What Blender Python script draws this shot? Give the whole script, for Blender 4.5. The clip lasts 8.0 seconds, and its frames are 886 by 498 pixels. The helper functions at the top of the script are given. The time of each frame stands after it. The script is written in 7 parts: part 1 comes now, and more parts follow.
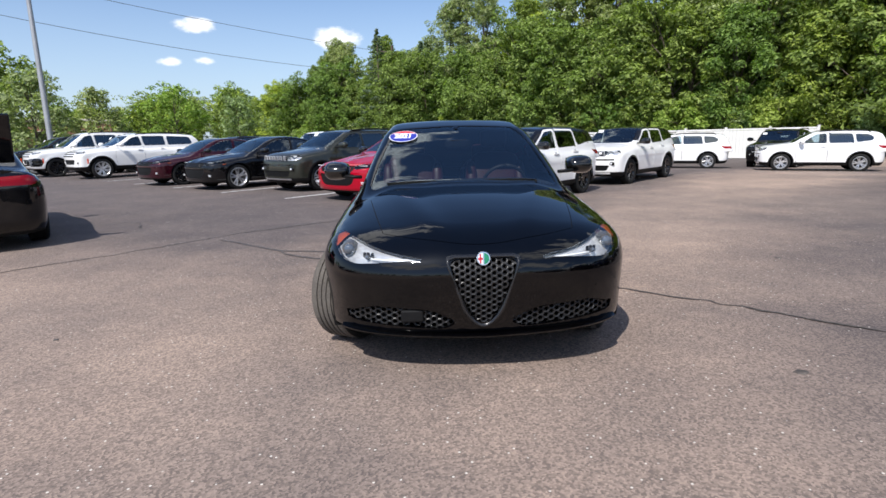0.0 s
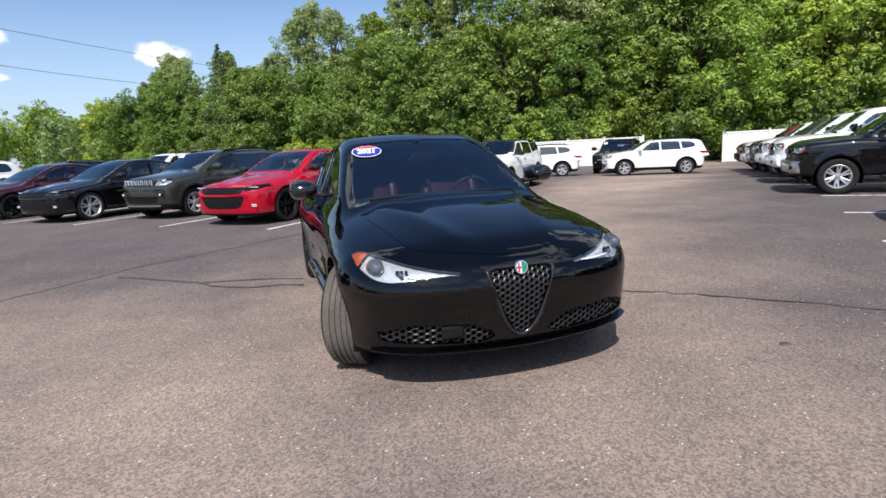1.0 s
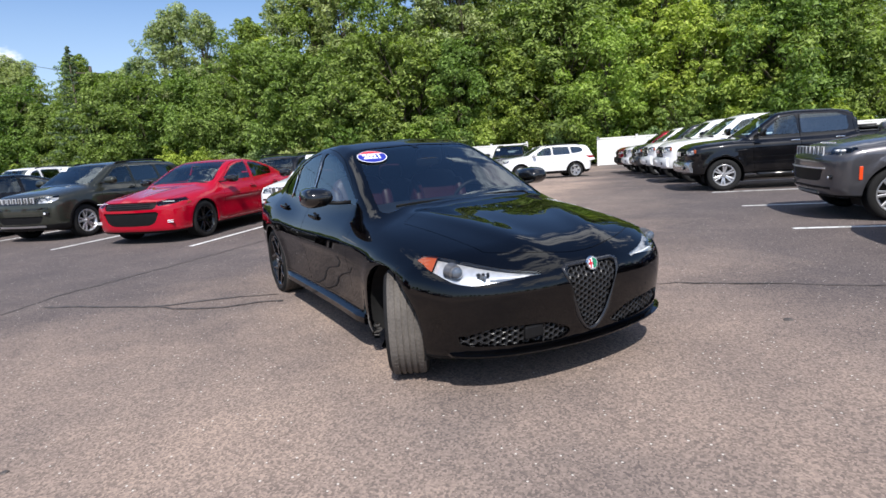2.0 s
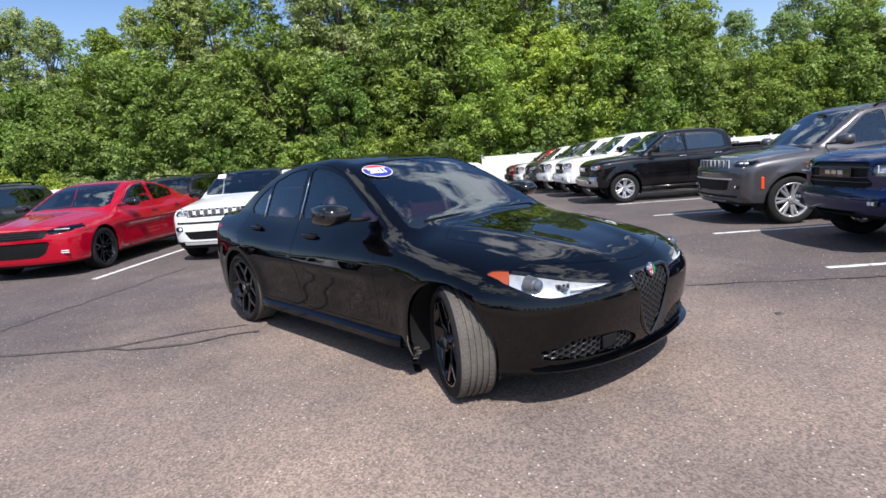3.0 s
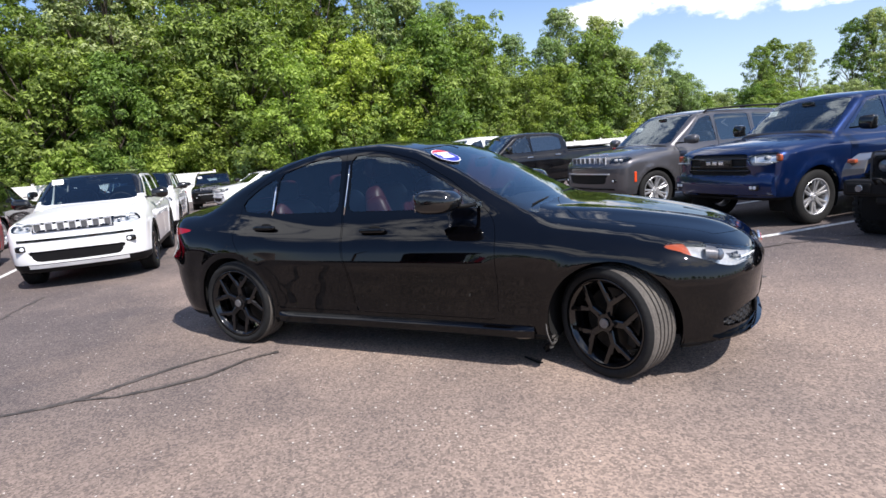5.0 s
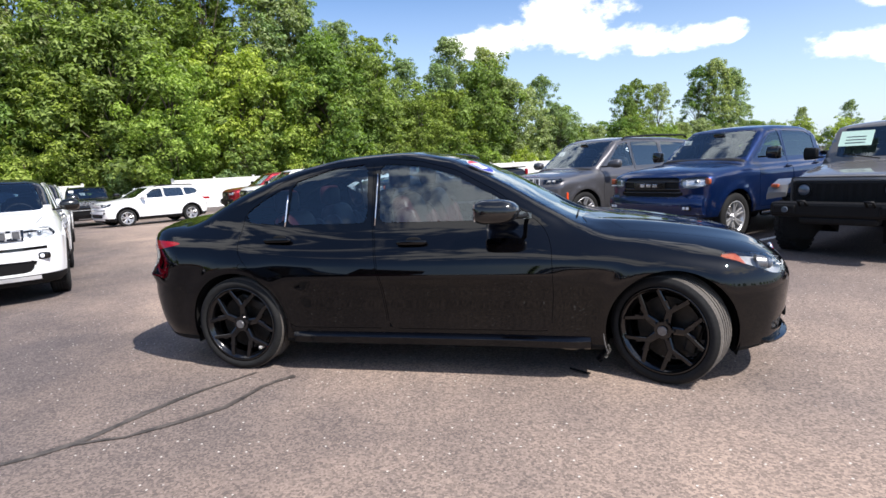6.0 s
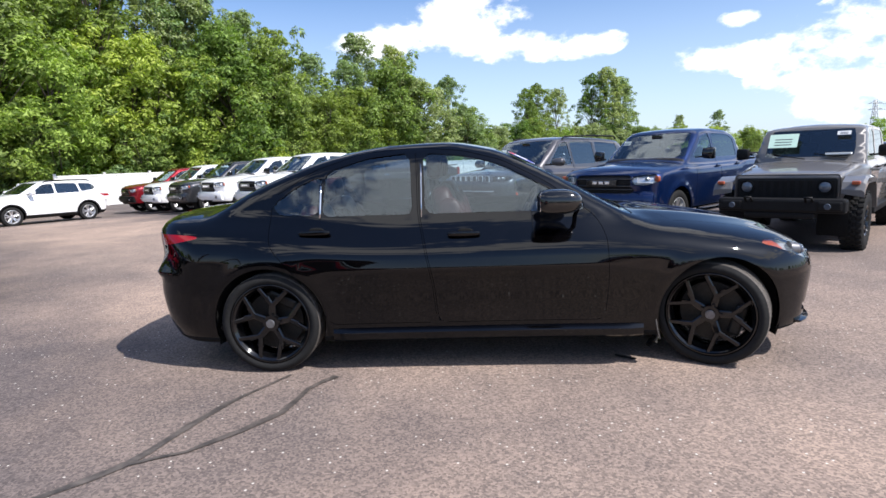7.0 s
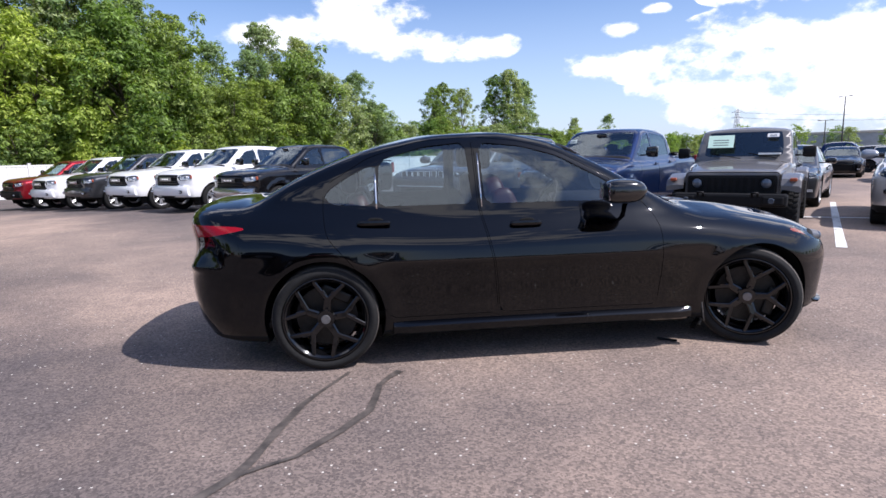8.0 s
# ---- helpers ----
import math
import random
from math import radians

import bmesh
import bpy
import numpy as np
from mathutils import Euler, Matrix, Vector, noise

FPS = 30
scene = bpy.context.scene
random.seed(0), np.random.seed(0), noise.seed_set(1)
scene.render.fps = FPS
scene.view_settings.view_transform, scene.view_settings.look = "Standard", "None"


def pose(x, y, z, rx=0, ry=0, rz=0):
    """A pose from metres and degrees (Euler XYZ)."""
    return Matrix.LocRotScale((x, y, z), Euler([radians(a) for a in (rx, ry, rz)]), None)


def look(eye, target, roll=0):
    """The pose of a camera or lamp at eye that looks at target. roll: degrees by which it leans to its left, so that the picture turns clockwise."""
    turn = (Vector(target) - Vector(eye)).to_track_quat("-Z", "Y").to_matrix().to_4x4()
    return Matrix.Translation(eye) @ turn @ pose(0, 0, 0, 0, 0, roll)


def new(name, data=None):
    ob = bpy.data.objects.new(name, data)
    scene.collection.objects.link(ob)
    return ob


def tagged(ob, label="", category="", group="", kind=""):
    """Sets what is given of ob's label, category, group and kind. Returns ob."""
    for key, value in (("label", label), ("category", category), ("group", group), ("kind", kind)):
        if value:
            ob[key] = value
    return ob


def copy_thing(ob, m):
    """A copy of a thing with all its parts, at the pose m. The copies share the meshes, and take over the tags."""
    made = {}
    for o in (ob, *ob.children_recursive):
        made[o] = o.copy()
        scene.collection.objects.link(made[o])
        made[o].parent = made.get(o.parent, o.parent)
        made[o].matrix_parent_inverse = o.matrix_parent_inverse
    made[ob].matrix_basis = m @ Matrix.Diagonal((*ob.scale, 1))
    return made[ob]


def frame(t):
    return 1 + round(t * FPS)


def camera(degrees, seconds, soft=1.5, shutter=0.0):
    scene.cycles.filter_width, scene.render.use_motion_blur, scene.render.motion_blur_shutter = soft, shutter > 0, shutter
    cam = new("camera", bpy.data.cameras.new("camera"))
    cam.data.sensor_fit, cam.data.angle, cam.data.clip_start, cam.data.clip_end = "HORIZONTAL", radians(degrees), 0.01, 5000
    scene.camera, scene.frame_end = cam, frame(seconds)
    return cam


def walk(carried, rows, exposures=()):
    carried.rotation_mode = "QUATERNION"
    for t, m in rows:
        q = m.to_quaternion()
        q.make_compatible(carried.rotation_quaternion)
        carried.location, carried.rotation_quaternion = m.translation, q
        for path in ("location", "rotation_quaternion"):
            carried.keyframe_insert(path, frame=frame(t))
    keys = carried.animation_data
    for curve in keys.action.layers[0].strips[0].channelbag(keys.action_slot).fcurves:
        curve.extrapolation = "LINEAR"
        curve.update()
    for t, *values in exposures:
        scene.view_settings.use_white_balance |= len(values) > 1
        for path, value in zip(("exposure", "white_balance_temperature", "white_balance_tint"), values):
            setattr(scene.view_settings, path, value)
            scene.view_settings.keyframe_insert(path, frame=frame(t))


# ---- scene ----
cam = camera(76.0, 8.0, soft=1.55)
PATH = [
    (0, (-0.082, 0.352, 1.34), (-0.122, 2.313, 0.949), -1.5),
    (0.5, (-0.559, 0.431, 1.336), (-0.346, 2.387, 0.974), -3.1),
    (1, (-1.06, 0.526, 1.351), (-0.592, 2.437, 0.996), -3.1),
    (1.5, (-1.553, 0.66, 1.353), (-0.873, 2.508, 1.006), -3.5),
    (1.7, (-1.763, 0.755, 1.369), (-1.014, 2.576, 1.019), -3.7),
    (2.8, (-2.72, 1.455, 1.387), (-1.548, 3.042, 1.063), -4.3),
    (3, (-2.868, 1.616, 1.399), (-1.634, 3.158, 1.085), -4.4),
    (3.5, (-3.24, 2.023, 1.399), (-1.864, 3.442, 1.093), -5.1),
    (4, (-3.506, 2.455, 1.407), (-2.008, 3.741, 1.089), -5.7),
    (4.5, (-3.781, 2.898, 1.379), (-2.174, 4.042, 1.052), -5.5),
    (5.8, (-4.311, 4.211, 1.374), (-2.448, 4.871, 1.063), -3.2),
    (6, (-4.348, 4.407, 1.366), (-2.458, 4.994, 1.075), -3.0),
    (6.5, (-4.387, 4.885, 1.351), (-2.452, 5.291, 1.048), -2.6),
    (7, (-4.489, 5.373, 1.346), (-2.528, 5.617, 1.038), -2.2),
    (7.5, (-4.49, 5.871, 1.323), (-2.518, 5.957, 1.003), -1.4),
    (8, (-4.493, 6.403, 1.319), (-2.523, 6.299, 0.994), -1.3),
]
EXPOSURES = [(0, 0.13, 6380, 11), (1, 0.17, 6380, 11), (3, 0.31, 6320, 12), (4.5, 0.42, 6380, 14), (6, 0.50, 6450, 12), (7, 0.45, 6330, 13), (8, 0.30, 6150, 18)]
walk(cam, [(t, look(eye, target, roll)) for t, eye, target, roll in PATH], EXPOSURES)

# ---- world, sun, exposure ----
SUN_EL, SUN_AZ = 51.0, 204.0   # azimuth of the sun, clockwise from +y

world = bpy.data.worlds.new("sky")
scene.world = world
world.use_nodes = True
wn, wl = world.node_tree.nodes, world.node_tree.links
wn.clear()
w_out = wn.new("ShaderNodeOutputWorld")
w_bg = wn.new("ShaderNodeBackground")
w_bg.inputs["Strength"].default_value = 0.116
sky = wn.new("ShaderNodeTexSky")
sky.sky_type = "NISHITA"
sky.sun_disc = False
sky.sun_elevation = radians(SUN_EL)
sky.sun_rotation = radians(SUN_AZ)
sky.air_density, sky.dust_density, sky.ozone_density = 1.0, 1.0, 1.6
w_co = wn.new("ShaderNodeTexCoord")
w_sep = wn.new("ShaderNodeSeparateXYZ")
wl.new(w_co.outputs["Generated"], w_sep.inputs[0])


def w_math(op, a, b=None, clamp=False):
    n = wn.new("ShaderNodeMath")
    n.operation, n.use_clamp = op, clamp
    for i, v in enumerate((a, b)):
        if v is None:
            continue
        if isinstance(v, (int, float)):
            n.inputs[i].default_value = v
        else:
            wl.new(v, n.inputs[i])
    return n.outputs[0]


# cumulus clouds: lumps of sky with billowing edges
w_turn = wn.new("ShaderNodeMapping")
w_turn.inputs["Scale"].default_value = (1, 1, 1.7)
wl.new(w_co.outputs["Generated"], w_turn.inputs["Vector"])
w_noise = wn.new("ShaderNodeTexNoise")
w_noise.inputs["Scale"].default_value = 10.0
w_noise.inputs["Detail"].default_value = 9.0
w_noise.inputs["Roughness"].default_value = 0.60
wl.new(w_turn.outputs[0], w_noise.inputs["Vector"])


def sky_lump(direction, size):
    """How near a direction of the sky is to one lump of cloud, 1 at its heart."""
    n = wn.new("ShaderNodeVectorMath")
    n.operation = "DISTANCE"
    scale = wn.new("ShaderNodeVectorMath")
    scale.operation = "MULTIPLY"
    scale.inputs[1].default_value = (1, 1, 2.6)
    wl.new(w_co.outputs["Generated"], scale.inputs[0])
    wl.new(scale.outputs[0], n.inputs[0])
    n.inputs[1].default_value = (direction[0], direction[1], direction[2] * 2.6)
    return w_math("SUBTRACT", 1.0, w_math("DIVIDE", n.outputs["Value"], size), clamp=True)


def sky_way(az, el):
    az, el = radians(az), radians(el)
    return (math.sin(az) * math.cos(el), math.cos(az) * math.cos(el), math.sin(el))


lumps = None
# the last seven are out of view, added for reflections in glass and paint
for az, el, size in ((75.6, 11.2, .085), (81.5, 11.8, .13), (86.5, 12.3, .16), (91.5, 11.0, .13), (97, 10.3, .085), (107, 7.8, .07), (112, 7.9, .10), (117, 7.6, .14), (121.5, 9.0, .17), (127, 8.0, .28),
                     (128, 5.0, .36), (110.5, 11, .045), (113, 12.4, .03), (119.5, 13.2, .07), (127, 13.6, .10), (-11, 9.0, .07), (-23, 10.1, .045), (-25.5, 7, .03), (-22.5, 7.1, .03), (11, 11.0, .06),
                     (62, 36, .42), (75, 57, .30), (330, 48, .45), (125, 52, .5), (268, 42, 0.60), (150, 24, .5), (200, 34, .5)):
    one = sky_lump(sky_way(az, el), size)
    lumps = one if lumps is None else w_math("MAXIMUM", lumps, one)
w_cl = w_math("ADD", w_math("MULTIPLY", lumps, 0.85), w_math("MULTIPLY", w_math("MULTIPLY", w_noise.outputs["Fac"], 2.5), w_math("MULTIPLY", lumps, 6.0, clamp=True)))
w_ramp = wn.new("ShaderNodeMapRange")
w_ramp.inputs["From Min"].default_value, w_ramp.inputs["From Max"].default_value = 1.48, 1.90
w_ramp.interpolation_type = "SMOOTHSTEP"
wl.new(w_cl, w_ramp.inputs["Value"])
w_mix = wn.new("ShaderNodeMixRGB")
wl.new(w_ramp.outputs[0], w_mix.inputs[0])
# deeper blue overhead, pale haze towards the horizon
w_blue = wn.new("ShaderNodeMixRGB")
w_blue.blend_type = "MULTIPLY"
w_blue.inputs[0].default_value = 1.0
w_blue.inputs[2].default_value = (0.82, 0.96, 1.14, 1)
wl.new(sky.outputs[0], w_blue.inputs[1])
w_haze = wn.new("ShaderNodeMixRGB")
wl.new(w_math("MULTIPLY", w_math("SUBTRACT", 1.0, w_math("MULTIPLY", w_sep.outputs[2], 3.6), clamp=True), 0.55), w_haze.inputs[0])
wl.new(w_blue.outputs[0], w_haze.inputs[1])
w_haze.inputs[2].default_value = (6.6, 7.6, 8.7, 1)
wl.new(w_haze.outputs[0], w_mix.inputs[1])
w_mix.inputs[2].default_value = (9.8, 9.95, 10.2, 1)
wl.new(w_mix.outputs[0], w_bg.inputs["Color"])
wl.new(w_bg.outputs[0], w_out.inputs["Surface"])

sun = new("sun", bpy.data.lights.new("sun", "SUN"))
sun.data.energy, sun.data.angle, sun.data.color = 5.0, radians(0.53), (1.0, 0.95, 0.88)
sun.matrix_world = look((0, 0, 0), tuple(-c for c in sky_way(SUN_AZ, SUN_EL)))

# ---- materials ----


def material(name, colour=(0.5, 0.5, 0.5), rough=0.5, metal=0.0, coat=0.0, spec=0.5, transmission=0.0, ior=1.45):
    m = bpy.data.materials.new(name)
    m.use_nodes = True
    b = m.node_tree.nodes["Principled BSDF"]
    b.inputs["Base Color"].default_value = (*colour, 1)
    b.inputs["Roughness"].default_value = rough
    b.inputs["Metallic"].default_value = metal
    b.inputs["Coat Weight"].default_value = coat
    b.inputs["Coat Roughness"].default_value = 0.03
    b.inputs["Specular IOR Level"].default_value = spec
    b.inputs["Transmission Weight"].default_value = transmission
    b.inputs["IOR"].default_value = ior
    return m


def node(m, kind, **values):
    n = m.node_tree.nodes.new(kind)
    for key, v in values.items():
        n.inputs[key.replace("_", " ")].default_value = v
    return n


def wire(m, a, b):
    m.node_tree.links.new(a, b)


def bsdf(m):
    return m.node_tree.nodes["Principled BSDF"]


def where(m, scale=(1, 1, 1), kind="Object"):
    co = m.node_tree.nodes.new("ShaderNodeTexCoord")
    mp = m.node_tree.nodes.new("ShaderNodeMapping")
    mp.inputs["Scale"].default_value = scale
    wire(m, co.outputs[kind], mp.inputs["Vector"])
    return mp.outputs[0]


def ramp(m, fac, stops):
    r = m.node_tree.nodes.new("ShaderNodeValToRGB")
    while len(r.color_ramp.elements) < len(stops):
        r.color_ramp.elements.new(0.5)
    for e, (p, c) in zip(r.color_ramp.elements, stops):
        e.position, e.color = p, (*c, 1) if len(c) == 3 else c
    wire(m, fac, r.inputs[0])
    return r.outputs[0]


def blend(m, fac, a, b, how="MIX"):
    n = m.node_tree.nodes.new("ShaderNodeMixRGB")
    n.blend_type = how
    for i, v in enumerate((fac, a, b)):
        if isinstance(v, (int, float)):
            n.inputs[i].default_value = v
        elif isinstance(v, tuple):
            n.inputs[i].default_value = (*v, 1)
        else:
            wire(m, v, n.inputs[i])
    return n.outputs[0]


def noise_of(m, vec, scale, detail=4.0, rough=0.55):
    n = node(m, "ShaderNodeTexNoise", Scale=scale, Detail=detail, Roughness=rough)
    wire(m, vec, n.inputs["Vector"])
    return n.outputs["Fac"]


def relief(m, height, strength=0.3, distance=0.01):
    b = node(m, "ShaderNodeBump", Strength=strength, Distance=distance)
    wire(m, height, b.inputs["Height"])
    wire(m, b.outputs[0], bsdf(m).inputs["Normal"])


def asphalt_material():
    m = material("asphalt", rough=0.9, spec=0.35)
    v = where(m)
    vor = node(m, "ShaderNodeTexVoronoi", Scale=92.0)
    wire(m, v, vor.inputs["Vector"])
    stone = node(m, "ShaderNodeTexVoronoi", Scale=38.0)
    wire(m, v, stone.inputs["Vector"])
    big = noise_of(m, v, 0.16, 5, 0.6)
    mid = noise_of(m, v, 0.9, 6, 0.65)
    fine = noise_of(m, v, 60, 3, 0.6)
    warm = ramp(m, big, ((0.38, (0.192, 0.157, 0.137)), (0.60, (0.336, 0.259, 0.208))))
    # darker sealed asphalt where the cars stand, worn brown along the aisle
    axes = node(m, "ShaderNodeSeparateXYZ")
    turned = m.node_tree.nodes.new("ShaderNodeMapping")
    turned.inputs["Rotation"].default_value = (0, 0, math.atan2(0.655, 0.756))
    wire(m, v, turned.inputs["Vector"])
    wire(m, turned.outputs[0], axes.inputs[0])

    def sum_of(op, a, b, clamp=False):
        n = m.node_tree.nodes.new("ShaderNodeMath")
        n.operation, n.use_clamp = op, clamp
        for i, q in enumerate((a, b)):
            if isinstance(q, (int, float)):
                n.inputs[i].default_value = q
            else:
                wire(m, q, n.inputs[i])
        return n.outputs[0]
    edge = sum_of("MULTIPLY", sum_of("SUBTRACT", noise_of(m, v, 0.35, 6, 0.65), 0.5), 5.5)
    kk = sum_of("ADD", axes.outputs[0], edge)
    right = sum_of("MULTIPLY", sum_of("MULTIPLY", sum_of("SUBTRACT", kk, -3.0), 0.4, True), sum_of("MULTIPLY", sum_of("SUBTRACT", axes.outputs[1], 2.2), 0.4, True), True)
    left = sum_of("MULTIPLY", sum_of("MULTIPLY", sum_of("SUBTRACT", -4.9, kk), 0.5, True), sum_of("MULTIPLY", sum_of("SUBTRACT", axes.outputs[1], 1.0), 0.4, True), True)
    zone = sum_of("MULTIPLY", sum_of("MAXIMUM", right, left), 0.86)
    warm = blend(m, zone, warm, (0.092, 0.081, 0.082))
    cold = ramp(m, mid, ((0.35, (0.80, 0.80, 0.82)), (0.68, (1.12, 1.10, 1.08))))
    base = blend(m, 1.0, warm, cold, "MULTIPLY")
    grains = ramp(m, vor.outputs["Color"], ((0.2, (0.65, 0.65, 0.66)), (0.8, (1.39, 1.35, 1.31))))
    base = blend(m, 1.0, base, grains, "MULTIPLY")
    pick = node(m, "ShaderNodeSeparateColor")
    wire(m, stone.outputs["Color"], pick.inputs[0])
    light = ramp(m, pick.outputs[0], ((0.935, (0, 0, 0)), (0.945, (1, 1, 1))))
    light2 = ramp(m, stone.outputs["Distance"], ((0.17, (1, 1, 1)), (0.25, (0, 0, 0))))
    base = blend(m, blend(m, 1.0, light, light2, "MULTIPLY"), base, (0.62, 0.58, 0.52))
    wire(m, base, bsdf(m).inputs["Base Color"])
    relief(m, blend(m, 0.5, vor.outputs["Distance"], fine), 0.6, 0.005)
    return m


def worn_paint_line():
    m = material("road_paint", (0.7, 0.7, 0.68), 0.7)
    v = where(m)
    n = noise_of(m, v, 9, 8, 0.7)
    wire(m, ramp(m, n, ((0.36, (0.16, 0.155, 0.15)), (0.47, (0.72, 0.72, 0.70)))), bsdf(m).inputs["Base Color"])
    relief(m, noise_of(m, v, 90), 0.3, 0.003)
    return m


def tar_material():
    m = material("tar", (0.03, 0.03, 0.03), 0.6)
    v = where(m)
    wire(m, ramp(m, noise_of(m, v, 14, 6), ((0.35, (0.040, 0.035, 0.032)), (0.7, (0.125, 0.105, 0.092)))), bsdf(m).inputs["Base Color"])
    relief(m, noise_of(m, v, 60), 0.5, 0.004)
    return m


def leaf_material(name, dark, bright):
    m = material(name, rough=0.55, spec=0.3)
    g = m.node_tree.nodes.new("ShaderNodeNewGeometry")
    info = m.node_tree.nodes.new("ShaderNodeObjectInfo")
    c = ramp(m, g.outputs["Random Per Island"], ((0.0, dark), (1.0, bright)))
    tint = ramp(m, info.outputs["Random"], ((0.0, (0.72, 0.86, 0.75)), (0.5, (1, 1, 1)), (1.0, (1.14, 1.08, 0.82))))
    c = blend(m, 1.0, c, tint, "MULTIPLY")
    wire(m, c, bsdf(m).inputs["Base Color"])
    tr = m.node_tree.nodes.new("ShaderNodeBsdfTranslucent")
    wire(m, blend(m, 1.0, c, (1.25, 1.4, 0.50), "MULTIPLY"), tr.inputs["Color"])
    mix = m.node_tree.nodes.new("ShaderNodeMixShader")
    mix.inputs[0].default_value = 0.40
    wire(m, bsdf(m).outputs[0], mix.inputs[1])
    wire(m, tr.outputs[0], mix.inputs[2])
    wire(m, mix.outputs[0], m.node_tree.nodes["Material Output"].inputs["Surface"])
    return m


def bark_material():
    m = material("bark", rough=0.9)
    v = where(m, (6, 6, 1.2))
    n = noise_of(m, v, 3, 8, 0.7)
    wire(m, ramp(m, n, ((0.3, (0.045, 0.035, 0.028)), (0.7, (0.17, 0.135, 0.105)))), bsdf(m).inputs["Base Color"])
    relief(m, n, 0.8, 0.03)
    return m


def car_paint(name, colour, metallic=0.0, rough=0.3, dust=0.05, ior=1.5, peel=0.05):
    """Lacquered paint: a coloured base under clear coat, with faint orange peel and a film of dust."""
    m = material(name, colour, rough, metallic, 1.0, 0.05)
    bsdf(m).inputs["Coat IOR"].default_value = ior
    v = where(m)
    d = noise_of(m, v, 3.0, 6, 0.65)
    c = blend(m, ramp(m, d, ((0.45, (0, 0, 0)), (0.8, (dust, dust, dust)))), colour, (0.34, 0.30, 0.26))
    wire(m, c, bsdf(m).inputs["Base Color"])
    b = node(m, "ShaderNodeBump", Strength=peel, Distance=0.001)
    wire(m, noise_of(m, v, 45, 2), b.inputs["Height"])
    wire(m, b.outputs[0], bsdf(m).inputs["Coat Normal"])
    wire(m, ramp(m, d, ((0.4, (0.012, 0.012, 0.012)), (0.85, (0.04, 0.04, 0.04)))), bsdf(m).inputs["Coat Roughness"])
    return m


def grained(name, colour, rough=0.7, scale=60, strength=0.25, vary=0.25, metal=0.0):
    m = material(name, colour, rough, metal)
    v = where(m)
    n = noise_of(m, v, scale, 5, 0.6)
    n2 = noise_of(m, v, scale * 0.06, 4)
    lo, hi = tuple(c * (1 - vary) for c in colour), tuple(min(1, c * (1 + vary)) for c in colour)
    wire(m, ramp(m, blend(m, 0.5, n, n2), ((0.35, lo), (0.65, hi))), bsdf(m).inputs["Base Color"])
    relief(m, n, strength, 0.002)
    return m


def glass_material(name, tint, clear, ior=2.2):
    """A car's window pane: what it lets through, tinted, under a glossy face."""
    m = bpy.data.materials.new(name)
    m.use_nodes = True
    nt = m.node_tree
    nt.nodes.clear()
    out = nt.nodes.new("ShaderNodeOutputMaterial")
    tr = nt.nodes.new("ShaderNodeBsdfTransparent")
    tr.inputs["Color"].default_value = (*(c * clear for c in tint), 1)
    gl = nt.nodes.new("ShaderNodeBsdfGlossy")
    gl.inputs["Roughness"].default_value = 0.015
    gl.inputs["Color"].default_value = (0.84, 0.95, 1.0, 1)
    fr = nt.nodes.new("ShaderNodeFresnel")
    fr.inputs["IOR"].default_value = ior
    mix = nt.nodes.new("ShaderNodeMixShader")
    wire(m, fr.outputs[0], mix.inputs[0])
    wire(m, tr.outputs[0], mix.inputs[1])
    wire(m, gl.outputs[0], mix.inputs[2])
    wire(m, mix.outputs[0], out.inputs["Surface"])
    return m


M_ASPHALT, M_LINE, M_TAR = asphalt_material(), worn_paint_line(), tar_material()
M_LEAF = [leaf_material("leaf_green", (0.055, 0.088, 0.020), (0.350, 0.450, 0.120)),
          leaf_material("leaf_bright", (0.115, 0.170, 0.026), (0.490, 0.590, 0.140)),
          leaf_material("leaf_olive", (0.100, 0.130, 0.056), (0.470, 0.545, 0.270))]
M_NEEDLE = leaf_material("needle", (0.060, 0.090, 0.058), (0.18, 0.24, 0.15))
M_BARK = bark_material()
M_BUMPER = grained("brushed_bumper", (0.50, 0.50, 0.51), 0.24, 40, 0.03, 0.06, 0.9)
M_FENCE = grained("white_vinyl", (0.74, 0.73, 0.69), 0.55, 6, 0.1, 0.07)
M_BLACK = car_paint("black_paint", (0.0007, 0.0007, 0.0011), 0.0, 0.4, 0.002, 1.47, 0.015)
M_TRIM = grained("black_plastic", (0.008, 0.008, 0.0085), 0.55, 140, 0.2)
M_GLOSSBLACK = material("gloss_black", (0.006, 0.006, 0.006), 0.12, 0, 0.6)
M_SATIN = material("satin_black", (0.018, 0.018, 0.019), 0.38, 0, 0, 0.5)
M_DARKCHROME = material("dark_chrome", (0.030, 0.030, 0.032), 0.25, 0.6, 0.4)
M_BRIGHT = material("bright_trim", (0.72, 0.72, 0.73), 0.3, 0.5)
M_RUBBER = grained("tyre_rubber", (0.017, 0.017, 0.017), 0.8, 50, 0.3, 0.3)
M_DUSTYRUBBER = grained("dusty_tread", (0.090, 0.080, 0.070), 0.9, 70, 0.4, 0.4)
M_DARK = grained("underbody_black", (0.010, 0.010, 0.010), 0.9, 30, 0.3)
M_CHROME = material("chrome", (0.75, 0.75, 0.76), 0.12, 1.0)
M_SILVER = grained("alloy", (0.62, 0.62, 0.63), 0.28, 40, 0.03, 0.06, 0.75)
M_DARKALLOY = material("black_alloy", (0.003, 0.003, 0.0035), 0.16, 0.0, 0.9)
M_HUB = grained("hub_grey", (0.16, 0.16, 0.165), 0.3, 60, 0.1, 0.3, 0.6)
M_STEEL = grained("brake_steel", (0.045, 0.043, 0.04), 0.5, 50, 0.1, 0.2, 1.0)
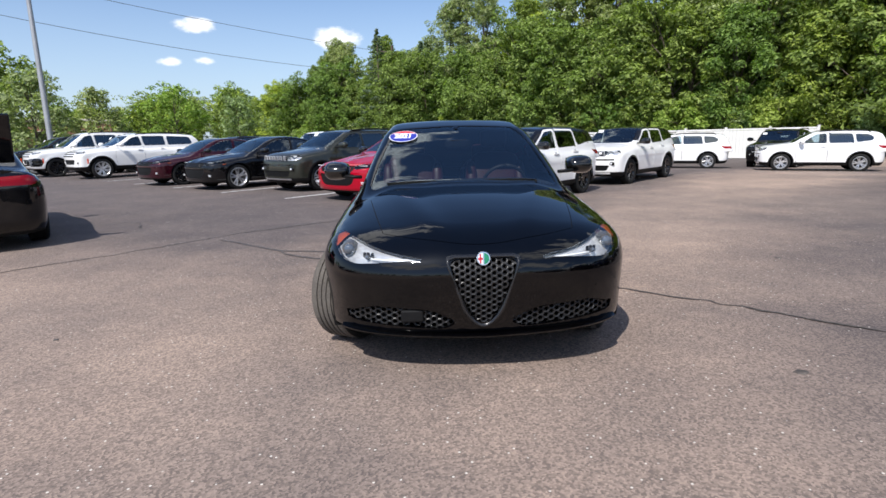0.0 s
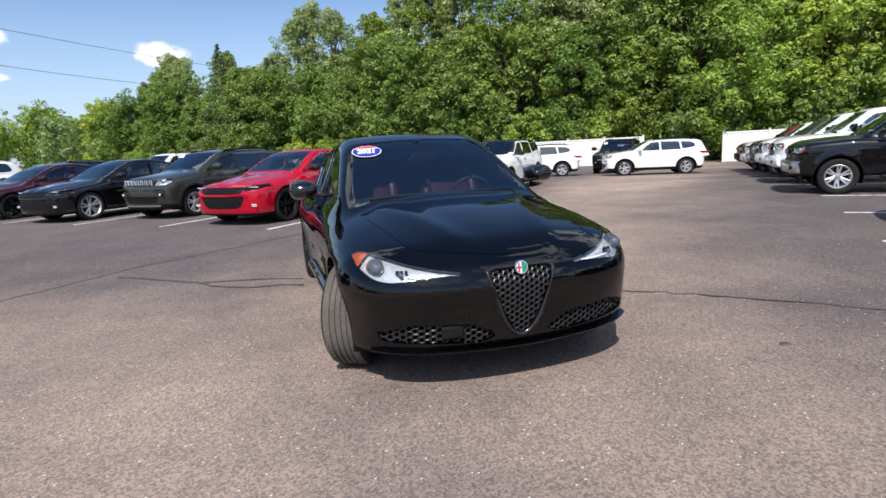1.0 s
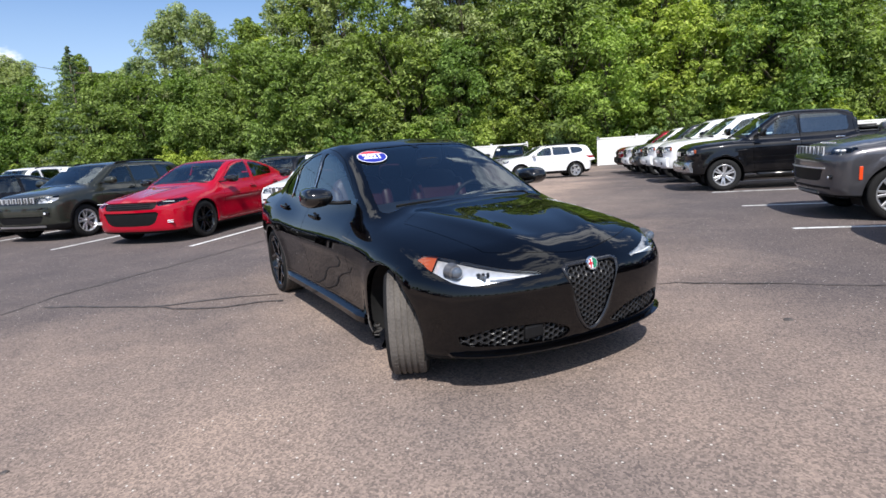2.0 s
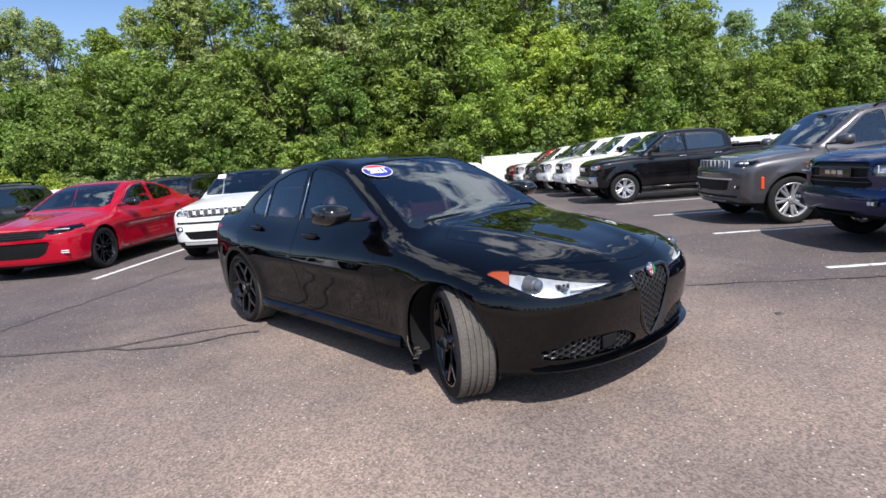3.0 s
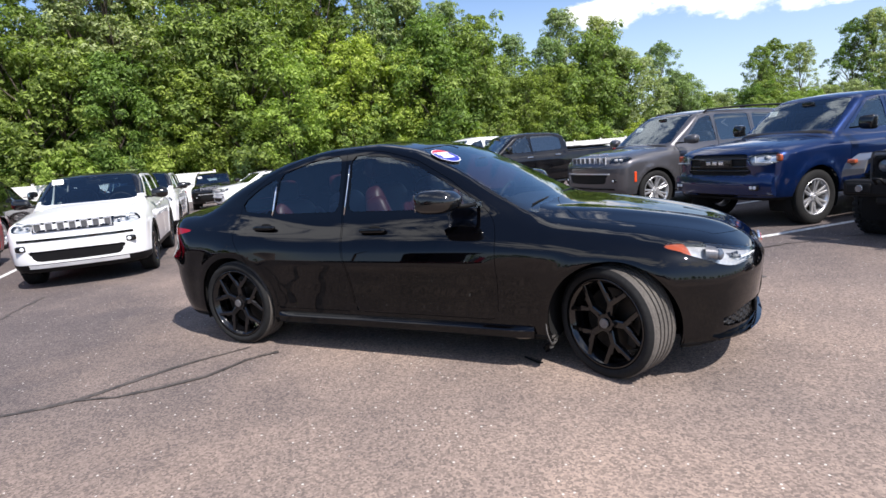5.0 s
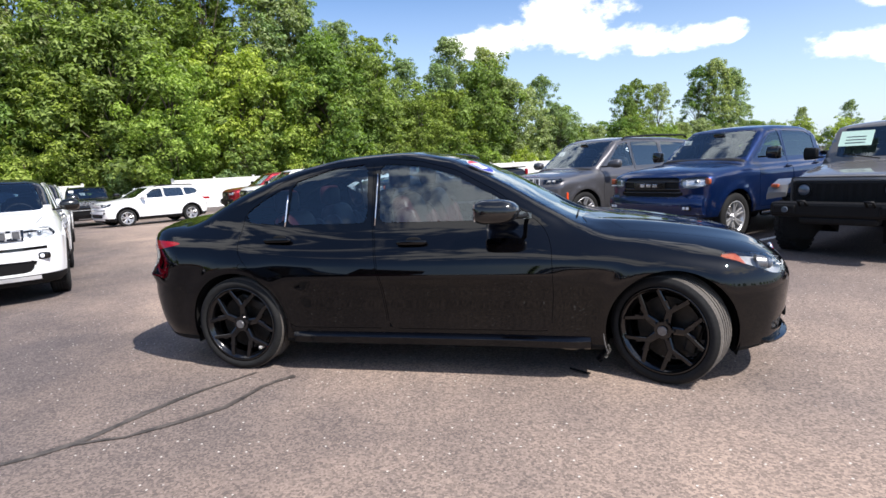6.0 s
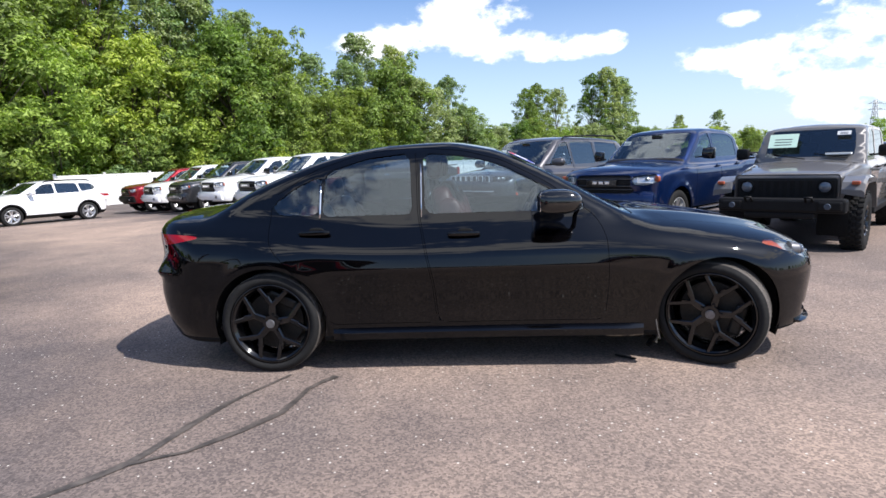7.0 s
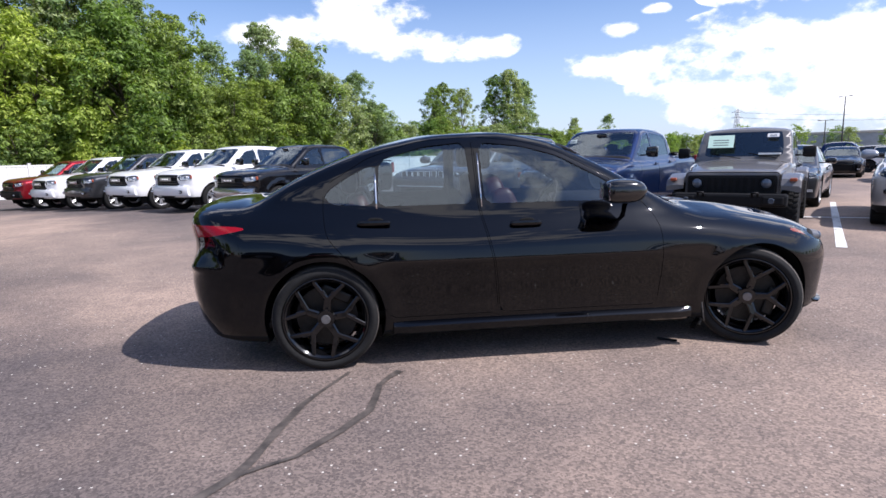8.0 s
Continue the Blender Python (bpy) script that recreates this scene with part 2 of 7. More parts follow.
M_GLASS = glass_material("tinted_glass", (0.76, 0.90, 0.96), 0.85, 1.9)
M_PRIVACY = glass_material("privacy_glass", (0.35, 0.38, 0.40), 0.30)
M_SHIELD = glass_material("windshield_glass", (0.78, 0.92, 0.98), 0.72, 2.1)
M_LENS = glass_material("lamp_lens", (0.97, 0.98, 0.99), 0.98, 1.6)
M_REDLENS = material("red_lens", (0.24, 0.004, 0.010), 0.16, 0, 0.2, 0.3)
M_AMBER = material("amber_lens", (0.33, 0.066, 0.020), 0.3, 0, 0.5)
M_LAMPBOWL = grained("lamp_bowl", (0.66, 0.67, 0.70), 0.20, 22, 1.0, 0.25, 0.55)
M_WHITELAMP = material("white_lamp", (0.8, 0.82, 0.85), 0.25)
M_RED_SEAT = grained("red_leather", (0.030, 0.003, 0.005), 0.5, 120, 0.2, 0.2)
M_BLACK_SEAT = grained("black_leather", (0.020, 0.020, 0.021), 0.55, 120, 0.2, 0.2)
M_PAPER = grained("paper", (0.78, 0.79, 0.77), 0.7, 30, 0.05, 0.05)
M_GREENPAPER = grained("green_paper", (0.55, 0.74, 0.62), 0.7, 30, 0.05, 0.05)
M_INK = material("ink", (0.03, 0.03, 0.04), 0.6)
M_STICK_BLUE = material("sticker_blue", (0.02, 0.03, 0.30), 0.45)
M_STICK_RED = material("sticker_red", (0.52, 0.03, 0.05), 0.45)
M_STICK_WHITE = material("sticker_white", (0.82, 0.82, 0.85), 0.45)
M_GALV = grained("galvanised_steel", (0.42, 0.43, 0.44), 0.5, 20, 0.1, 0.15, 0.6)
M_BRONZE = grained("bronze_pole", (0.06, 0.05, 0.045), 0.5, 20, 0.1, 0.15)
M_BRICK = grained("brick_wall", (0.26, 0.13, 0.09), 0.85, 3, 0.2, 0.2)
M_CREAM = grained("cream_panel", (0.55, 0.50, 0.42), 0.7, 3, 0.1, 0.1)
for dull in (M_TRIM, M_DARK, M_RUBBER, M_BLACK_SEAT, M_DARKALLOY):
    bsdf(dull).inputs["Specular IOR Level"].default_value = 0.2
bsdf(M_BLACK).inputs["Specular IOR Level"].default_value = 0.0
M_ORANGE = material("orange_reflector", (0.75, 0.07, 0.012), 0.35, 0, 0.5)

# ---- mesh helpers ----


def link_mesh(name, verts, faces, mat, parent=None, label="", smooth=True, normals=None):
    """One mesh object from plain lists, under a thing if one is given."""
    me = bpy.data.meshes.new(name)
    me.from_pydata([tuple(map(float, v)) for v in verts], [], [tuple(map(int, f)) for f in faces])
    me.materials.append(mat)
    if smooth:
        me.polygons.foreach_set("use_smooth", [True] * len(me.polygons))
    if normals is not None:
        me.normals_split_custom_set_from_vertices([tuple(map(float, n)) for n in normals])
    ob = new(name, me)
    if parent is not None:
        ob.parent = parent
    if label:
        tagged(ob, label)
    return ob


def part(name, bm, mat, parent=None, label="", smooth_angle=None):
    """Links a bmesh as one mesh object."""
    me = bpy.data.meshes.new(name)
    if smooth_angle is not None:
        for f in bm.faces:
            f.smooth = True
        for e in bm.edges:
            if len(e.link_faces) == 2 and e.calc_face_angle(0) > radians(smooth_angle):
                e.smooth = False
    bm.to_mesh(me)
    bm.free()
    me.materials.append(mat)
    ob = new(name, me)
    if parent is not None:
        ob.parent = parent
    if label:
        tagged(ob, label)
    return ob


def box_bm(sx, sy, sz, at=(0, 0, 0), bevel=0.0, m=None, seg=2):
    bm = bmesh.new()
    bmesh.ops.create_cube(bm, size=1.0)
    bmesh.ops.scale(bm, vec=(sx, sy, sz), verts=bm.verts)
    if bevel:
        bmesh.ops.bevel(bm, geom=list(bm.edges), offset=bevel, segments=seg, affect="EDGES", profile=0.5)
    bmesh.ops.translate(bm, vec=at, verts=bm.verts)
    if m is not None:
        bmesh.ops.transform(bm, matrix=m, verts=bm.verts)
    return bm


def join_bm(*bms):
    out = bmesh.new()
    for b in bms:
        me = bpy.data.meshes.new("joint")
        b.to_mesh(me)
        b.free()
        out.from_mesh(me)
        bpy.data.meshes.remove(me)
    return out


def cyl_bm(r1, r2, h, at=(0, 0, 0), seg=20, m=None, bevel=0.0):
    bm = bmesh.new()
    bmesh.ops.create_cone(bm, cap_ends=True, segments=seg, radius1=r1, radius2=r2, depth=h)
    if bevel:
        rims = [e for e in bm.edges if abs(e.verts[0].co.z - e.verts[1].co.z) < 1e-6]
        bmesh.ops.bevel(bm, geom=rims, offset=bevel, segments=2, affect="EDGES", profile=0.5)
    bmesh.ops.translate(bm, vec=at, verts=bm.verts)
    if m is not None:
        bmesh.ops.transform(bm, matrix=m, verts=bm.verts)
    return bm


def blob(sx, sy, sz, e1=0.45, e2=0.45, at=(0, 0, 0), m=None, nu=24, nv=14, bend=None):
    """A rounded cushion-like solid (superellipsoid), half sizes sx, sy, sz."""
    def p(c, e):
        return math.copysign(abs(c) ** e, c)
    verts, faces = [], []
    for i in range(nv + 1):
        a = -math.pi / 2 + math.pi * i / nv
        for j in range(nu):
            b = 2 * math.pi * j / nu
            q = Vector((sx * p(math.cos(a), e1) * p(math.cos(b), e2), sy * p(math.cos(a), e1) * p(math.sin(b), e2), sz * p(math.sin(a), e1)))
            if bend:
                q = Vector(bend(q))
            verts.append(q)
    for i in range(nv):
        for j in range(nu):
            k = (j + 1) % nu
            faces.append((i * nu + j, i * nu + k, (i + 1) * nu + k, (i + 1) * nu + j))
    bm = bmesh.new()
    vs = [bm.verts.new(q) for q in verts]
    for f in faces:
        bm.faces.new([vs[i] for i in f])
    bmesh.ops.remove_doubles(bm, verts=bm.verts, dist=1e-5)
    for f in bm.faces:
        f.smooth = True
    bmesh.ops.translate(bm, vec=at, verts=bm.verts)
    if m is not None:
        bmesh.ops.transform(bm, matrix=m, verts=bm.verts)
    return bm


def lathe_bm(profile, seg=48, closed=False, arc=2 * math.pi, start=0.0):
    """Turns a profile of (radius, along) about the y axis."""
    bm = bmesh.new()
    full = abs(arc - 2 * math.pi) < 1e-6
    rings = seg if full else seg + 1
    grid = []
    for i in range(rings):
        a = start + arc * i / seg
        grid.append([bm.verts.new((r * math.cos(a), y, r * math.sin(a))) for r, y in profile])
    n = len(profile)
    for i in range(seg):
        k = (i + 1) % rings
        for j in range(n if closed else n - 1):
            q = (j + 1) % n
            bm.faces.new((grid[i][j], grid[k][j], grid[k][q], grid[i][q]))
    for f in bm.faces:
        f.smooth = True
    return bm


def tube_bm(points, radius, seg=6, taper=None):
    """A round bar along points."""
    bm = bmesh.new()
    pts = [Vector(p) for p in points]
    rings = []
    for i, p in enumerate(pts):
        d = (pts[min(i + 1, len(pts) - 1)] - pts[max(i - 1, 0)]).normalized()
        u = d.orthogonal().normalized()
        if i and abs(d.dot(last)) < 0.999:
            u = (last_u - d * last_u.dot(d)).normalized()
        elif i:
            u = (last_u - d * last_u.dot(d)).normalized()
        last, last_u = d, u
        w = d.cross(u)
        r = radius if taper is None else radius + (taper - radius) * i / (len(pts) - 1)
        rings.append([bm.verts.new(p + (u * math.cos(2 * math.pi * j / seg) + w * math.sin(2 * math.pi * j / seg)) * r) for j in range(seg)])
    for a, b in zip(rings, rings[1:]):
        for j in range(seg):
            f = bm.faces.new((a[j], a[(j + 1) % seg], b[(j + 1) % seg], b[j]))
            f.smooth = True
    bm.faces.new(rings[0][::-1])
    bm.faces.new(rings[-1])
    return bm


def ribbon_bm(points, width, z=0.004, ragged=0.0, rng=None):
    """A strip lying on the ground along points (x, y); its width may be ragged."""
    bm = bmesh.new()
    pts = [Vector((p[0], p[1])) for p in points]
    rows = []
    for i, p in enumerate(pts):
        d = (pts[min(i + 1, len(pts) - 1)] - pts[max(i - 1, 0)]).normalized()
        nrm = Vector((-d.y, d.x))
        w = width * (1 + (ragged * (rng.random() - 0.5) * 2 if ragged else 0)) / 2
        rows.append([bm.verts.new((q.x, q.y, ground_z(q.x, q.y) + z)) for q in (p + nrm * w, p - nrm * w)])
    for a, b in zip(rows, rows[1:]):
        bm.faces.new((a[0], a[1], b[1], b[0]))
    return bm


# ---- the ground and the grid of the lot ----
A = Vector((0.655, 0.756, 0))     # across the aisle, towards the fence
B = Vector((0.756, -0.655, 0))    # along the fence


def lot(s, k, z=0.0):
    """A place from metres towards the fence and along it."""
    return A * s + B * k + Vector((0, 0, z))


def ground_z(x, y):
    """The lot is level by the black sedan and falls a little towards the fence."""
    s = 0.655 * x + 0.756 * y - 17.0
    fall = min(max(s, 0.0), 16.0)
    return -0.03 * fall * min(1.0, fall / 4.0)


def build_ground():
    cs = sorted(set([-2500, -800, -300, -120] + list(range(-60, 61, 4)) + [120, 300, 800, 2500]))
    ss = sorted(set([-2500, -800, -300, -120, -60, -40] + list(range(-24, 60, 2)) + [70, 90, 120, 300, 800, 2500]))
    verts, faces = [], []
    for s in ss:
        for k in cs:
            p = lot(s, k)
            verts.append((p.x, p.y, ground_z(p.x, p.y)))
    n = len(cs)
    for i in range(len(ss) - 1):
        for j in range(n - 1):
            faces.append((i * n + j, (i + 1) * n + j, (i + 1) * n + j + 1, i * n + j + 1)[::-1])
    ob = link_mesh("ground", verts, faces, M_ASPHALT)
    ob.data.flip_normals() if ob.data.polygons[0].normal.z < 0 else None
    tagged(ob, "worn brownish grey asphalt of a car lot with pale grit", "ground", kind="structure")


build_ground()

# ---- vehicle bodies ----
# A body is the zero surface of a smooth field made of side, plan and section curves; windows, doors, lamps and arches are cut out of it.
# Own axes: x ahead, y to the left, z up; the origin lies on the ground between the axles.


def curve(*keys):
    """A smooth curve through (x, value) keys, with no overshoot."""
    xs, ys = np.array([k[0] for k in keys], float), np.array([k[1] for k in keys], float)
    order = np.argsort(xs)
    xs, ys = xs[order], ys[order]
    d = np.diff(ys) / np.diff(xs)
    m = np.zeros(len(xs))
    m[0], m[-1] = d[0], d[-1]
    for i in range(1, len(xs) - 1):
        if d[i - 1] * d[i] > 0:
            m[i] = 2 * d[i - 1] * d[i] / (d[i - 1] + d[i])

    def f(x):
        x = np.clip(np.asarray(x, float), xs[0], xs[-1])
        i = np.clip(np.searchsorted(xs, x) - 1, 0, len(xs) - 2)
        h = xs[i + 1] - xs[i]
        t = (x - xs[i]) / h
        return ys[i] * (1 + 2 * t) * (1 - t) ** 2 + m[i] * h * t * (1 - t) ** 2 + ys[i + 1] * t * t * (3 - 2 * t) + m[i + 1] * h * t * t * (t - 1)
    return f


def smax(a, b, k):
    h = np.maximum(k - np.abs(a - b), 0) / k
    return np.maximum(a, b) + h * h * k * 0.25


def smin(a, b, k):
    return -smax(-a, -b, k)


def rounded(points, times=2, reach=0.03):
    """A polygon with its corners cut round."""
    pts = [np.array(p, float) for p in points]
    for n in range(times):
        out = []
        for p, q in zip(pts, pts[1:] + pts[:1]):
            t = min(0.25, reach / (1 + 1.6 * n) / max(np.linalg.norm(q - p), 1e-6))
            out += [p * (1 - t) + q * t, p * t + q * (1 - t)]
        pts = out
    return np.array(pts)


def inside(points, u, v):
    """Signed distance to a closed polygon in two coordinates; negative within."""
    p = np.stack([u, v], -1)
    best = np.full(len(p), 1e9)
    odd = np.zeros(len(p), bool)
    for a, b in zip(points, np.roll(points, -1, 0)):
        e = b - a
        w = p - a
        t = np.clip((w @ e) / max(e @ e, 1e-12), 0, 1)
        best = np.minimum(best, ((w - t[:, None] * e) ** 2).sum(1))
        cross = (a[1] <= p[:, 1]) != (b[1] <= p[:, 1])
        if e[1] != 0:
            odd ^= cross & (p[:, 0] < a[0] + (p[:, 1] - a[1]) / e[1] * e[0])
    return np.where(odd, -1, 1) * np.sqrt(best)


class Shell:
    """The skin of a body: points, faces, and the field it comes from."""

    def __init__(self, field, x0, x1, z0, rows, caps, spokes, reach=3.2):
        self.field = field
        th = np.linspace(0, 2 * math.pi, spokes, endpoint=False) + math.pi / spokes
        org, ways = [], []
        for i in range(caps):
            f = math.pi / 2 * (i + 0.35) / caps
            org.append(x1), ways.append((math.cos(f), math.sin(f)))
        for x in np.linspace(x1, x0, rows):
            org.append(x), ways.append((0.0, 1.0))
        for i in range(caps):
            f = math.pi / 2 * (1 - (i + 0.65) / caps)
            org.append(x0), ways.append((-math.cos(f), math.sin(f)))
        org, ways = np.array(org), np.array(ways)
        o = np.zeros((len(org), spokes, 3))
        o[..., 0], o[..., 2] = org[:, None], z0
        w = np.zeros_like(o)
        w[..., 0] = ways[:, :1]
        w[..., 1] = ways[:, 1:] * np.cos(th)
        w[..., 2] = ways[:, 1:] * np.sin(th)
        o, w = o.reshape(-1, 3), w.reshape(-1, 3)
        lo, hi = np.zeros(len(o)), np.full(len(o), np.nan)
        step = reach / 64
        for i in range(1, 65):
            out = np.isnan(hi) & (field(o + w * (i * step)) > 0)
            hi[out] = i * step
            lo[np.isnan(hi)] = i * step
        hi[np.isnan(hi)] = reach
        for _ in range(22):
            mid = (lo + hi) / 2
            out = field(o + w * mid[:, None]) > 0
            hi, lo = np.where(out, mid, hi), np.where(out, lo, mid)
        self.v = list(o + w * hi[:, None])
        n, m = len(org), spokes
        self.f = [[i * m + j, (i + 1) * m + j, (i + 1) * m + (j + 1) % m, i * m + (j + 1) % m] for i in range(n - 1) for j in range(m)]
        self.f += [list(range(m)), list(range((n - 1) * m, n * m))[::-1]]
        self.refresh()

    def refresh(self):
        self.V = np.array(self.v)
        g = np.zeros_like(self.V)
        for i in range(3):
            d = np.zeros(3)
            d[i] = 0.004
            g[:, i] = self.field(self.V + d) - self.field(self.V - d)
        self.N = g / np.maximum(np.linalg.norm(g, axis=1), 1e-9)[:, None]

    def cut(self, rule):
        """Splits the faces along the line on which rule(points, normals) is zero."""
        val = rule(self.V, self.N)
        val = np.where(np.abs(val) < 1e-5, 1e-5, val)
        made, out, pos = {}, [], val > 0
        for f in self.f:
            s = [pos[i] for i in f]
            if all(s) or not any(s):
                out.append(f)
                continue
            plus, minus = [], []
            for a, b in zip(f, f[1:] + f[:1]):
                (plus if pos[a] else minus).append(a)
                if pos[a] != pos[b]:
                    key = (a, b) if a < b else (b, a)
                    if key not in made:
                        t = val[key[0]] / (val[key[0]] - val[key[1]])
                        made[key] = len(self.v)
                        self.v.append(self.v[key[0]] * (1 - t) + self.v[key[1]] * t)
                    plus.append(made[key]), minus.append(made[key])
            out += [q for q in (plus, minus) if len(q) > 2]
        self.f = out
        self.refresh()

    def take(self, rule):
        """Removes and returns the faces whose middle lies where rule is negative."""
        mid = np.array([self.V[f].mean(0) for f in self.f])
        nrm = np.array([self.N[f].mean(0) for f in self.f])
        inn = rule(mid, nrm) < 0
        got = [f for f, i in zip(self.f, inn) if i]
        self.f = [f for f, i in zip(self.f, inn) if not i]
        return got

    def out(self, name, faces, mat, parent, label="", rim=0.0, push=0.0):
        """Links some faces as one mesh; rim turns their open edges inwards."""
        if not faces:
            return None
        used = sorted({i for f in faces for i in f})
        at = {i: n for n, i in enumerate(used)}
        V = self.V[used] - self.N[used] * push
        N = self.N[used]
        F = [[at[i] for i in f] for f in faces]
        if rim:
            count = {}
            for f in F:
                for a, b in zip(f, f[1:] + f[:1]):
                    k = (min(a, b), max(a, b))
                    count[k] = None if k in count else (a, b)
            edges = [e for e in count.values() if e]
            vs, ns, fs, base = [V], [N], [], len(V)
            for a, b in edges:
                n = np.cross(V[b] - V[a], N[a])
                n = n / max(np.linalg.norm(n), 1e-9)
                vs.append(np.array([V[a], V[b], V[b] - N[b] * rim, V[a] - N[a] * rim]))
                ns.append(np.array([n] * 4))
                fs.append([base + 1, base, base + 3, base + 2])
                base += 4
            V, N, F = np.concatenate(vs), np.concatenate(ns), F + fs
        return link_mesh(name, V, F, mat, parent, label, True, N)


def body_field(P):
    """The field of a car: a lower body and a cabin, softly joined."""
    deck, roof = P["deck"], P["roof"]
    plan, sect, nose, tail = P["plan"], P["sect"], P["nose"], P["tail"]
    half, cab = P["w"] / 2, P["cab"]
    ax, wr = P["wb"] / 2, P["arch"]
    lean, cabk = P.get("lean", 0.32), P.get("cabk", 0.10)
    crown, bulge, soft = P.get("crown", 0.055), P.get("bulge", 0.0), P.get("soft", 0.10)

    def f(p):
        x, y, z = p[:, 0], np.abs(p[:, 1]), p[:, 2]
        w = half * plan(x) * sect(z)
        for a in (ax + P.get("ahead", 0.0), -ax):
            r = np.hypot(x - a, z - P["r"])
            w = w + P.get("flare", 0.014) * np.exp(-((r - wr - 0.02) / 0.07) ** 2)
        if "scoop" in P:
            sx, sz, dx, dz, d = P["scoop"]
            w = w - d * np.exp(-((x - sx) / dx) ** 4 - ((z - sz) / dz) ** 2)
        side = y - w
        top = z - deck(x) + crown * (y / half) ** 2 * 1.2 + crown * 1.6 * (y / half) ** 6
        if bulge:
            ridge = 0.22 + 0.34 * np.clip((2.2 - x) / 1.3, 0, 1)
            top = top - bulge * np.exp(-((y - ridge) / 0.11) ** 2) * np.clip((x - 0.3) / 0.8, 0, 1)
        front = x - nose(z) + P["bow"] * (y / half) ** 2 + P["bow2"] * (y / half) ** 5
        back = tail(z) - x + P["rbow"] * (y / half) ** 2 + P["rbow2"] * (y / half) ** 6
        low = smax(smax(side, top, soft), smax(front, back, 0.05), P.get("cornerk", 0.16))
        low = smax(low, P["sill"] + P.get("lift", 0.0) * np.clip((x - 1.75) / 0.3, 0, 1) - z, 0.05)
        cs = y - cab(x) + lean * (z - P["belt"])
        ct = z - roof(x) + P.get("rcrown", 0.07) * (y / half) ** 2
        cabin = smax(cs, ct, cabk)
        cabin = smax(cabin, P["belt"] - 0.3 - z, 0.05)
        return smin(low, cabin, P.get("joink", 0.05))
    return f


def side_rule(poly, off=0.0, ny=0.5):
    def rule(v, n):
        return np.maximum(inside(poly, v[:, 0], v[:, 2]) + off, 0.12 * (ny - np.abs(n[:, 1])))
    return rule


def front_rule(poly, off=0.0, nx=0.2, sgn=1):
    """poly in |y|, z, on faces that look ahead (or back)."""
    def rule(v, n):
        return np.maximum(inside(poly, np.abs(v[:, 1]), v[:, 2]) + off, 0.12 * (nx - sgn * n[:, 0]))
    return rule


def wrap_rule(poly, ref, off=0.0):
    """poly in a coordinate that runs round the corner of the nose (ref > 0) or tail, and z."""
    def rule(v, n):
        s = np.abs(v[:, 1]) + 0.8 * np.abs(ref - v[:, 0])
        return np.maximum(inside(poly, s, v[:, 2]) + off, 0.2 * (abs(ref) * 0.55 - v[:, 0] * np.sign(ref)))
    return rule


def halves(shell, rule):
    """The faces of a cut-out, right ones and left ones."""
    left = shell.take(lambda v, n: np.maximum(rule(v, n), np.where(v[:, 1] > 0, -1, 1)))
    return shell.take(rule), left


def nose_strip(car, P, name, z, y0, y1, h, mat, proud=0.006, n=13, label=""):
    """A strip that follows the nose from y0 to y1 at height z."""
    bm = bmesh.new()
    rows = []
    for y in np.linspace(y0, y1, n):
        y = float(y)
        rows.append([bm.verts.new((surface_x(P, y, zz) + o, y, zz)) for zz, o in ((z - h / 2, -0.02), (z - h / 2, proud), (z + h / 2, proud), (z + h / 2, -0.02))])
    for p, q in zip(rows, rows[1:]):
        for j in range(4):
            bm.faces.new((p[j], p[(j + 1) % 4], q[(j + 1) % 4], q[j]))
    bm.faces.new(rows[0]), bm.faces.new(rows[-1][::-1])
    bmesh.ops.recalc_face_normals(bm, faces=bm.faces)
    return part(name, bm, mat, car, label)


M_PROJECTOR = material("projector_glass", (0.10, 0.12, 0.15), 0.05, 0.3, 1.0)

# ---- wheels ----


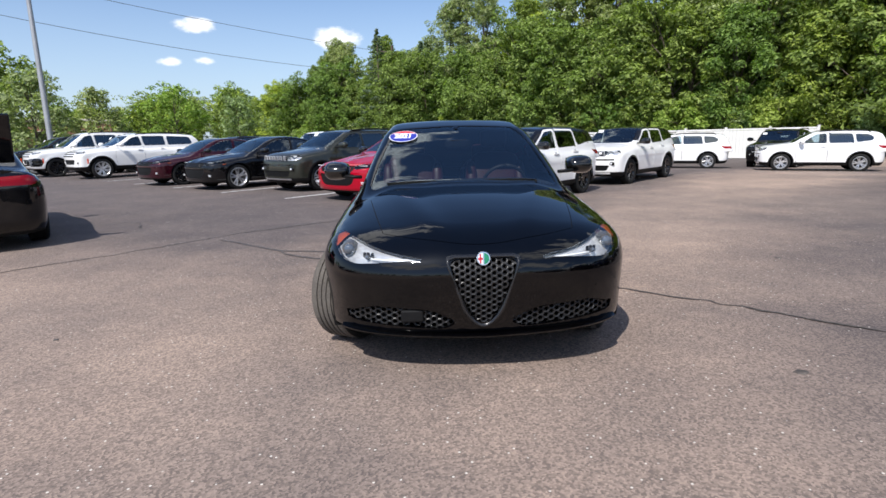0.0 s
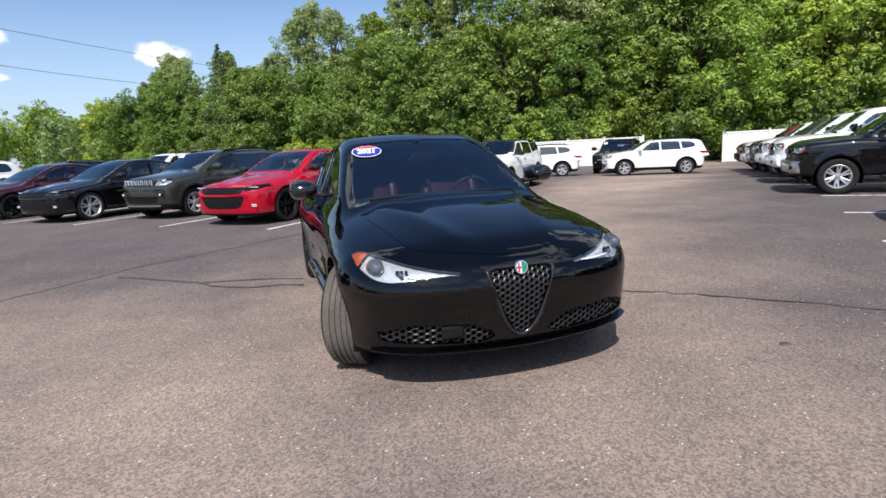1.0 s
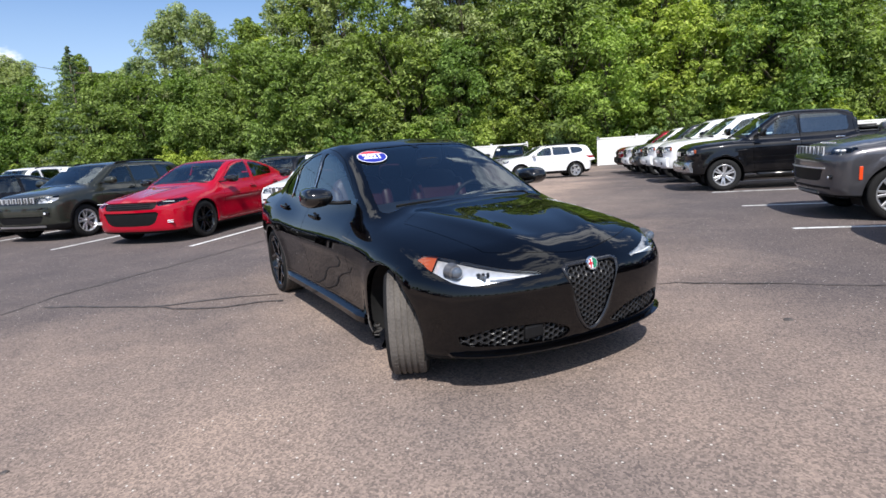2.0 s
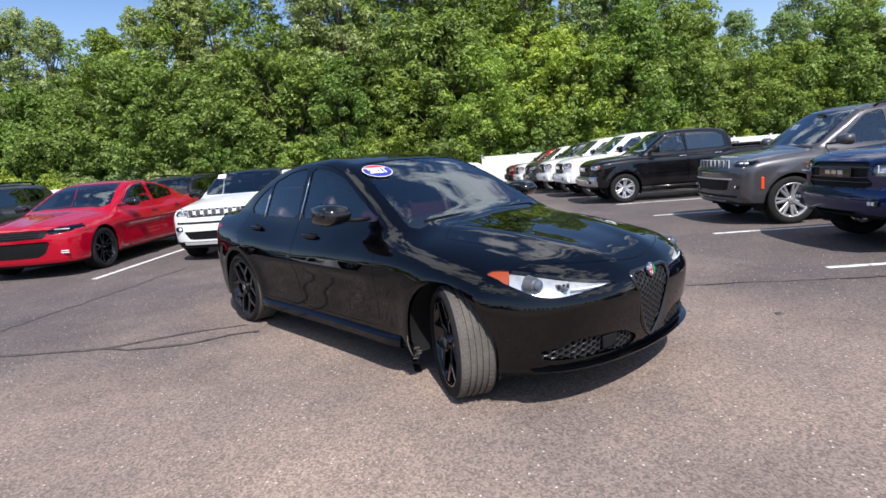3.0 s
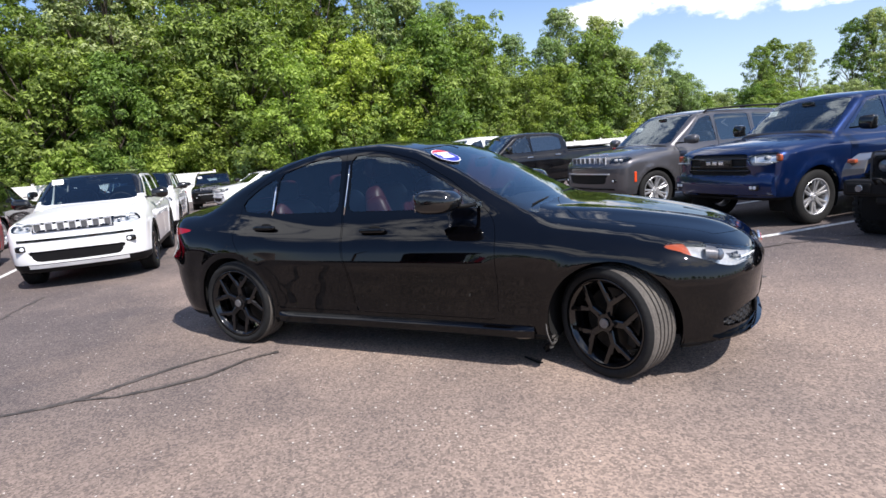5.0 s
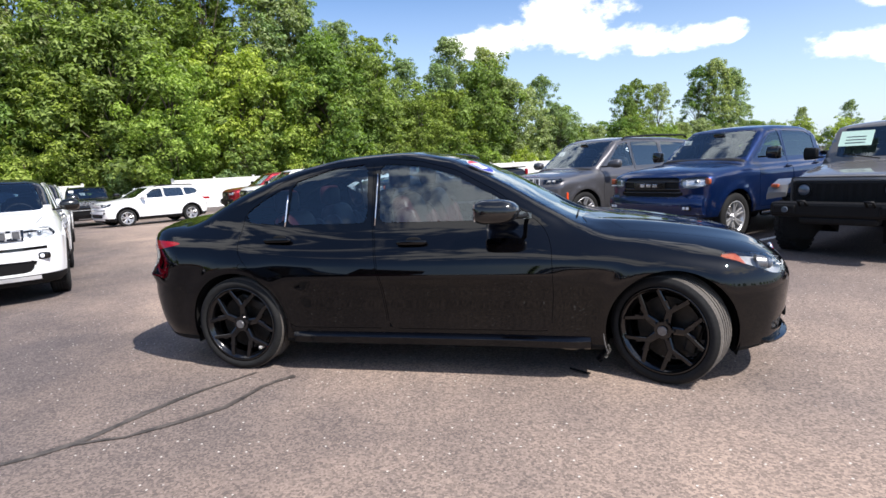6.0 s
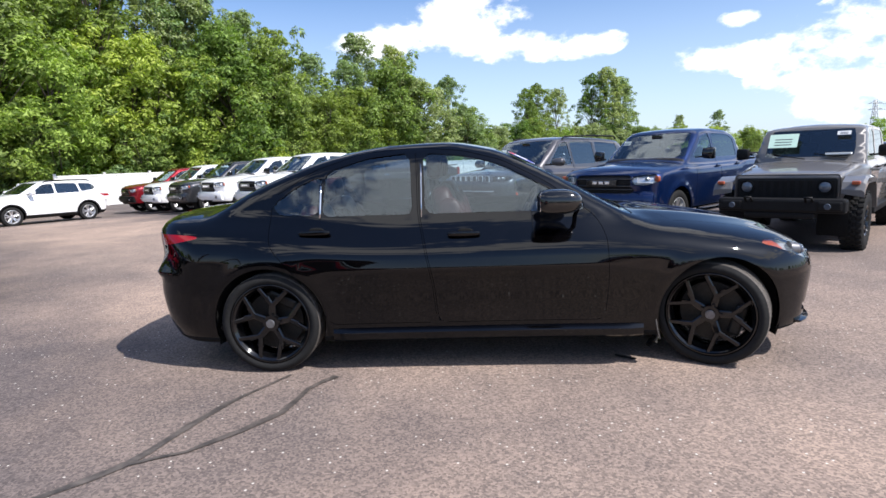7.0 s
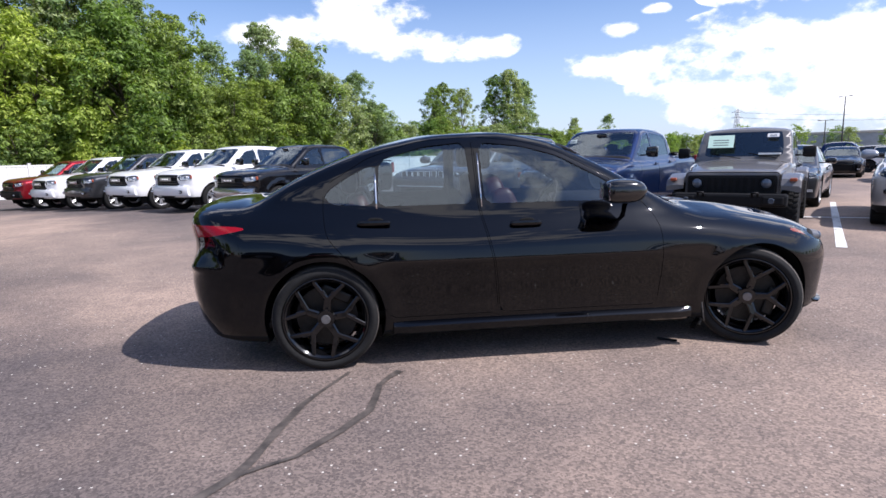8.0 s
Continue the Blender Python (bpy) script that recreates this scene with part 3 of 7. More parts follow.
def wheel_thing(r, width, rim_r, style, mat_rim, tread_mat):
    """Meshes of a wheel about the y axis, its outer face towards -y: tyre, rim, brake disc."""
    w = width / 2
    pr = [(rim_r - 0.005, -w * 0.86), (rim_r + 0.02, -w * 0.98), (r * 0.5 + rim_r * 0.5, -w * 1.05), (r - 0.022, -w * 0.98), (r - 0.006, -w * 0.86)]
    walls = lathe_bm(pr, 64)
    inner = lathe_bm([(a, -b) for a, b in pr][::-1], 64)
    tread = [(r - 0.006, -w * 0.86), (r, -w * 0.74)]
    for g in (-0.45, -0.15, 0.15, 0.45):
        tread += [(r, w * (g - 0.05)), (r - 0.009, w * (g - 0.045)), (r - 0.009, w * (g + 0.045)), (r, w * (g + 0.05))]
    tread += [(r, w * 0.74), (r - 0.006, w * 0.86)]
    tr = lathe_bm(tread, 64)
    for f in tr.faces:
        f.smooth = False
    sipes = []
    for i in range(64 if style == "y5" else 0):
        a = 2 * math.pi * i / 64
        for side in (-1, 1):
            sipes.append(box_bm(0.005, w * 0.22, 0.004, (0, side * w * 0.62, r - 0.001), 0, Matrix.Rotation(a, 4, "Y")))
    if rim_r < 0.225:      # knobbly off-road tread
        for i in range(30):
            for side, turn in ((-1, 0.0), (1, 0.5)):
                a = 2 * math.pi * (i + turn) / 30
                sipes.append(box_bm(0.048, w * 0.52, 0.022, (0, side * w * 0.72, r + 0.004), 0.004, Matrix.Rotation(a, 4, "Y"), 1))
                sipes.append(box_bm(0.034, w * 0.40, 0.018, (0, side * w * 0.22, r + 0.004), 0.004, Matrix.Rotation(a + 0.08, 4, "Y"), 1))
    barrel = lathe_bm([(rim_r - 0.002, -w * 0.92), (rim_r + 0.012, -w * 0.95), (rim_r - 0.012, -w * 0.88), (rim_r - 0.028, -w * 0.6), (rim_r - 0.05, w * 0.2), (rim_r - 0.02, w * 0.9)], 48)
    spokes = [barrel]

    def bar(p, q, wa, wb, ta, tb, ya, yb):
        """A spoke from p to q in the wheel's plane, with widths and depths at both ends."""
        p, q = Vector((p[0], 0, p[1])), Vector((q[0], 0, q[1]))
        d = (q - p).normalized()
        n = Vector((-d.z, 0, d.x))
        bm = bmesh.new()
        ring = []
        for c, wd, t, y in ((p, wa, ta, ya), (q, wb, tb, yb)):
            ring.append([bm.verts.new(c + n * wd * s + Vector((0, y + o, 0))) for s, o in ((-0.5, 0.004), (-0.32, 0), (0.32, 0), (0.5, 0.004), (0.42, t), (-0.42, t))])
        for j in range(6):
            bm.faces.new((ring[0][j], ring[0][(j + 1) % 6], ring[1][(j + 1) % 6], ring[1][j]))
        bm.faces.new(ring[0][::-1]), bm.faces.new(ring[1])
        bmesh.ops.recalc_face_normals(bm, faces=bm.faces)
        return bm

    def at(rad, deg):
        return (rad * math.cos(radians(deg)), rad * math.sin(radians(deg)))
    R = rim_r - 0.012
    if style == "y5":
        for k in range(5):
            c = 90 + 72 * k
            spokes.append(bar(at(0.03, c), at(R * 0.57, c), 0.048, 0.040, 0.05, 0.04, -w * 0.66, -w * 0.79))
            for s in (-1, 1):
                spokes.append(bar(at(R * 0.52, c + s * 3), at(R, c + s * 22), 0.030, 0.026, 0.04, 0.03, -w * 0.79, -w * 0.88))
                spokes.append(bar(at(R * 0.50, c), at(R * 0.74, c + s * 11), 0.025, 0.022, 0.03, 0.03, -w * 0.74, -w * 0.83))
    else:
        n, twist = {"twin5": (5, 12), "multi6": (6, 9), "far": (5, 12), "v7": (7, 8)}[style]
        for k in range(n):
            c = 90 + 360 / n * k
            for s in (-1, 1):
                spokes.append(bar(at(0.04, c + s * 10), at(R, c + s * twist), 0.045, 0.036, 0.05, 0.03, -w * 0.62, -w * 0.86))
    spokes.append(cyl_bm(0.062, 0.052, 0.03, (0, 0, w * 0.68), 20, Matrix.Rotation(radians(90), 4, "X")))
    spokes.append(cyl_bm(0.03, 0.026, 0.02, (0, 0, w * 0.80), 16, Matrix.Rotation(radians(90), 4, "X")))
    for k in range(5):
        x, z = at(0.056, 54 + 72 * k)
        spokes.append(cyl_bm(0.009, 0.009, 0.02, (x, -z, w * 0.74), 6, Matrix.Rotation(radians(90), 4, "X")))
    disc = cyl_bm(rim_r * 0.74, rim_r * 0.74, 0.025, (0, 0, -w * 0.05), 36, Matrix.Rotation(radians(90), 4, "X"))
    cal = box_bm(0.07, 0.07, 0.20, (rim_r * 0.6, -w * 0.02, 0), 0.015)
    made = {}
    for name, bm, mat in (("tyre", join_bm(walls, inner), M_RUBBER), ("tread", join_bm(tr, *sipes), tread_mat), ("rim", join_bm(*spokes), mat_rim),
                          ("brake_disc", disc, M_STEEL), ("caliper", cal, M_STEEL), ("hub_cap", cyl_bm(0.030, 0.028, 0.008, (0, 0, w * 0.80 + 0.012), 20, Matrix.Rotation(radians(90), 4, "X"), 0.002), M_HUB)):
        if (style == "far" and name == "caliper") or (name == "hub_cap" and style != "y5"):
            bm.free()
            continue
        bmesh.ops.recalc_face_normals(bm, faces=bm.faces)
        me = bpy.data.meshes.new(name)
        bm.to_mesh(me)
        bm.free()
        me.materials.append(mat)
        made[name] = me
    return made


WHEELS = {}


def add_wheels(car, P):
    key = (P["r"], P["tyre_w"], P["rim_r"], P["wheel"], P["rim_mat"].name)
    if key not in WHEELS:
        WHEELS[key] = wheel_thing(P["r"], P["tyre_w"], P["rim_r"], P["wheel"], P["rim_mat"], P.get("tread_mat", M_RUBBER))
    for ax in (1, -1):
        for side in (-1, 1):
            hub = None
            for name, me in WHEELS[key].items():
                ob = new("wheel" if name == "tyre" else name, me)
                if name == "tyre":
                    ob.parent = car
                    turn = P.get("steer", 0.0) if ax > 0 else 0.0
                    ob.matrix_basis = pose(ax * P["wb"] / 2 + (P.get("ahead", 0.0) if ax > 0 else 0.0), side * (P["w"] / 2 * P.get("track", 0.985) - P["tyre_w"] / 2), P["r"], 0, 25 * side + 40 * ax, turn + (180 if side > 0 else 0))
                    hub = ob
                else:
                    ob.parent = hub


# ---- a whole vehicle ----


def lamp_insides(car, P, side, spots, amber, ring=None):
    """What shines behind a headlamp's lens: bowls, a light bar and an amber corner."""
    for x, y, z, r in spots:
        m = Matrix.Translation((x, side * y, z)) @ Matrix.Rotation(radians(90), 4, "Y")
        part("projector", join_bm(cyl_bm(r, r * 0.8, 0.05, (0, 0, -0.03), 24, m), cyl_bm(r * 0.72, r * 0.5, 0.02, (0, 0, 0.005), 24, m)), ring or M_LAMPBOWL, car)
        part("projector_lens", blob(r * 0.66, r * 0.66, r * 0.45, 1, 1, (0, 0, 0.012), m, 16, 8), M_PROJECTOR, car)
    if amber:
        x, y, z, sx, sy, sz, rz = amber
        part("turn_signal", blob(sx, sy, sz, 0.5, 0.5, (0, 0, 0), pose(x, side * y, z, 0, 0, side * rz)), M_AMBER, car)


def seat_bms(x, y, z, w=0.5):
    cushion = blob(0.26, w / 2, 0.10, 0.5, 0.4, (x, y, z + 0.02))
    back = blob(0.085, w / 2, 0.34, 0.45, 0.5, (0, 0, 0.30), pose(x - 0.26, y, z + 0.02, 0, -14, 0))
    bolst = [blob(0.10, 0.055, 0.27, 0.6, 0.6, (0.03, s * w * 0.46, 0.28), pose(x - 0.26, y, z + 0.02, 0, -14, 0), 14, 8) for s in (-1, 1)]
    return cushion, back, bolst


def add_inside(car, P, seat_mat):
    z, hw = P["belt"] - 0.42, P["w"] / 2 - 0.16
    rows = P["seats"]
    for n, x in enumerate(rows):
        ys = (-hw * 0.5, hw * 0.5)
        z = P["belt"] - 0.42 - 0.10 * n
        for y in ys:
            cushion, back, bolst = seat_bms(x, y, z)
            s = part("seat", cushion, seat_mat, car)
            part("backrest", join_bm(back, *bolst), seat_mat, s)
            part("headrest", blob(0.055, 0.13, 0.085, 0.5, 0.5, (x - 0.45, y, z + 0.77 - 0.05 * n)), seat_mat, s)
    dash_x = P["dash"]
    part("dashboard", blob(0.28, hw * 1.0, 0.16, 0.5, 0.3, (dash_x, 0, P["belt"] - 0.12)), M_BLACK_SEAT, car)
    m = pose(dash_x - 0.34, hw * 0.5, P["belt"] - 0.04, 0, -66, 0)
    ring = [(m @ Vector((0.185 * math.cos(a), 0.185 * math.sin(a), 0))) for a in np.linspace(0, 2 * math.pi, 29)]
    part("steering_wheel", join_bm(tube_bm(ring, 0.015, 8), blob(0.06, 0.075, 0.025, 0.6, 0.6, (0, 0, 0), m, 16, 8), box_bm(0.03, 0.34, 0.012, (0, 0, 0), 0.004, m)), M_BLACK_SEAT, car)
    part("cabin_floor", box_bm(P["wb"] - 0.5, hw * 2, 0.05, (-0.25, 0, P["sill"] + 0.12), 0.01), M_DARK, car)
    part("rear_view_mirror", blob(0.02, 0.11, 0.035, 0.5, 0.5, (P["mirror_x"], 0, P["h"] - 0.16)), M_GLOSSBLACK, car)


def add_mirrors(car, P, mat):
    x, y, z, sx, sy, sz = P["mirror"]
    for s in (-1, 1):
        cap = part("mirror", blob(sx, sy, sz, P.get("mirror_round", 0.75), P.get("mirror_round", 0.6), (x, s * y, z), None, 24, 14, lambda q: (q.x - 0.10 * q.y * s - 0.25 * abs(q.z), q.y, q.z * (1 + 0.8 * q.y * s))), mat, car)
        part("mirror_stalk", tube_bm([(x + sx * 0.5, s * (y - sy * 0.2), z - sz * 0.50), (x + sx * 1.0, s * (y - sy * 1.2), z - sz * 0.60), (x + sx * 1.15, s * (y - sy * 2.0), z - sz * 0.62)], 0.014, 8), M_TRIM, cap)
        part("mirror_glass", box_bm(0.006, sy * 1.5, sz * 1.4, (x - sx * 0.92, s * y, z), 0.002), M_CHROME, cap)


def add_handles(car, P, mat):
    for x, z in P["handles"]:
        for s in (-1, 1):
            y = surface_y(P, x, z)
            part("door_handle", blob(0.105, 0.016, 0.017, 0.5, 0.5, (x, s * (y + 0.020), z), None, 20, 8, None), mat, car)
            # flat dark pad paints the shade of the hollow behind the handle
            part("recess_shade", blob(0.055, 0.004, 0.032, 0.8, 0.8, (x + 0.01, s * (y + 0.001), z), None, 16, 8), M_DARK, car)


def surface_y(P, x, z):
    """How far out the body's side is at x, z."""
    ys = np.linspace(0.3, 1.3, 400)
    f = P["field"](np.stack([np.full(400, x), ys, np.full(400, z)], -1))
    return float(ys[np.argmax(f > 0)])


def surface_x(P, y, z, sgn=1):
    """How far ahead (or back) the nose reaches at y, z."""
    xs = np.linspace(sgn * 1.0, sgn * 3.6, 800)
    f = P["field"](np.stack([xs, np.full(800, y), np.full(800, z)], -1))
    return float(xs[np.argmax(f > 0)])


def honeycomb(P, poly, cell, back, depth, mirror=False, sgn=1, bar=0.005):
    """A grille of six-sided cells that follows the nose, a little behind it; poly in y, z."""
    lo, hi = poly.min(0), poly.max(0)
    verts, faces = [], []
    dy, dz = cell * 1.5, cell * math.sqrt(3)
    i = 0
    y = lo[0] - cell
    while y < hi[0] + cell:
        z = lo[1] - dz + (dz / 2 if i % 2 else 0)
        while z < hi[1] + dz:
            if inside(poly, np.array([y]), np.array([z]))[0] < cell * 0.25:
                base = len(verts)
                for rad, bk in ((cell - bar * 0.4, 0.0), (cell - bar * 1.6, 0.003), (cell - bar * 1.6, depth), (cell - bar * 0.4, depth)):
                    for k in range(6):
                        a = radians(60 * k)
                        yy, zz = y + rad * 1.15 * math.cos(a), z + rad * 1.15 * math.sin(a) * 0.98
                        verts.append((0, yy, zz, bk))
                for r in range(3):
                    for k in range(6):
                        q = (k + 1) % 6
                        faces.append((base + r * 6 + k, base + r * 6 + q, base + r * 6 + 6 + q, base + r * 6 + 6 + k))
            z += dz
        y += dy
        i += 1
    if not verts:
        return [], []
    arr = np.array(verts)
    ds = inside(poly, arr[:, 1], arr[:, 2])
    keep = [f for f in faces if all(ds[i] < 0.006 for i in f)]
    cache = {}
    out = []
    for _, yy, zz, bk in verts:
        key = (round(yy, 2), round(zz, 2))
        if key not in cache:
            cache[key] = surface_x(P, key[0], key[1], sgn)
        out.append((cache[key] - back - bk, yy, zz))
    return out, keep


def build_vehicle(name, P, paint, label, category="car", seat=None, roof_mat=None):
    car = new(name)
    tagged(car, label, category)
    field = P["field"] = body_field(P)
    fine = P.get("fine", False)
    sh = Shell(field, P["x0"], P["x1"], P["z0"], *((116, 40, 128) if fine else (60, 22, 76)))
    ax = P["wb"] / 2
    axf = ax + P.get("ahead", 0.0)

    def arch_rule(v, n):
        d = np.minimum(np.hypot(v[:, 0] - axf, v[:, 2] - P["r"]), np.hypot(v[:, 0] + ax, v[:, 2] - P["r"])) - P["arch"]
        return np.maximum(d, 0.5 * (P["w"] / 2 - 0.33 - np.abs(v[:, 1])))
    sh.cut(arch_rule)
    sh.take(arch_rule)
    glass = P.get("side_glass", M_GLASS)
    panes = []
    for poly, mat, pname in P["windows"]:
        rule = side_rule(rounded(poly, 2), 0.0, 0.45)
        sh.cut(rule)
        panes.append((pname, mat or glass, halves(sh, rule)))
    for pname, mat, both in panes:
        for faces in both:
            ob = sh.out(pname, faces, mat, car, push=0.006)
            if ob:
                ob.visible_shadow = False
    if P.get("shield"):
        sh.cut(P["shield"])
        ob = sh.out("windshield", sh.take(P["shield"]), M_SHIELD, car, push=0.004)
        ob.visible_shadow = False
    if P.get("backlight"):
        sh.cut(P["backlight"])
        ob = sh.out("rear_window", sh.take(P["backlight"]), P.get("rear_glass", glass), car, push=0.004)
        if ob:
            ob.visible_shadow = False
    for poly, ref, kind in P.get("lamps", ()):
        rule = wrap_rule(rounded(poly, 2), ref)
        sh.cut(rule)
        if kind == "head" and "amber" in P:
            sh.cut(lambda v, n: np.where(v[:, 2] < 0.85, P["amber"] - np.abs(v[:, 1]) - 0.8 * np.abs(ref - v[:, 0]) - 0.5 * (v[:, 2] - 0.72), 1.0))
        for side, faces in zip((-1, 1), halves(sh, rule)):
            if kind == "head":
                lens = sh.out("headlight", faces, M_LENS, car, "clear headlight lens over chrome bowls")
                if lens:
                    lens.visible_shadow = False
                    amber = [f for f in faces if "amber" in P and np.abs(sh.V[f].mean(0)[1]) + 0.8 * abs(ref - sh.V[f].mean(0)[0]) + 0.5 * (sh.V[f].mean(0)[2] - 0.72) > P["amber"]]
                    sh.out("lamp_housing", [f for f in faces if f not in amber], M_LAMPBOWL if not P.get("dark_lamps") else M_GLOSSBLACK, lens, rim=0.0, push=0.03 if amber else 0.055)
                    sh.out("turn_signal", amber, M_AMBER, lens, "amber corner lamp", push=0.012)
            else:
                sh.out("taillight", faces, M_REDLENS, car, "red taillight", rim=0.01)
    for poly, kind in P.get("grilles", ()):
        poly = rounded(poly, 1)
        rule = front_rule(poly)
        sh.cut(rule)
        sets = halves(sh, rule) if poly[:, 0].min() > 0.02 else (sh.take(rule),)
        for faces in sets:
            sh.out("grille_backing", faces, M_DARK, car, push=0.075)
        if kind == "plain":
            sh.out("grille", sets[0], M_TRIM, car, push=0.02)
        elif kind == "comb":
            for s in ((1,) if poly[:, 0].min() < 0.02 else (-1, 1)):
                pp = poly.copy()
                if s == 1 and poly[:, 0].min() < 0.02:
                    right = poly[poly[:, 0] > 0.005]
                    pp = np.concatenate([right, right[::-1] * (-1, 1)]) if P.get("mirror_poly", True) else poly
                elif s < 0:
                    pp = pp * (-1, 1)
                hv, hf = honeycomb(P, pp, P.get("cell", 0.021), 0.018, 0.03)
                link_mesh("grille", hv, hf, M_SATIN, car, "black honeycomb grille", False)
    if P.get("cladding"):
        rule = P["cladding"]
        sh.cut(rule)
        sh.out("cladding", sh.take(rule), M_TRIM, car, "grey-black plastic lower cladding", rim=0.008, push=-0.003)
    doors = []
    for poly, dname in P.get("doors", ()):
        poly = rounded(poly, 2)
        gap = 0.0016 if fine else 0.0035
        for off in (-gap, gap):
            sh.cut(side_rule(poly, off, 0.4))
        doors.append((dname, halves(sh, side_rule(poly, gap, 0.4)), halves(sh, side_rule(poly, -gap, 0.4))))
    for dname, both, gaps in doors:
        for faces in both:
            sh.out(dname, faces, paint, car, rim=0.006 if fine else 0.022)
        for faces in gaps:
            sh.out("door_seal", faces, M_DARK, car, push=0.005 if fine else 0.016)
    if P.get("hood"):
        gap = 0.002 if fine else 0.0035
        for off in (-gap, gap):
            sh.cut(P["hood"](off))
        sh.out("hood", sh.take(P["hood"](gap)), paint, car, rim=0.008 if fine else 0.02)
        sh.out("hood_seal", sh.take(P["hood"](-gap)), M_DARK, car, push=0.006 if fine else 0.016)
    if roof_mat:
        rule = (lambda v, n: np.maximum(P["h"] - 0.40 - v[:, 2], 0.2 * (0.16 - n[:, 2])))
        sh.cut(rule)
        sh.out("roof", sh.take(rule), roof_mat, car)
    low = (lambda v, n: v[:, 2] - P["sill"] - 0.05)
    sh.cut(low)
    sh.out("underbody", sh.take(low), M_DARK, car)
    sh.out("body", sh.f, paint, car, rim=0.022)
    for a in (axf, -ax):
        for s in (-1, 1):
            y1, y0 = s * (P["w"] / 2 - 0.045), s * (P["w"] / 2 - 0.42)
            bm = lathe_bm([(0.05, y0), (P["arch"] + 0.012, y0), (P["arch"] + 0.012, y1)], 28, False, math.pi * 1.24, -math.pi * 0.12)
            bmesh.ops.translate(bm, vec=(a, 0, P["r"]), verts=bm.verts)
            part("wheel_liner", bm, M_DARK, car)
    add_wheels(car, P)
    if P.get("seats"):
        add_inside(car, P, seat or M_BLACK_SEAT)
    if P.get("mirror"):
        add_mirrors(car, P, P.get("mirror_mat", paint))
    if P.get("handles"):
        add_handles(car, P, P.get("handle_mat", paint))
    return car

# ---- the black sedan ----


M_TORN = grained("scuffed_liner", (0.085, 0.08, 0.075), 0.8, 60, 0.5, 0.5)


def sedan_shape():
    P = dict(w=1.885, wb=2.82, h=1.432, r=0.33, arch=0.372, sill=0.19, belt=0.955, x0=-1.75, x1=1.65, z0=0.62, fine=True, tyre_w=0.235, rim_r=0.258, wheel="y5",
             rim_mat=M_DARKALLOY, tread_mat=M_DUSTYRUBBER, steer=-28, lift=0.035, ahead=0.04, track=0.985, bow=0.15, bow2=0.25, rbow=0.12, rbow2=0.22, lean=0.42, cabk=0.10, joink=0.07, bulge=0.012,
             soft=0.12, flare=0.012, crown=0.06, cornerk=0.15)
    P["deck"] = curve((-2.45, 0.98), (-2.2, 1.055), (-1.9, 1.07), (-1.5, 1.06), (-0.5, 0.98), (0.6, 1.0), (0.95, 0.985), (1.3, 0.95), (1.7, 0.885), (2.0, 0.815), (2.2, 0.75), (2.35, 0.66))
    P["roof"] = curve((-4.0, -1.5), (-2.3, 0.65), (-2.0, 0.935), (-1.72, 1.14), (-1.4, 1.29), (-1.0, 1.418), (-0.6, 1.478), (-0.28, 1.486), (0.05, 1.437), (0.35, 1.317), (0.7, 1.132), (1.0, 0.965), (1.4, 0.70), (2.0, 0.2), (3.5, -1.5))
    P["plan"] = curve((-2.4, 0.93), (-1.9, 0.975), (-1.3, 1.0), (-0.6, 0.985), (0.3, 0.98), (1.2, 1.0), (1.7, 1.0), (2.3, 0.975))
    P["sect"] = curve((0.15, 0.93), (0.25, 0.965), (0.42, 0.975), (0.60, 0.995), (0.74, 1.0), (0.86, 0.975), (1.0, 0.90), (1.1, 0.84))
    P["scoop"] = (0.0, 0.42, 1.1, 0.16, 0.006)
    P["nose"] = curve((0.15, 2.15), (0.24, 2.205), (0.34, 2.222), (0.44, 2.236), (0.52, 2.246), (0.58, 2.250), (0.64, 2.240), (0.70, 2.215), (0.80, 2.12), (0.95, 1.9))
    P["tail"] = curve((0.15, -2.2), (0.35, -2.31), (0.55, -2.34), (0.8, -2.30), (0.98, -2.33), (1.1, -2.28))
    P["cab"] = curve((-2.0, 0.72), (-1.4, 0.78), (-0.8, 0.80), (0.0, 0.81), (0.6, 0.80), (1.0, 0.76))
    P["windows"] = [
        ([(0.68, 1.008), (0.42, 1.15), (0.14, 1.302), (-0.10, 1.372), (-0.388, 1.402), (-0.372, 1.01)], M_GLASS, "front_window"),
        ([(-0.455, 1.01), (-0.48, 1.404), (-0.75, 1.380), (-1.045, 1.296), (-1.06, 1.01)], M_GLASS, "rear_side_window"),
        ([(-1.085, 1.015), (-1.075, 1.278), (-1.25, 1.198), (-1.41, 1.088), (-1.36, 1.028)], M_GLASS, "quarter_window")]
    wind = rounded([(0, 0.985), (0.55, 0.97), (0.72, 0.94), (0.665, 1.10), (0.585, 1.30), (0.50, 1.405), (0, 1.425)], 1)
    P["shield"] = lambda v, n: np.maximum(np.maximum(inside(np.concatenate([wind, wind[::-1] * (-1, 1)])[:], np.abs(v[:, 1]), v[:, 2]), 0.2 * (0.30 - n[:, 0])), 0.2 * (v[:, 0] - 0.98))
    rear = rounded([(-0.2, 1.10), (0.58, 1.13), (0.50, 1.34), (0.44, 1.385), (-0.2, 1.40)], 1)
    P["backlight"] = lambda v, n: np.maximum(inside(rear, np.abs(v[:, 1]), v[:, 2]), 0.2 * (0.2 + n[:, 0]))
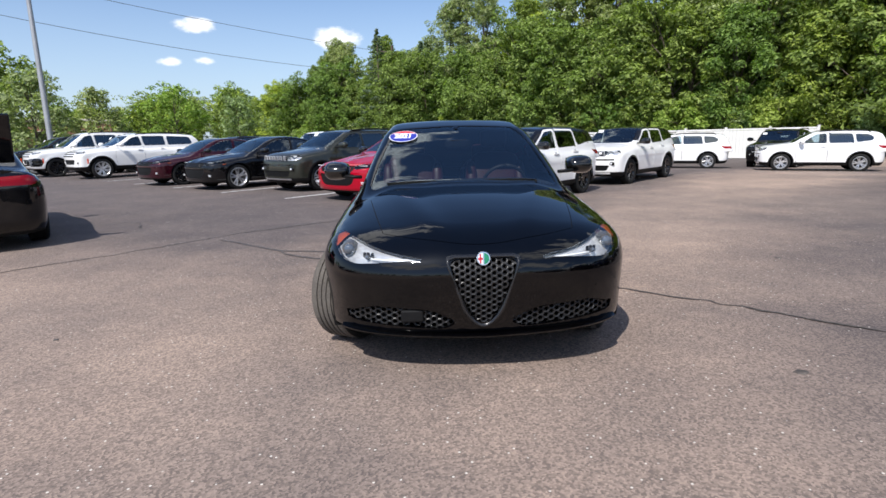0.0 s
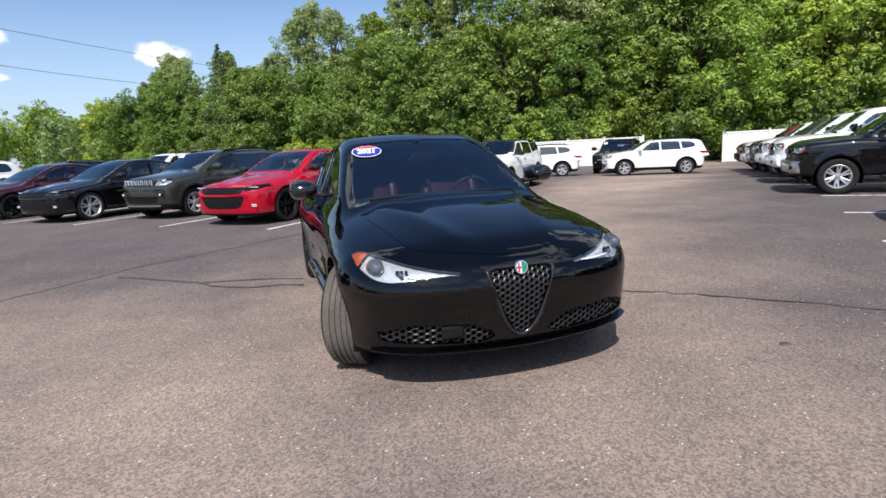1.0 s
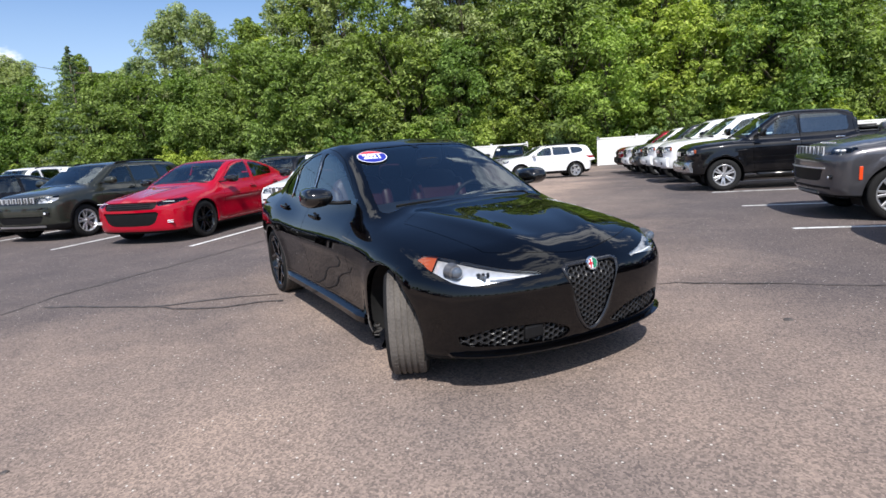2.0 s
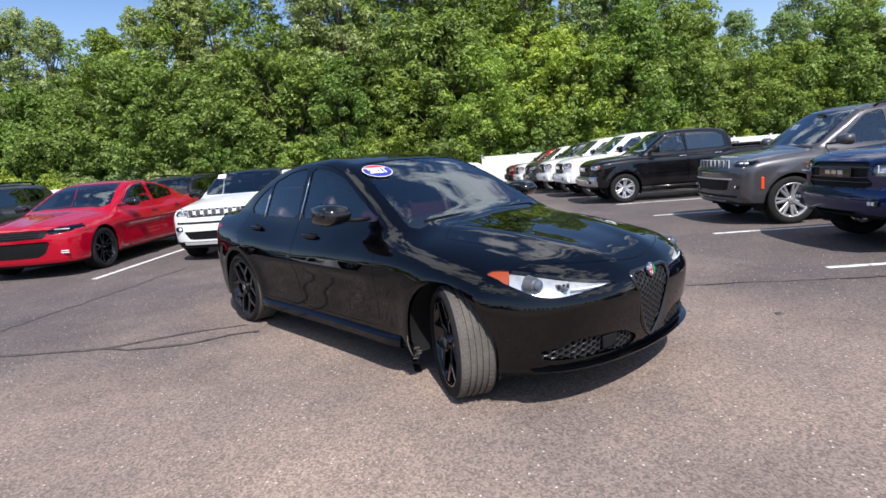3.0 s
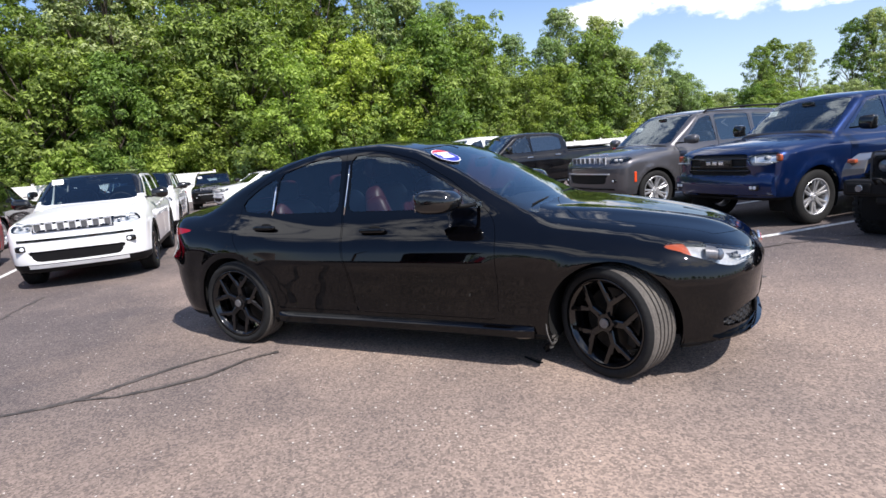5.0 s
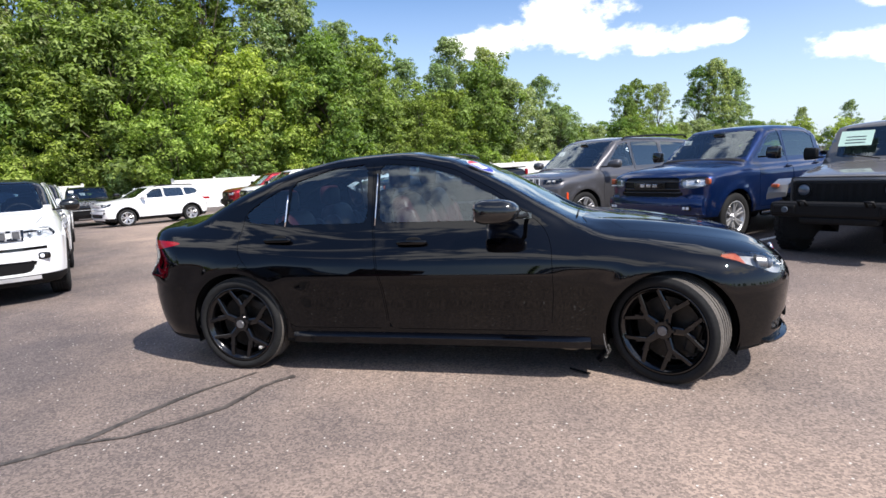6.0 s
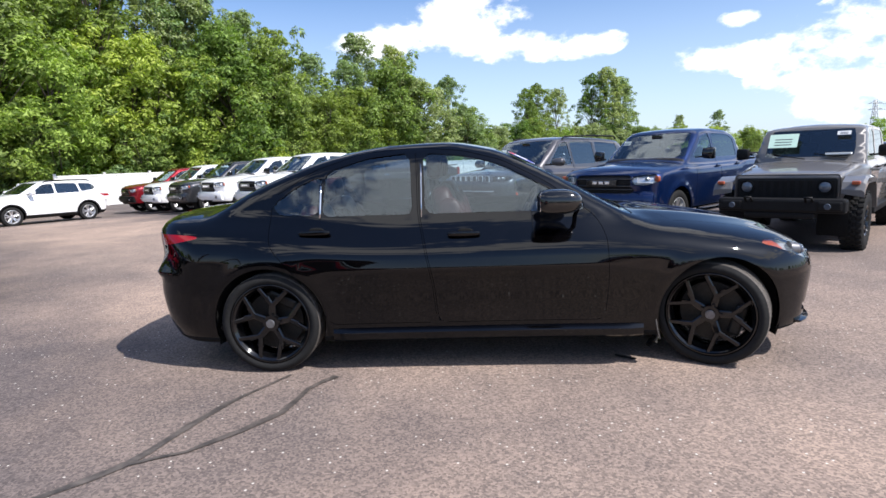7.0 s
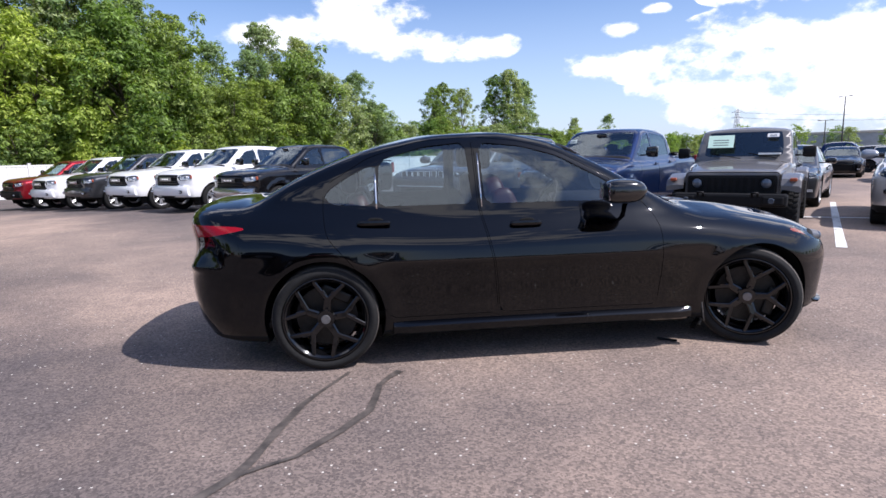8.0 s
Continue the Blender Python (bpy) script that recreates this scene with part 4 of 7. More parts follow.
    P["lamps"] = [([(0.315, 0.672), (0.60, 0.712), (0.90, 0.760), (1.10, 0.782), (1.25, 0.782), (1.22, 0.752), (1.05, 0.696), (0.93, 0.655), (0.80, 0.642), (0.66, 0.652), (0.46, 0.666)], 2.2, "head"),
                  ([(0.30, 0.915), (0.62, 0.928), (1.05, 0.928), (1.20, 0.918), (1.25, 0.902), (1.17, 0.882), (1.02, 0.862), (0.88, 0.852), (0.6, 0.84), (0.32, 0.865)], -2.33, "tail")]
    P["grilles"] = [([(-0.2, 0.675), (0.172, 0.675), (0.186, 0.64), (0.092, 0.38), (0.028, 0.305), (-0.2, 0.305)], "v"),
                    ([(0.14, 0.318), (0.30, 0.392), (0.62, 0.408), (0.80, 0.350), (0.77, 0.306), (0.22, 0.272)], "comb")]
    P["doors"] = [([(0.755, 0.315), (0.775, 0.55), (0.765, 0.86), (0.715, 0.965), (0.42, 1.185), (0.14, 1.335), (-0.12, 1.407), (-0.425, 1.438), (-0.41, 1.0), (-0.325, 0.60), (-0.30, 0.315)], "front_door"),
                  ([(-0.312, 0.315), (-0.337, 0.60), (-0.422, 1.0), (-0.437, 1.438), (-0.80, 1.412), (-1.12, 1.312), (-1.40, 1.14), (-1.405, 0.99), (-1.38, 0.84), (-1.22, 0.66), (-1.09, 0.46), (-1.0, 0.315)], "rear_door")]
    P["hood"] = lambda off: (lambda v, n: np.maximum(np.maximum(np.abs(v[:, 1]) - 0.50 - 0.22 * np.clip((2.14 - v[:, 0]) / 1.2, 0, 1) ** 0.7, np.abs(v[:, 0] - 1.555) - 0.585 + 0.20 * (v[:, 1] / 0.6) ** 2) + off, 0.2 * (0.35 - n[:, 2])))
    P["amber"] = 1.11
    P["mirror"] = (0.46, 1.01, 1.078, 0.135, 0.105, 0.074)
    P["mirror_mat"] = M_GLOSSBLACK
    P["handles"] = [(-0.125, 0.885), (-1.09, 0.915)]
    P["seats"], P["dash"], P["mirror_x"] = (0.12, -0.80), 0.72, 0.36
    return P


def v_frame(P, poly, width, depth):
    """The shield-shaped frame of the grille."""
    n = len(poly)
    mid = poly.mean(0)
    verts, faces = [], []
    for p in poly:
        d = (p - mid) / max(np.linalg.norm(p - mid), 1e-6)
        for w, o in ((0.0, -0.02), (width * 0.3, 0.010), (width * 0.8, 0.010), (width, -0.006)):
            q = p + d * w
            verts.append((surface_x(P, float(q[0]), float(q[1])) + o, q[0], q[1]))
    for i in range(n):
        k = (i + 1) % n
        for j in range(3):
            faces.append((i * 4 + j, k * 4 + j, k * 4 + j + 1, i * 4 + j + 1))
    return verts, faces


def black_sedan():
    P = sedan_shape()
    car = build_vehicle("sedan", P, M_BLACK, "glossy black sports sedan with red leather seats parked in the aisle", "car", M_RED_SEAT)
    # shield grille
    shield = rounded([(-0.18, 0.675), (0.18, 0.675), (0.186, 0.645), (0.088, 0.38), (0.028, 0.308), (-0.028, 0.308), (-0.088, 0.38), (-0.186, 0.645)], 1)
    hv, hf = honeycomb(P, shield, 0.0195, 0.010, 0.03, bar=0.005)
    link_mesh("shield_grille", hv, hf, M_SATIN, car, "black honeycomb shield grille", False)
    fv, ff = v_frame(P, shield, 0.030, 0.02)
    link_mesh("grille_surround", fv, ff, M_DARKCHROME, car, "gloss black shield-shaped grille surround")
    # round badge
    bx = surface_x(P, 0, 0.66) + 0.006
    m = Matrix.Translation((bx, 0, 0.678)) @ Matrix.Rotation(radians(80), 4, "Y")
    badge = part("badge", join_bm(cyl_bm(0.041, 0.038, 0.014, (0, 0, 0), 32, m, 0.002)), M_CHROME, car, "round enamelled badge with chrome rim")
    for s, mat in ((-1, M_STICK_WHITE), (1, grained("badge_green", (0.02, 0.22, 0.12), 0.3, 40, 0.05))):
        bm = bmesh.new()
        pts = [(0.031 * math.cos(a), 0.031 * math.sin(a)) for a in np.linspace(0.12, math.pi - 0.12, 14)]
        vs = [bm.verts.new((px, s * py, 0.0085)) for px, py in pts]
        bm.faces.new(vs if s > 0 else vs[::-1])
        bmesh.ops.transform(bm, matrix=m, verts=bm.verts)
        part("badge_field", bm, mat, badge)
    part("badge_cross", join_bm(box_bm(0.050, 0.009, 0.003, (0, -0.017, 0.0095), 0, m), box_bm(0.012, 0.026, 0.003, (0, -0.017, 0.0095), 0, m)), M_STICK_RED, badge)
    # lamp insides
    for s in (-1, 1):
        lamp_insides(car, P, s, [(surface_x(P, 0.755, 0.708) - 0.010, 0.755, 0.708, 0.050), (surface_x(P, 0.645, 0.678) - 0.018, 0.645, 0.678, 0.018)], None, M_HUB)
        part("lamp_fin", join_bm(*[box_bm(0.012, 0.016, 0.026, (surface_x(P, y, 0.690) - 0.022, s * y, 0.688), 0.004) for y in (0.615, 0.638, 0.661)]), M_STEEL, car)
        glow = [(surface_x(P, float(y), 0.662 + 0.03 * (float(y) - 0.4)) - 0.016, s * float(y), 0.662 + 0.03 * (float(y) - 0.4)) for y in np.linspace(0.40, 0.62, 8)]
        part("daytime_light", tube_bm(glow, 0.006, 6), M_WHITELAMP, car)
    # front lip, sill blades, tow cover, fin, wipers
    lip = []
    for i in range(41):
        y = -0.82 + 1.64 * i / 40
        lip.append((surface_x(P, y * 0.995, 0.30) + 0.008, y, 0.232 + 0.022 * abs(y)))
    bm = bmesh.new()
    rows = [[bm.verts.new((x + dx, y, z + dz)) for dx, dz in ((-0.10, -0.004), (0.012, -0.006), (0.018, 0.004), (-0.06, 0.018))] for x, y, z in lip]
    for p, q in zip(rows, rows[1:]):
        for j in range(4):
            bm.faces.new((p[j], p[(j + 1) % 4], q[(j + 1) % 4], q[j]))
    bm.faces.new(rows[0]), bm.faces.new(rows[-1][::-1])
    bmesh.ops.recalc_face_normals(bm, faces=bm.faces)
    part("front_lip", bm, M_BLACK, car, "low gloss black front lip", 40)
    tx = surface_x(P, -0.42, 0.345)
    part("tow_cover", box_bm(0.02, 0.13, 0.075, (tx - 0.004, -0.40, 0.352), 0.012, None), M_TRIM, car)
    for s in (-1, 1):
        bm = bmesh.new()
        rows = []
        for x in np.linspace(-0.99, 0.99, 23):
            x, end = float(x), min(1.0, (0.99 - abs(float(x))) / 0.10)
            base = surface_y(P, x, 0.31)
            out = 0.012 + 0.026 * end
            rows.append([bm.verts.new((x, s * (base + dy), z)) for dy, z in ((-0.05, 0.205), (out - 0.014, 0.209), (out, 0.222), (out, 0.262), (out - 0.004, 0.268), (0.006, 0.286), (-0.05, 0.300))])
        for p, q in zip(rows, rows[1:]):
            for jj in range(6):
                bm.faces.new((p[jj], p[jj + 1], q[jj + 1], q[jj]))
        bm.faces.new(rows[0]), bm.faces.new(rows[-1][::-1])
        bmesh.ops.recalc_face_normals(bm, faces=bm.faces)
        part("sill_blade", bm, M_BLACK, car, "gloss black sill blade", 25)
    for y0, y1, x1, z1 in ((0.55, -0.05, 0.885, 1.030), (-0.02, -0.58, 0.83, 1.005)):
        pts = [(0.93 - 0.02 * abs(t - 0.5), y0 + (y1 - y0) * t, 0.996 + 0.010 * math.sin(t * 3.1)) for t in np.linspace(0, 1, 9)]
        part("wiper", join_bm(tube_bm(pts, 0.0055, 6), tube_bm([(0.97, y0, 0.980), pts[0]], 0.008, 6)), M_TRIM, car)
    # washer jets and bright window edges on the pillars
    # the front pair models the reflection along the front window's rear edge
    for x, z0, z1 in ((-1.071, 0.995, 1.21), (-0.398, 0.99, 1.33)):
        for s in (-1, 1):
            pts = [(x - 0.012 * (z - 1.1), s * (surface_y(P, x, z) + 0.001), z) for z in np.linspace(z0, z1, 5)]
            part("bright_edge", tube_bm(pts, 0.007 if x < -1 else 0.004, 6), M_CHROME, car)
    # window sticker with the model year
    sx, sy = 0.25, -0.455
    nrm = field_normal(P, (0.40, sy, 1.24))
    place = field_drop(P, (sx, sy, 1.285), nrm)
    sticker = new("window_sticker")
    sticker.parent = car
    zax = Vector(nrm)
    up = (Vector((0, 0, 1)) - zax * zax.z).normalized()
    sticker.matrix_basis = Matrix.Translation(Vector(place) + zax * 0.010) @ Matrix((up.cross(zax), up, zax)).transposed().to_4x4() @ Matrix.Scale(0.9, 4)
    for i, (rx, ry, mat, nm) in enumerate(((0.135, 0.112, M_STICK_WHITE, "sticker_oval"), (0.128, 0.105, M_STICK_BLUE, "sticker_field"))):
        bm = cyl_bm(1, 1, 0.001, (0, 0, 0.0012 * i), 40)
        bmesh.ops.scale(bm, vec=(rx, ry, 1), verts=bm.verts)
        part(nm, bm, mat, sticker)
    bm = bmesh.new()
    vs = [bm.verts.new((0.128 * math.cos(a), 0.105 * math.sin(a), 0.0022)) for a in np.linspace(0.50, math.pi - 0.50, 16)]
    bm.faces.new(vs)
    part("sticker_band", bm, M_STICK_RED, sticker)
    part("sticker_bar", box_bm(0.20, 0.010, 0.001, (0, 0.052, 0.0026)), M_STICK_WHITE, sticker)
    cu = bpy.data.curves.new("model_year", "FONT")
    cu.body, cu.size, cu.align_x, cu.align_y, cu.extrude, cu.offset = "2021", 0.084, "CENTER", "CENTER", 0.0004, 0.0042
    cu.materials.append(M_STICK_WHITE)
    yr = new("model_year", cu)
    yr.parent = sticker
    yr.matrix_basis = pose(0, -0.006, 0.0034) @ Matrix.Diagonal((1.0, 1.30, 1.0, 1.0))
    # torn wheel-arch liner hanging behind the wheels on the damaged side
    pts = [(1.45 + 0.385 * math.cos(a), -0.915 + 0.01 * math.sin(9 * a), 0.33 + 0.385 * math.sin(a)) for a in np.linspace(radians(148), radians(203), 12)]
    part("liner_edge", tube_bm(pts, 0.0045, 5), M_TORN, car, "bare bent edge of the torn liner")
    for x0, z0, z1, wd, mat in ((1.07, 0.15, 0.24, 0.05, M_TORN), (1.04, 0.12, 0.19, 0.05, M_TRIM), (-1.765, 0.28, 0.36, 0.02, M_TORN)):
        bm = bmesh.new()
        rr = random.Random(int(z1 * 100))
        rows = []
        for i in range(9):
            t = i / 8
            w = wd * (0.35 + 0.65 * math.sin(math.pi * min(1, 0.15 + t))) * rr.uniform(0.7, 1.1)
            c = Vector((x0 + 0.03 * t + rr.uniform(-0.01, 0.01), -0.875 + rr.uniform(-0.012, 0.012), z0 + (z1 - z0) * t))
            rows.append([bm.verts.new(c + Vector((-w / 2, 0.02, 0))), bm.verts.new(c + Vector((0, -0.018, 0))), bm.verts.new(c + Vector((w / 2, 0.015, 0)))])
        for p, q in zip(rows, rows[1:]):
            for j in range(2):
                bm.faces.new((p[j], p[j + 1], q[j + 1], q[j]))
        bmesh.ops.solidify(bm, geom=list(bm.faces), thickness=0.004)
        part("torn_liner", bm, mat, car, "torn strip of wheel-arch liner")
    h = math.degrees(math.atan2(-2.816, 0.165))
    car.matrix_basis = pose(-0.055, 5.606, 0, 0, 0, h)
    return car, P


def field_normal(P, p):
    g = []
    for i in range(3):
        d = np.zeros(3)
        d[i] = 0.004
        q = np.array([p])
        g.append(float((P["field"](q + d) - P["field"](q - d))[0]))
    return Vector(g).normalized()


def field_drop(P, p, way):
    """The place on the skin straight along way from p."""
    p, way = np.array(p, float), np.array(way, float)
    ts = np.linspace(-0.4, 0.4, 1600)
    f = P["field"](p + ts[:, None] * way)
    hit = np.argmax(f > 0)
    return tuple(p + ts[hit] * way)


black_sedan()

# ---- lines, cracks and patches on the asphalt ----
rng = random.Random(7)


def line_thing(p, q, width=0.10):
    n = max(2, int((Vector(q) - Vector(p)).length / 0.5))
    pts = [(p[0] + (q[0] - p[0]) * i / n, p[1] + (q[1] - p[1]) * i / n) for i in range(n + 1)]
    ob = part("parking_line", ribbon_bm(pts, width, 0.005, 0.06, rng), M_LINE)
    tagged(ob, "worn white painted parking line on the asphalt", "parking line", "parking lines")


row_a = Vector((-1.72, 11.52, 0))   # end of the painted line beside the red sedan
for i in range(-1, 9):
    p = row_a + (-B) * 3.02 * i
    q = p + A * 5.4
    if i >= 0:
        line_thing((p.x, p.y), (q.x, q.y))
row_b = Vector((7.14, 7.55, 0))
for i in (-2, -1, 0, 1, 2, 3, 4, 5):
    p = row_b + A * 2.62 * i
    q = p + B * 5.4
    line_thing((p.x, p.y), (q.x, q.y))
for p, q in (((2.6, 0.75), (8.6, -3.7)), ((6.05, -0.9), (5.35, -2.35))):
    line_thing(p, q, 0.12)


CRACKS = []


def crack_thing(points, width, name="crack", label="dark sealed crack wandering through the asphalt", jitter=0.03, step=0.12):
    pts = []
    for (ax, ay), (bx, by) in zip(points, points[1:]):
        n = max(2, int(math.hypot(bx - ax, by - ay) / step))
        for i in range(n):
            t = i / n
            pts.append((ax + (bx - ax) * t, ay + (by - ay) * t))
    pts.append(points[-1])
    pts = [(x + rng.uniform(-jitter, jitter), y + rng.uniform(-jitter, jitter)) for x, y in pts]
    CRACKS.append(name)
    ob = part(name, ribbon_bm(pts, width * 0.85, 0.003 + 0.0012 * len(CRACKS), 0.5, rng), M_TAR)
    tagged(ob, label, "crack", "asphalt cracks")


crack_thing([(-6.19, 4.97), (-5.04, 6.3), (-4.38, 7.05), (-3.73, 7.91), (-3.29, 8.58), (-2.07, 9.64), (-0.45, 11.13)], 0.035)
crack_thing([(-3.32, 8.05), (-2.9, 7.72), (-2.47, 7.36), (-2.23, 7.19), (-1.85, 7.1), (-1.42, 6.98), (-1.11, 6.82)], 0.045, jitter=0.014)
crack_thing([(-1.12, 6.52), (-1.33, 6.62), (-1.65, 6.65), (-1.88, 6.78), (-2.1, 6.97), (-2.23, 7.17)], 0.045, jitter=0.014)
crack_thing([(1.02, 5.4), (1.38, 5.11), (1.9, 4.7), (2.39, 4.27), (3.07, 3.58), (3.66, 2.91), (5.13, 1.4)], 0.028)
crack_thing([(-6.87, 10.28), (-5.48, 9.95), (-5.09, 9.24)], 0.02)
for x, y, r in ((1.83, 3.34, 0.035), (3.3, 6.2, 0.03), (-0.9, 1.4, 0.02), (-2.9, 4.1, 0.018)):
    bm = cyl_bm(r, r * 0.8, 0.006, (0, 0, 0.003), 9)
    for v in bm.verts:
        v.co.x *= 1 + 0.3 * math.sin(7 * v.co.y / r)
    ob = part("tar_spot", bm, M_TAR)
    ob.location = (x, y, 0.001)
    tagged(ob, "small dark tar spot on the asphalt", "tar spot", "tar spots")
# a strip of torn black plastic beside the sedan's sill
bm = box_bm(0.13, 0.05, 0.012, (0, 0, 0.008), 0.003)
for v in bm.verts:
    v.co.z += 0.03 * max(0, v.co.x) + 0.01 * math.sin(v.co.y * 90)
ob = part("plastic_scrap", bm, M_TRIM)
ob.matrix_basis = pose(-0.75, 4.64, 0, 0, 0, 60)
tagged(ob, "torn scrap of black plastic lying on the asphalt", "litter")

# ---- fence ----


def fence_run(k0, k1, s=38.4, h=1.80):
    """White vinyl privacy fence: posts with caps, boards and rails."""
    n = max(1, round((k1 - k0) / 2.4))
    w = (k1 - k0) / n
    yaw = math.degrees(math.atan2(B.y, B.x))
    boards = 12
    bw = w / boards
    run = new("fence")
    tagged(run, "white vinyl privacy fence along the edge of the lot", "fence")
    mid = lot(s, k0)
    run.matrix_basis = pose(mid.x, mid.y, ground_z(mid.x, mid.y), 0, 0, yaw)
    post = join_bm(box_bm(0.127, 0.127, h + 0.06, (0, 0, (h + 0.06) / 2), 0.008, None, 1), box_bm(0.15, 0.15, 0.03, (0, 0, h + 0.075), 0.01, None, 1))
    pm = bpy.data.meshes.new("post")
    post.to_mesh(pm)
    post.free()
    pm.materials.append(M_FENCE)
    bd = box_bm(bw - 0.008, 0.03, h - 0.25, (0, 0, h / 2), 0.004, None, 1)
    bmh = bpy.data.meshes.new("board")
    bd.to_mesh(bmh)
    bd.free()
    bmh.materials.append(M_FENCE)
    rails = []
    for rh, rz in ((0.14, 0.09), (0.10, h - 0.06)):
        rl = box_bm(w - 0.13, 0.05, rh, (w / 2, 0, rz), 0.006, None, 1)
        rm = bpy.data.meshes.new("rail")
        rl.to_mesh(rm)
        rl.free()
        rm.materials.append(M_FENCE)
        rails.append(rm)
    for i in range(n + 1):
        ob = new("post", pm)
        ob.parent, ob.location = run, (i * w, 0, 0)
        if i == n:
            break
        for rm in rails:
            ob = new("rail", rm)
            ob.parent, ob.location = run, (i * w, 0, 0)
        for j in range(boards):
            ob = new("board", bmh)
            ob.parent, ob.location = run, (i * w + (j + 0.5) * bw, rng.uniform(-0.003, 0.003), 0)


fence_run(-57, -6.2)
fence_run(-1.6, 56)

# ---- trees ----


def leaf_cloud(centres, radii, count, size, rg, flat=0.85):
    """Points, faces of many bent leaves round some clump centres."""
    n = len(centres) * count
    c = np.repeat(np.array(centres), count, 0)
    r = np.repeat(np.array(radii), count)
    d = rg.normal(size=(n, 3))
    d /= np.linalg.norm(d, axis=1)[:, None]
    d[:, 2] = np.where(rg.uniform(size=n) < 0.62, np.abs(d[:, 2]), d[:, 2])
    rad = r * rg.uniform(0.25, 1.0, n) ** 0.4
    pos = c + d * rad[:, None] * np.array((1, 1, flat))
    nrm = d * 0.95 + np.array((0, 0, 0.4)) + rg.normal(size=(n, 3)) * 0.36
    nrm /= np.linalg.norm(nrm, axis=1)[:, None]
    t = np.cross(nrm, rg.normal(size=(n, 3)))
    t /= np.maximum(np.linalg.norm(t, axis=1), 1e-6)[:, None]
    b = np.cross(nrm, t)
    s = size * rg.uniform(0.6, 1.3, n)[:, None]
    tip, end = pos + t * s, pos - t * s
    w1 = pos + b * s * 0.75 - nrm * s * 0.2
    v = np.stack([end, w1, tip], 1).reshape(-1, 3)
    f = np.arange(n * 3).reshape(n, 3)
    return v, f


def fast_mesh(name, v, f, mat):
    me = bpy.data.meshes.new(name)
    me.vertices.add(len(v))
    me.vertices.foreach_set("co", np.asarray(v, np.float32).ravel())
    me.loops.add(f.size)
    me.loops.foreach_set("vertex_index", f.ravel().astype(np.int32))
    me.polygons.add(len(f))
    me.polygons.foreach_set("loop_start", (np.arange(len(f)) * f.shape[1]).astype(np.int32))
    me.update(calc_edges=True)
    me.materials.append(mat)
    return me


def tree_kind(name, seed, h, spread, bole, clumps, per, size, mat, label, trunk_r=0.14, stems=1, lump=1.2):
    """A broadleaf tree: tapered trunk and limbs, and a crown of leaf clumps with gaps."""
    rg = np.random.RandomState(seed)
    tubes, centres, radii = [], [], []
    for st in range(stems):
        lean = rg.uniform(-0.10, 0.10, 2) * (1 + 1.2 * (stems > 1))
        base = rg.uniform(-0.5, 0.5, 2) * (stems > 1)
        spine = [Vector((base[0] + lean[0] * z + 0.12 * math.sin(z * 1.3 + seed), base[1] + lean[1] * z + 0.12 * math.cos(z * 1.1 + seed), z)) for z in np.linspace(-0.1, h * 0.86, 9)]
        tubes.append(tube_bm(spine, trunk_r / (1 + 0.25 * (stems - 1)), 7, 0.025))
        for i in range(clumps // stems):
            u = rg.uniform(0, 1) ** 0.85
            z = bole + (h - bole) * u
            a = rg.uniform(0, 2 * math.pi)
            prof = math.sin(math.pi * min(0.97, 0.16 + 0.80 * u)) ** 0.7
            rr = spread * prof * rg.uniform(0.35, 1.0) ** 0.7 * (1 + 0.28 * math.sin(2 * a + seed) + 0.15 * math.sin(5 * a))
            k = min(8, int(z / (h * 0.86) * 8))
            hub = spine[k]
            c = Vector((hub.x + rr * math.cos(a), hub.y + rr * math.sin(a), z))
            big = rg.uniform(0.55, 1.0) * lump
            for q in range(3):
                off = rg.normal(size=3) * big * (0.0 if q == 0 else 0.62)
                centres.append(c + Vector(off))
                radii.append(big * (0.9 if q == 0 else 0.62))
            if i % 3 == 0:
                low = spine[max(0, k - 2)]
                tubes.append(tube_bm([low, (low + c) / 2 + Vector((0, 0, 0.25)), c], trunk_r * 0.32, 5, 0.012))
    v, f = leaf_cloud([tuple(c) for c in centres], radii, per, size, rg)
    tree = new(name)
    tagged(tree, label, "tree", "trees behind the fence")
    part("trunk", join_bm(*tubes), M_BARK, tree)
    ob = new("crown", fast_mesh("crown", v, f, mat))
    ob.parent = tree
    return tree


def conifer_kind(seed, h):
    rg = np.random.RandomState(seed)
    centres, radii = [], []
    for i in range(90):
        z = h * (0.12 + 0.88 * i / 90)
        a = i * 2.4
        rr = (h - z) * 0.36 * rg.uniform(0.3, 1)
        centres.append((rr * math.cos(a), rr * math.sin(a), z - rr * 0.2))
        radii.append(0.15 + (h - z) * 0.055)
    v, f = leaf_cloud(centres, radii, 30, 0.16, rg, 0.4)
    tree = new("conifer")
    tagged(tree, "dark green spruce standing above the broadleaf trees", "tree", "trees behind the fence")
    part("trunk", tube_bm([(0, 0, -0.1), (0, 0, h * 0.98)], 0.16, 8, 0.02), M_BARK, tree)
    ob = new("crown", fast_mesh("crown", v, f, M_NEEDLE))
    ob.parent = tree
    return tree


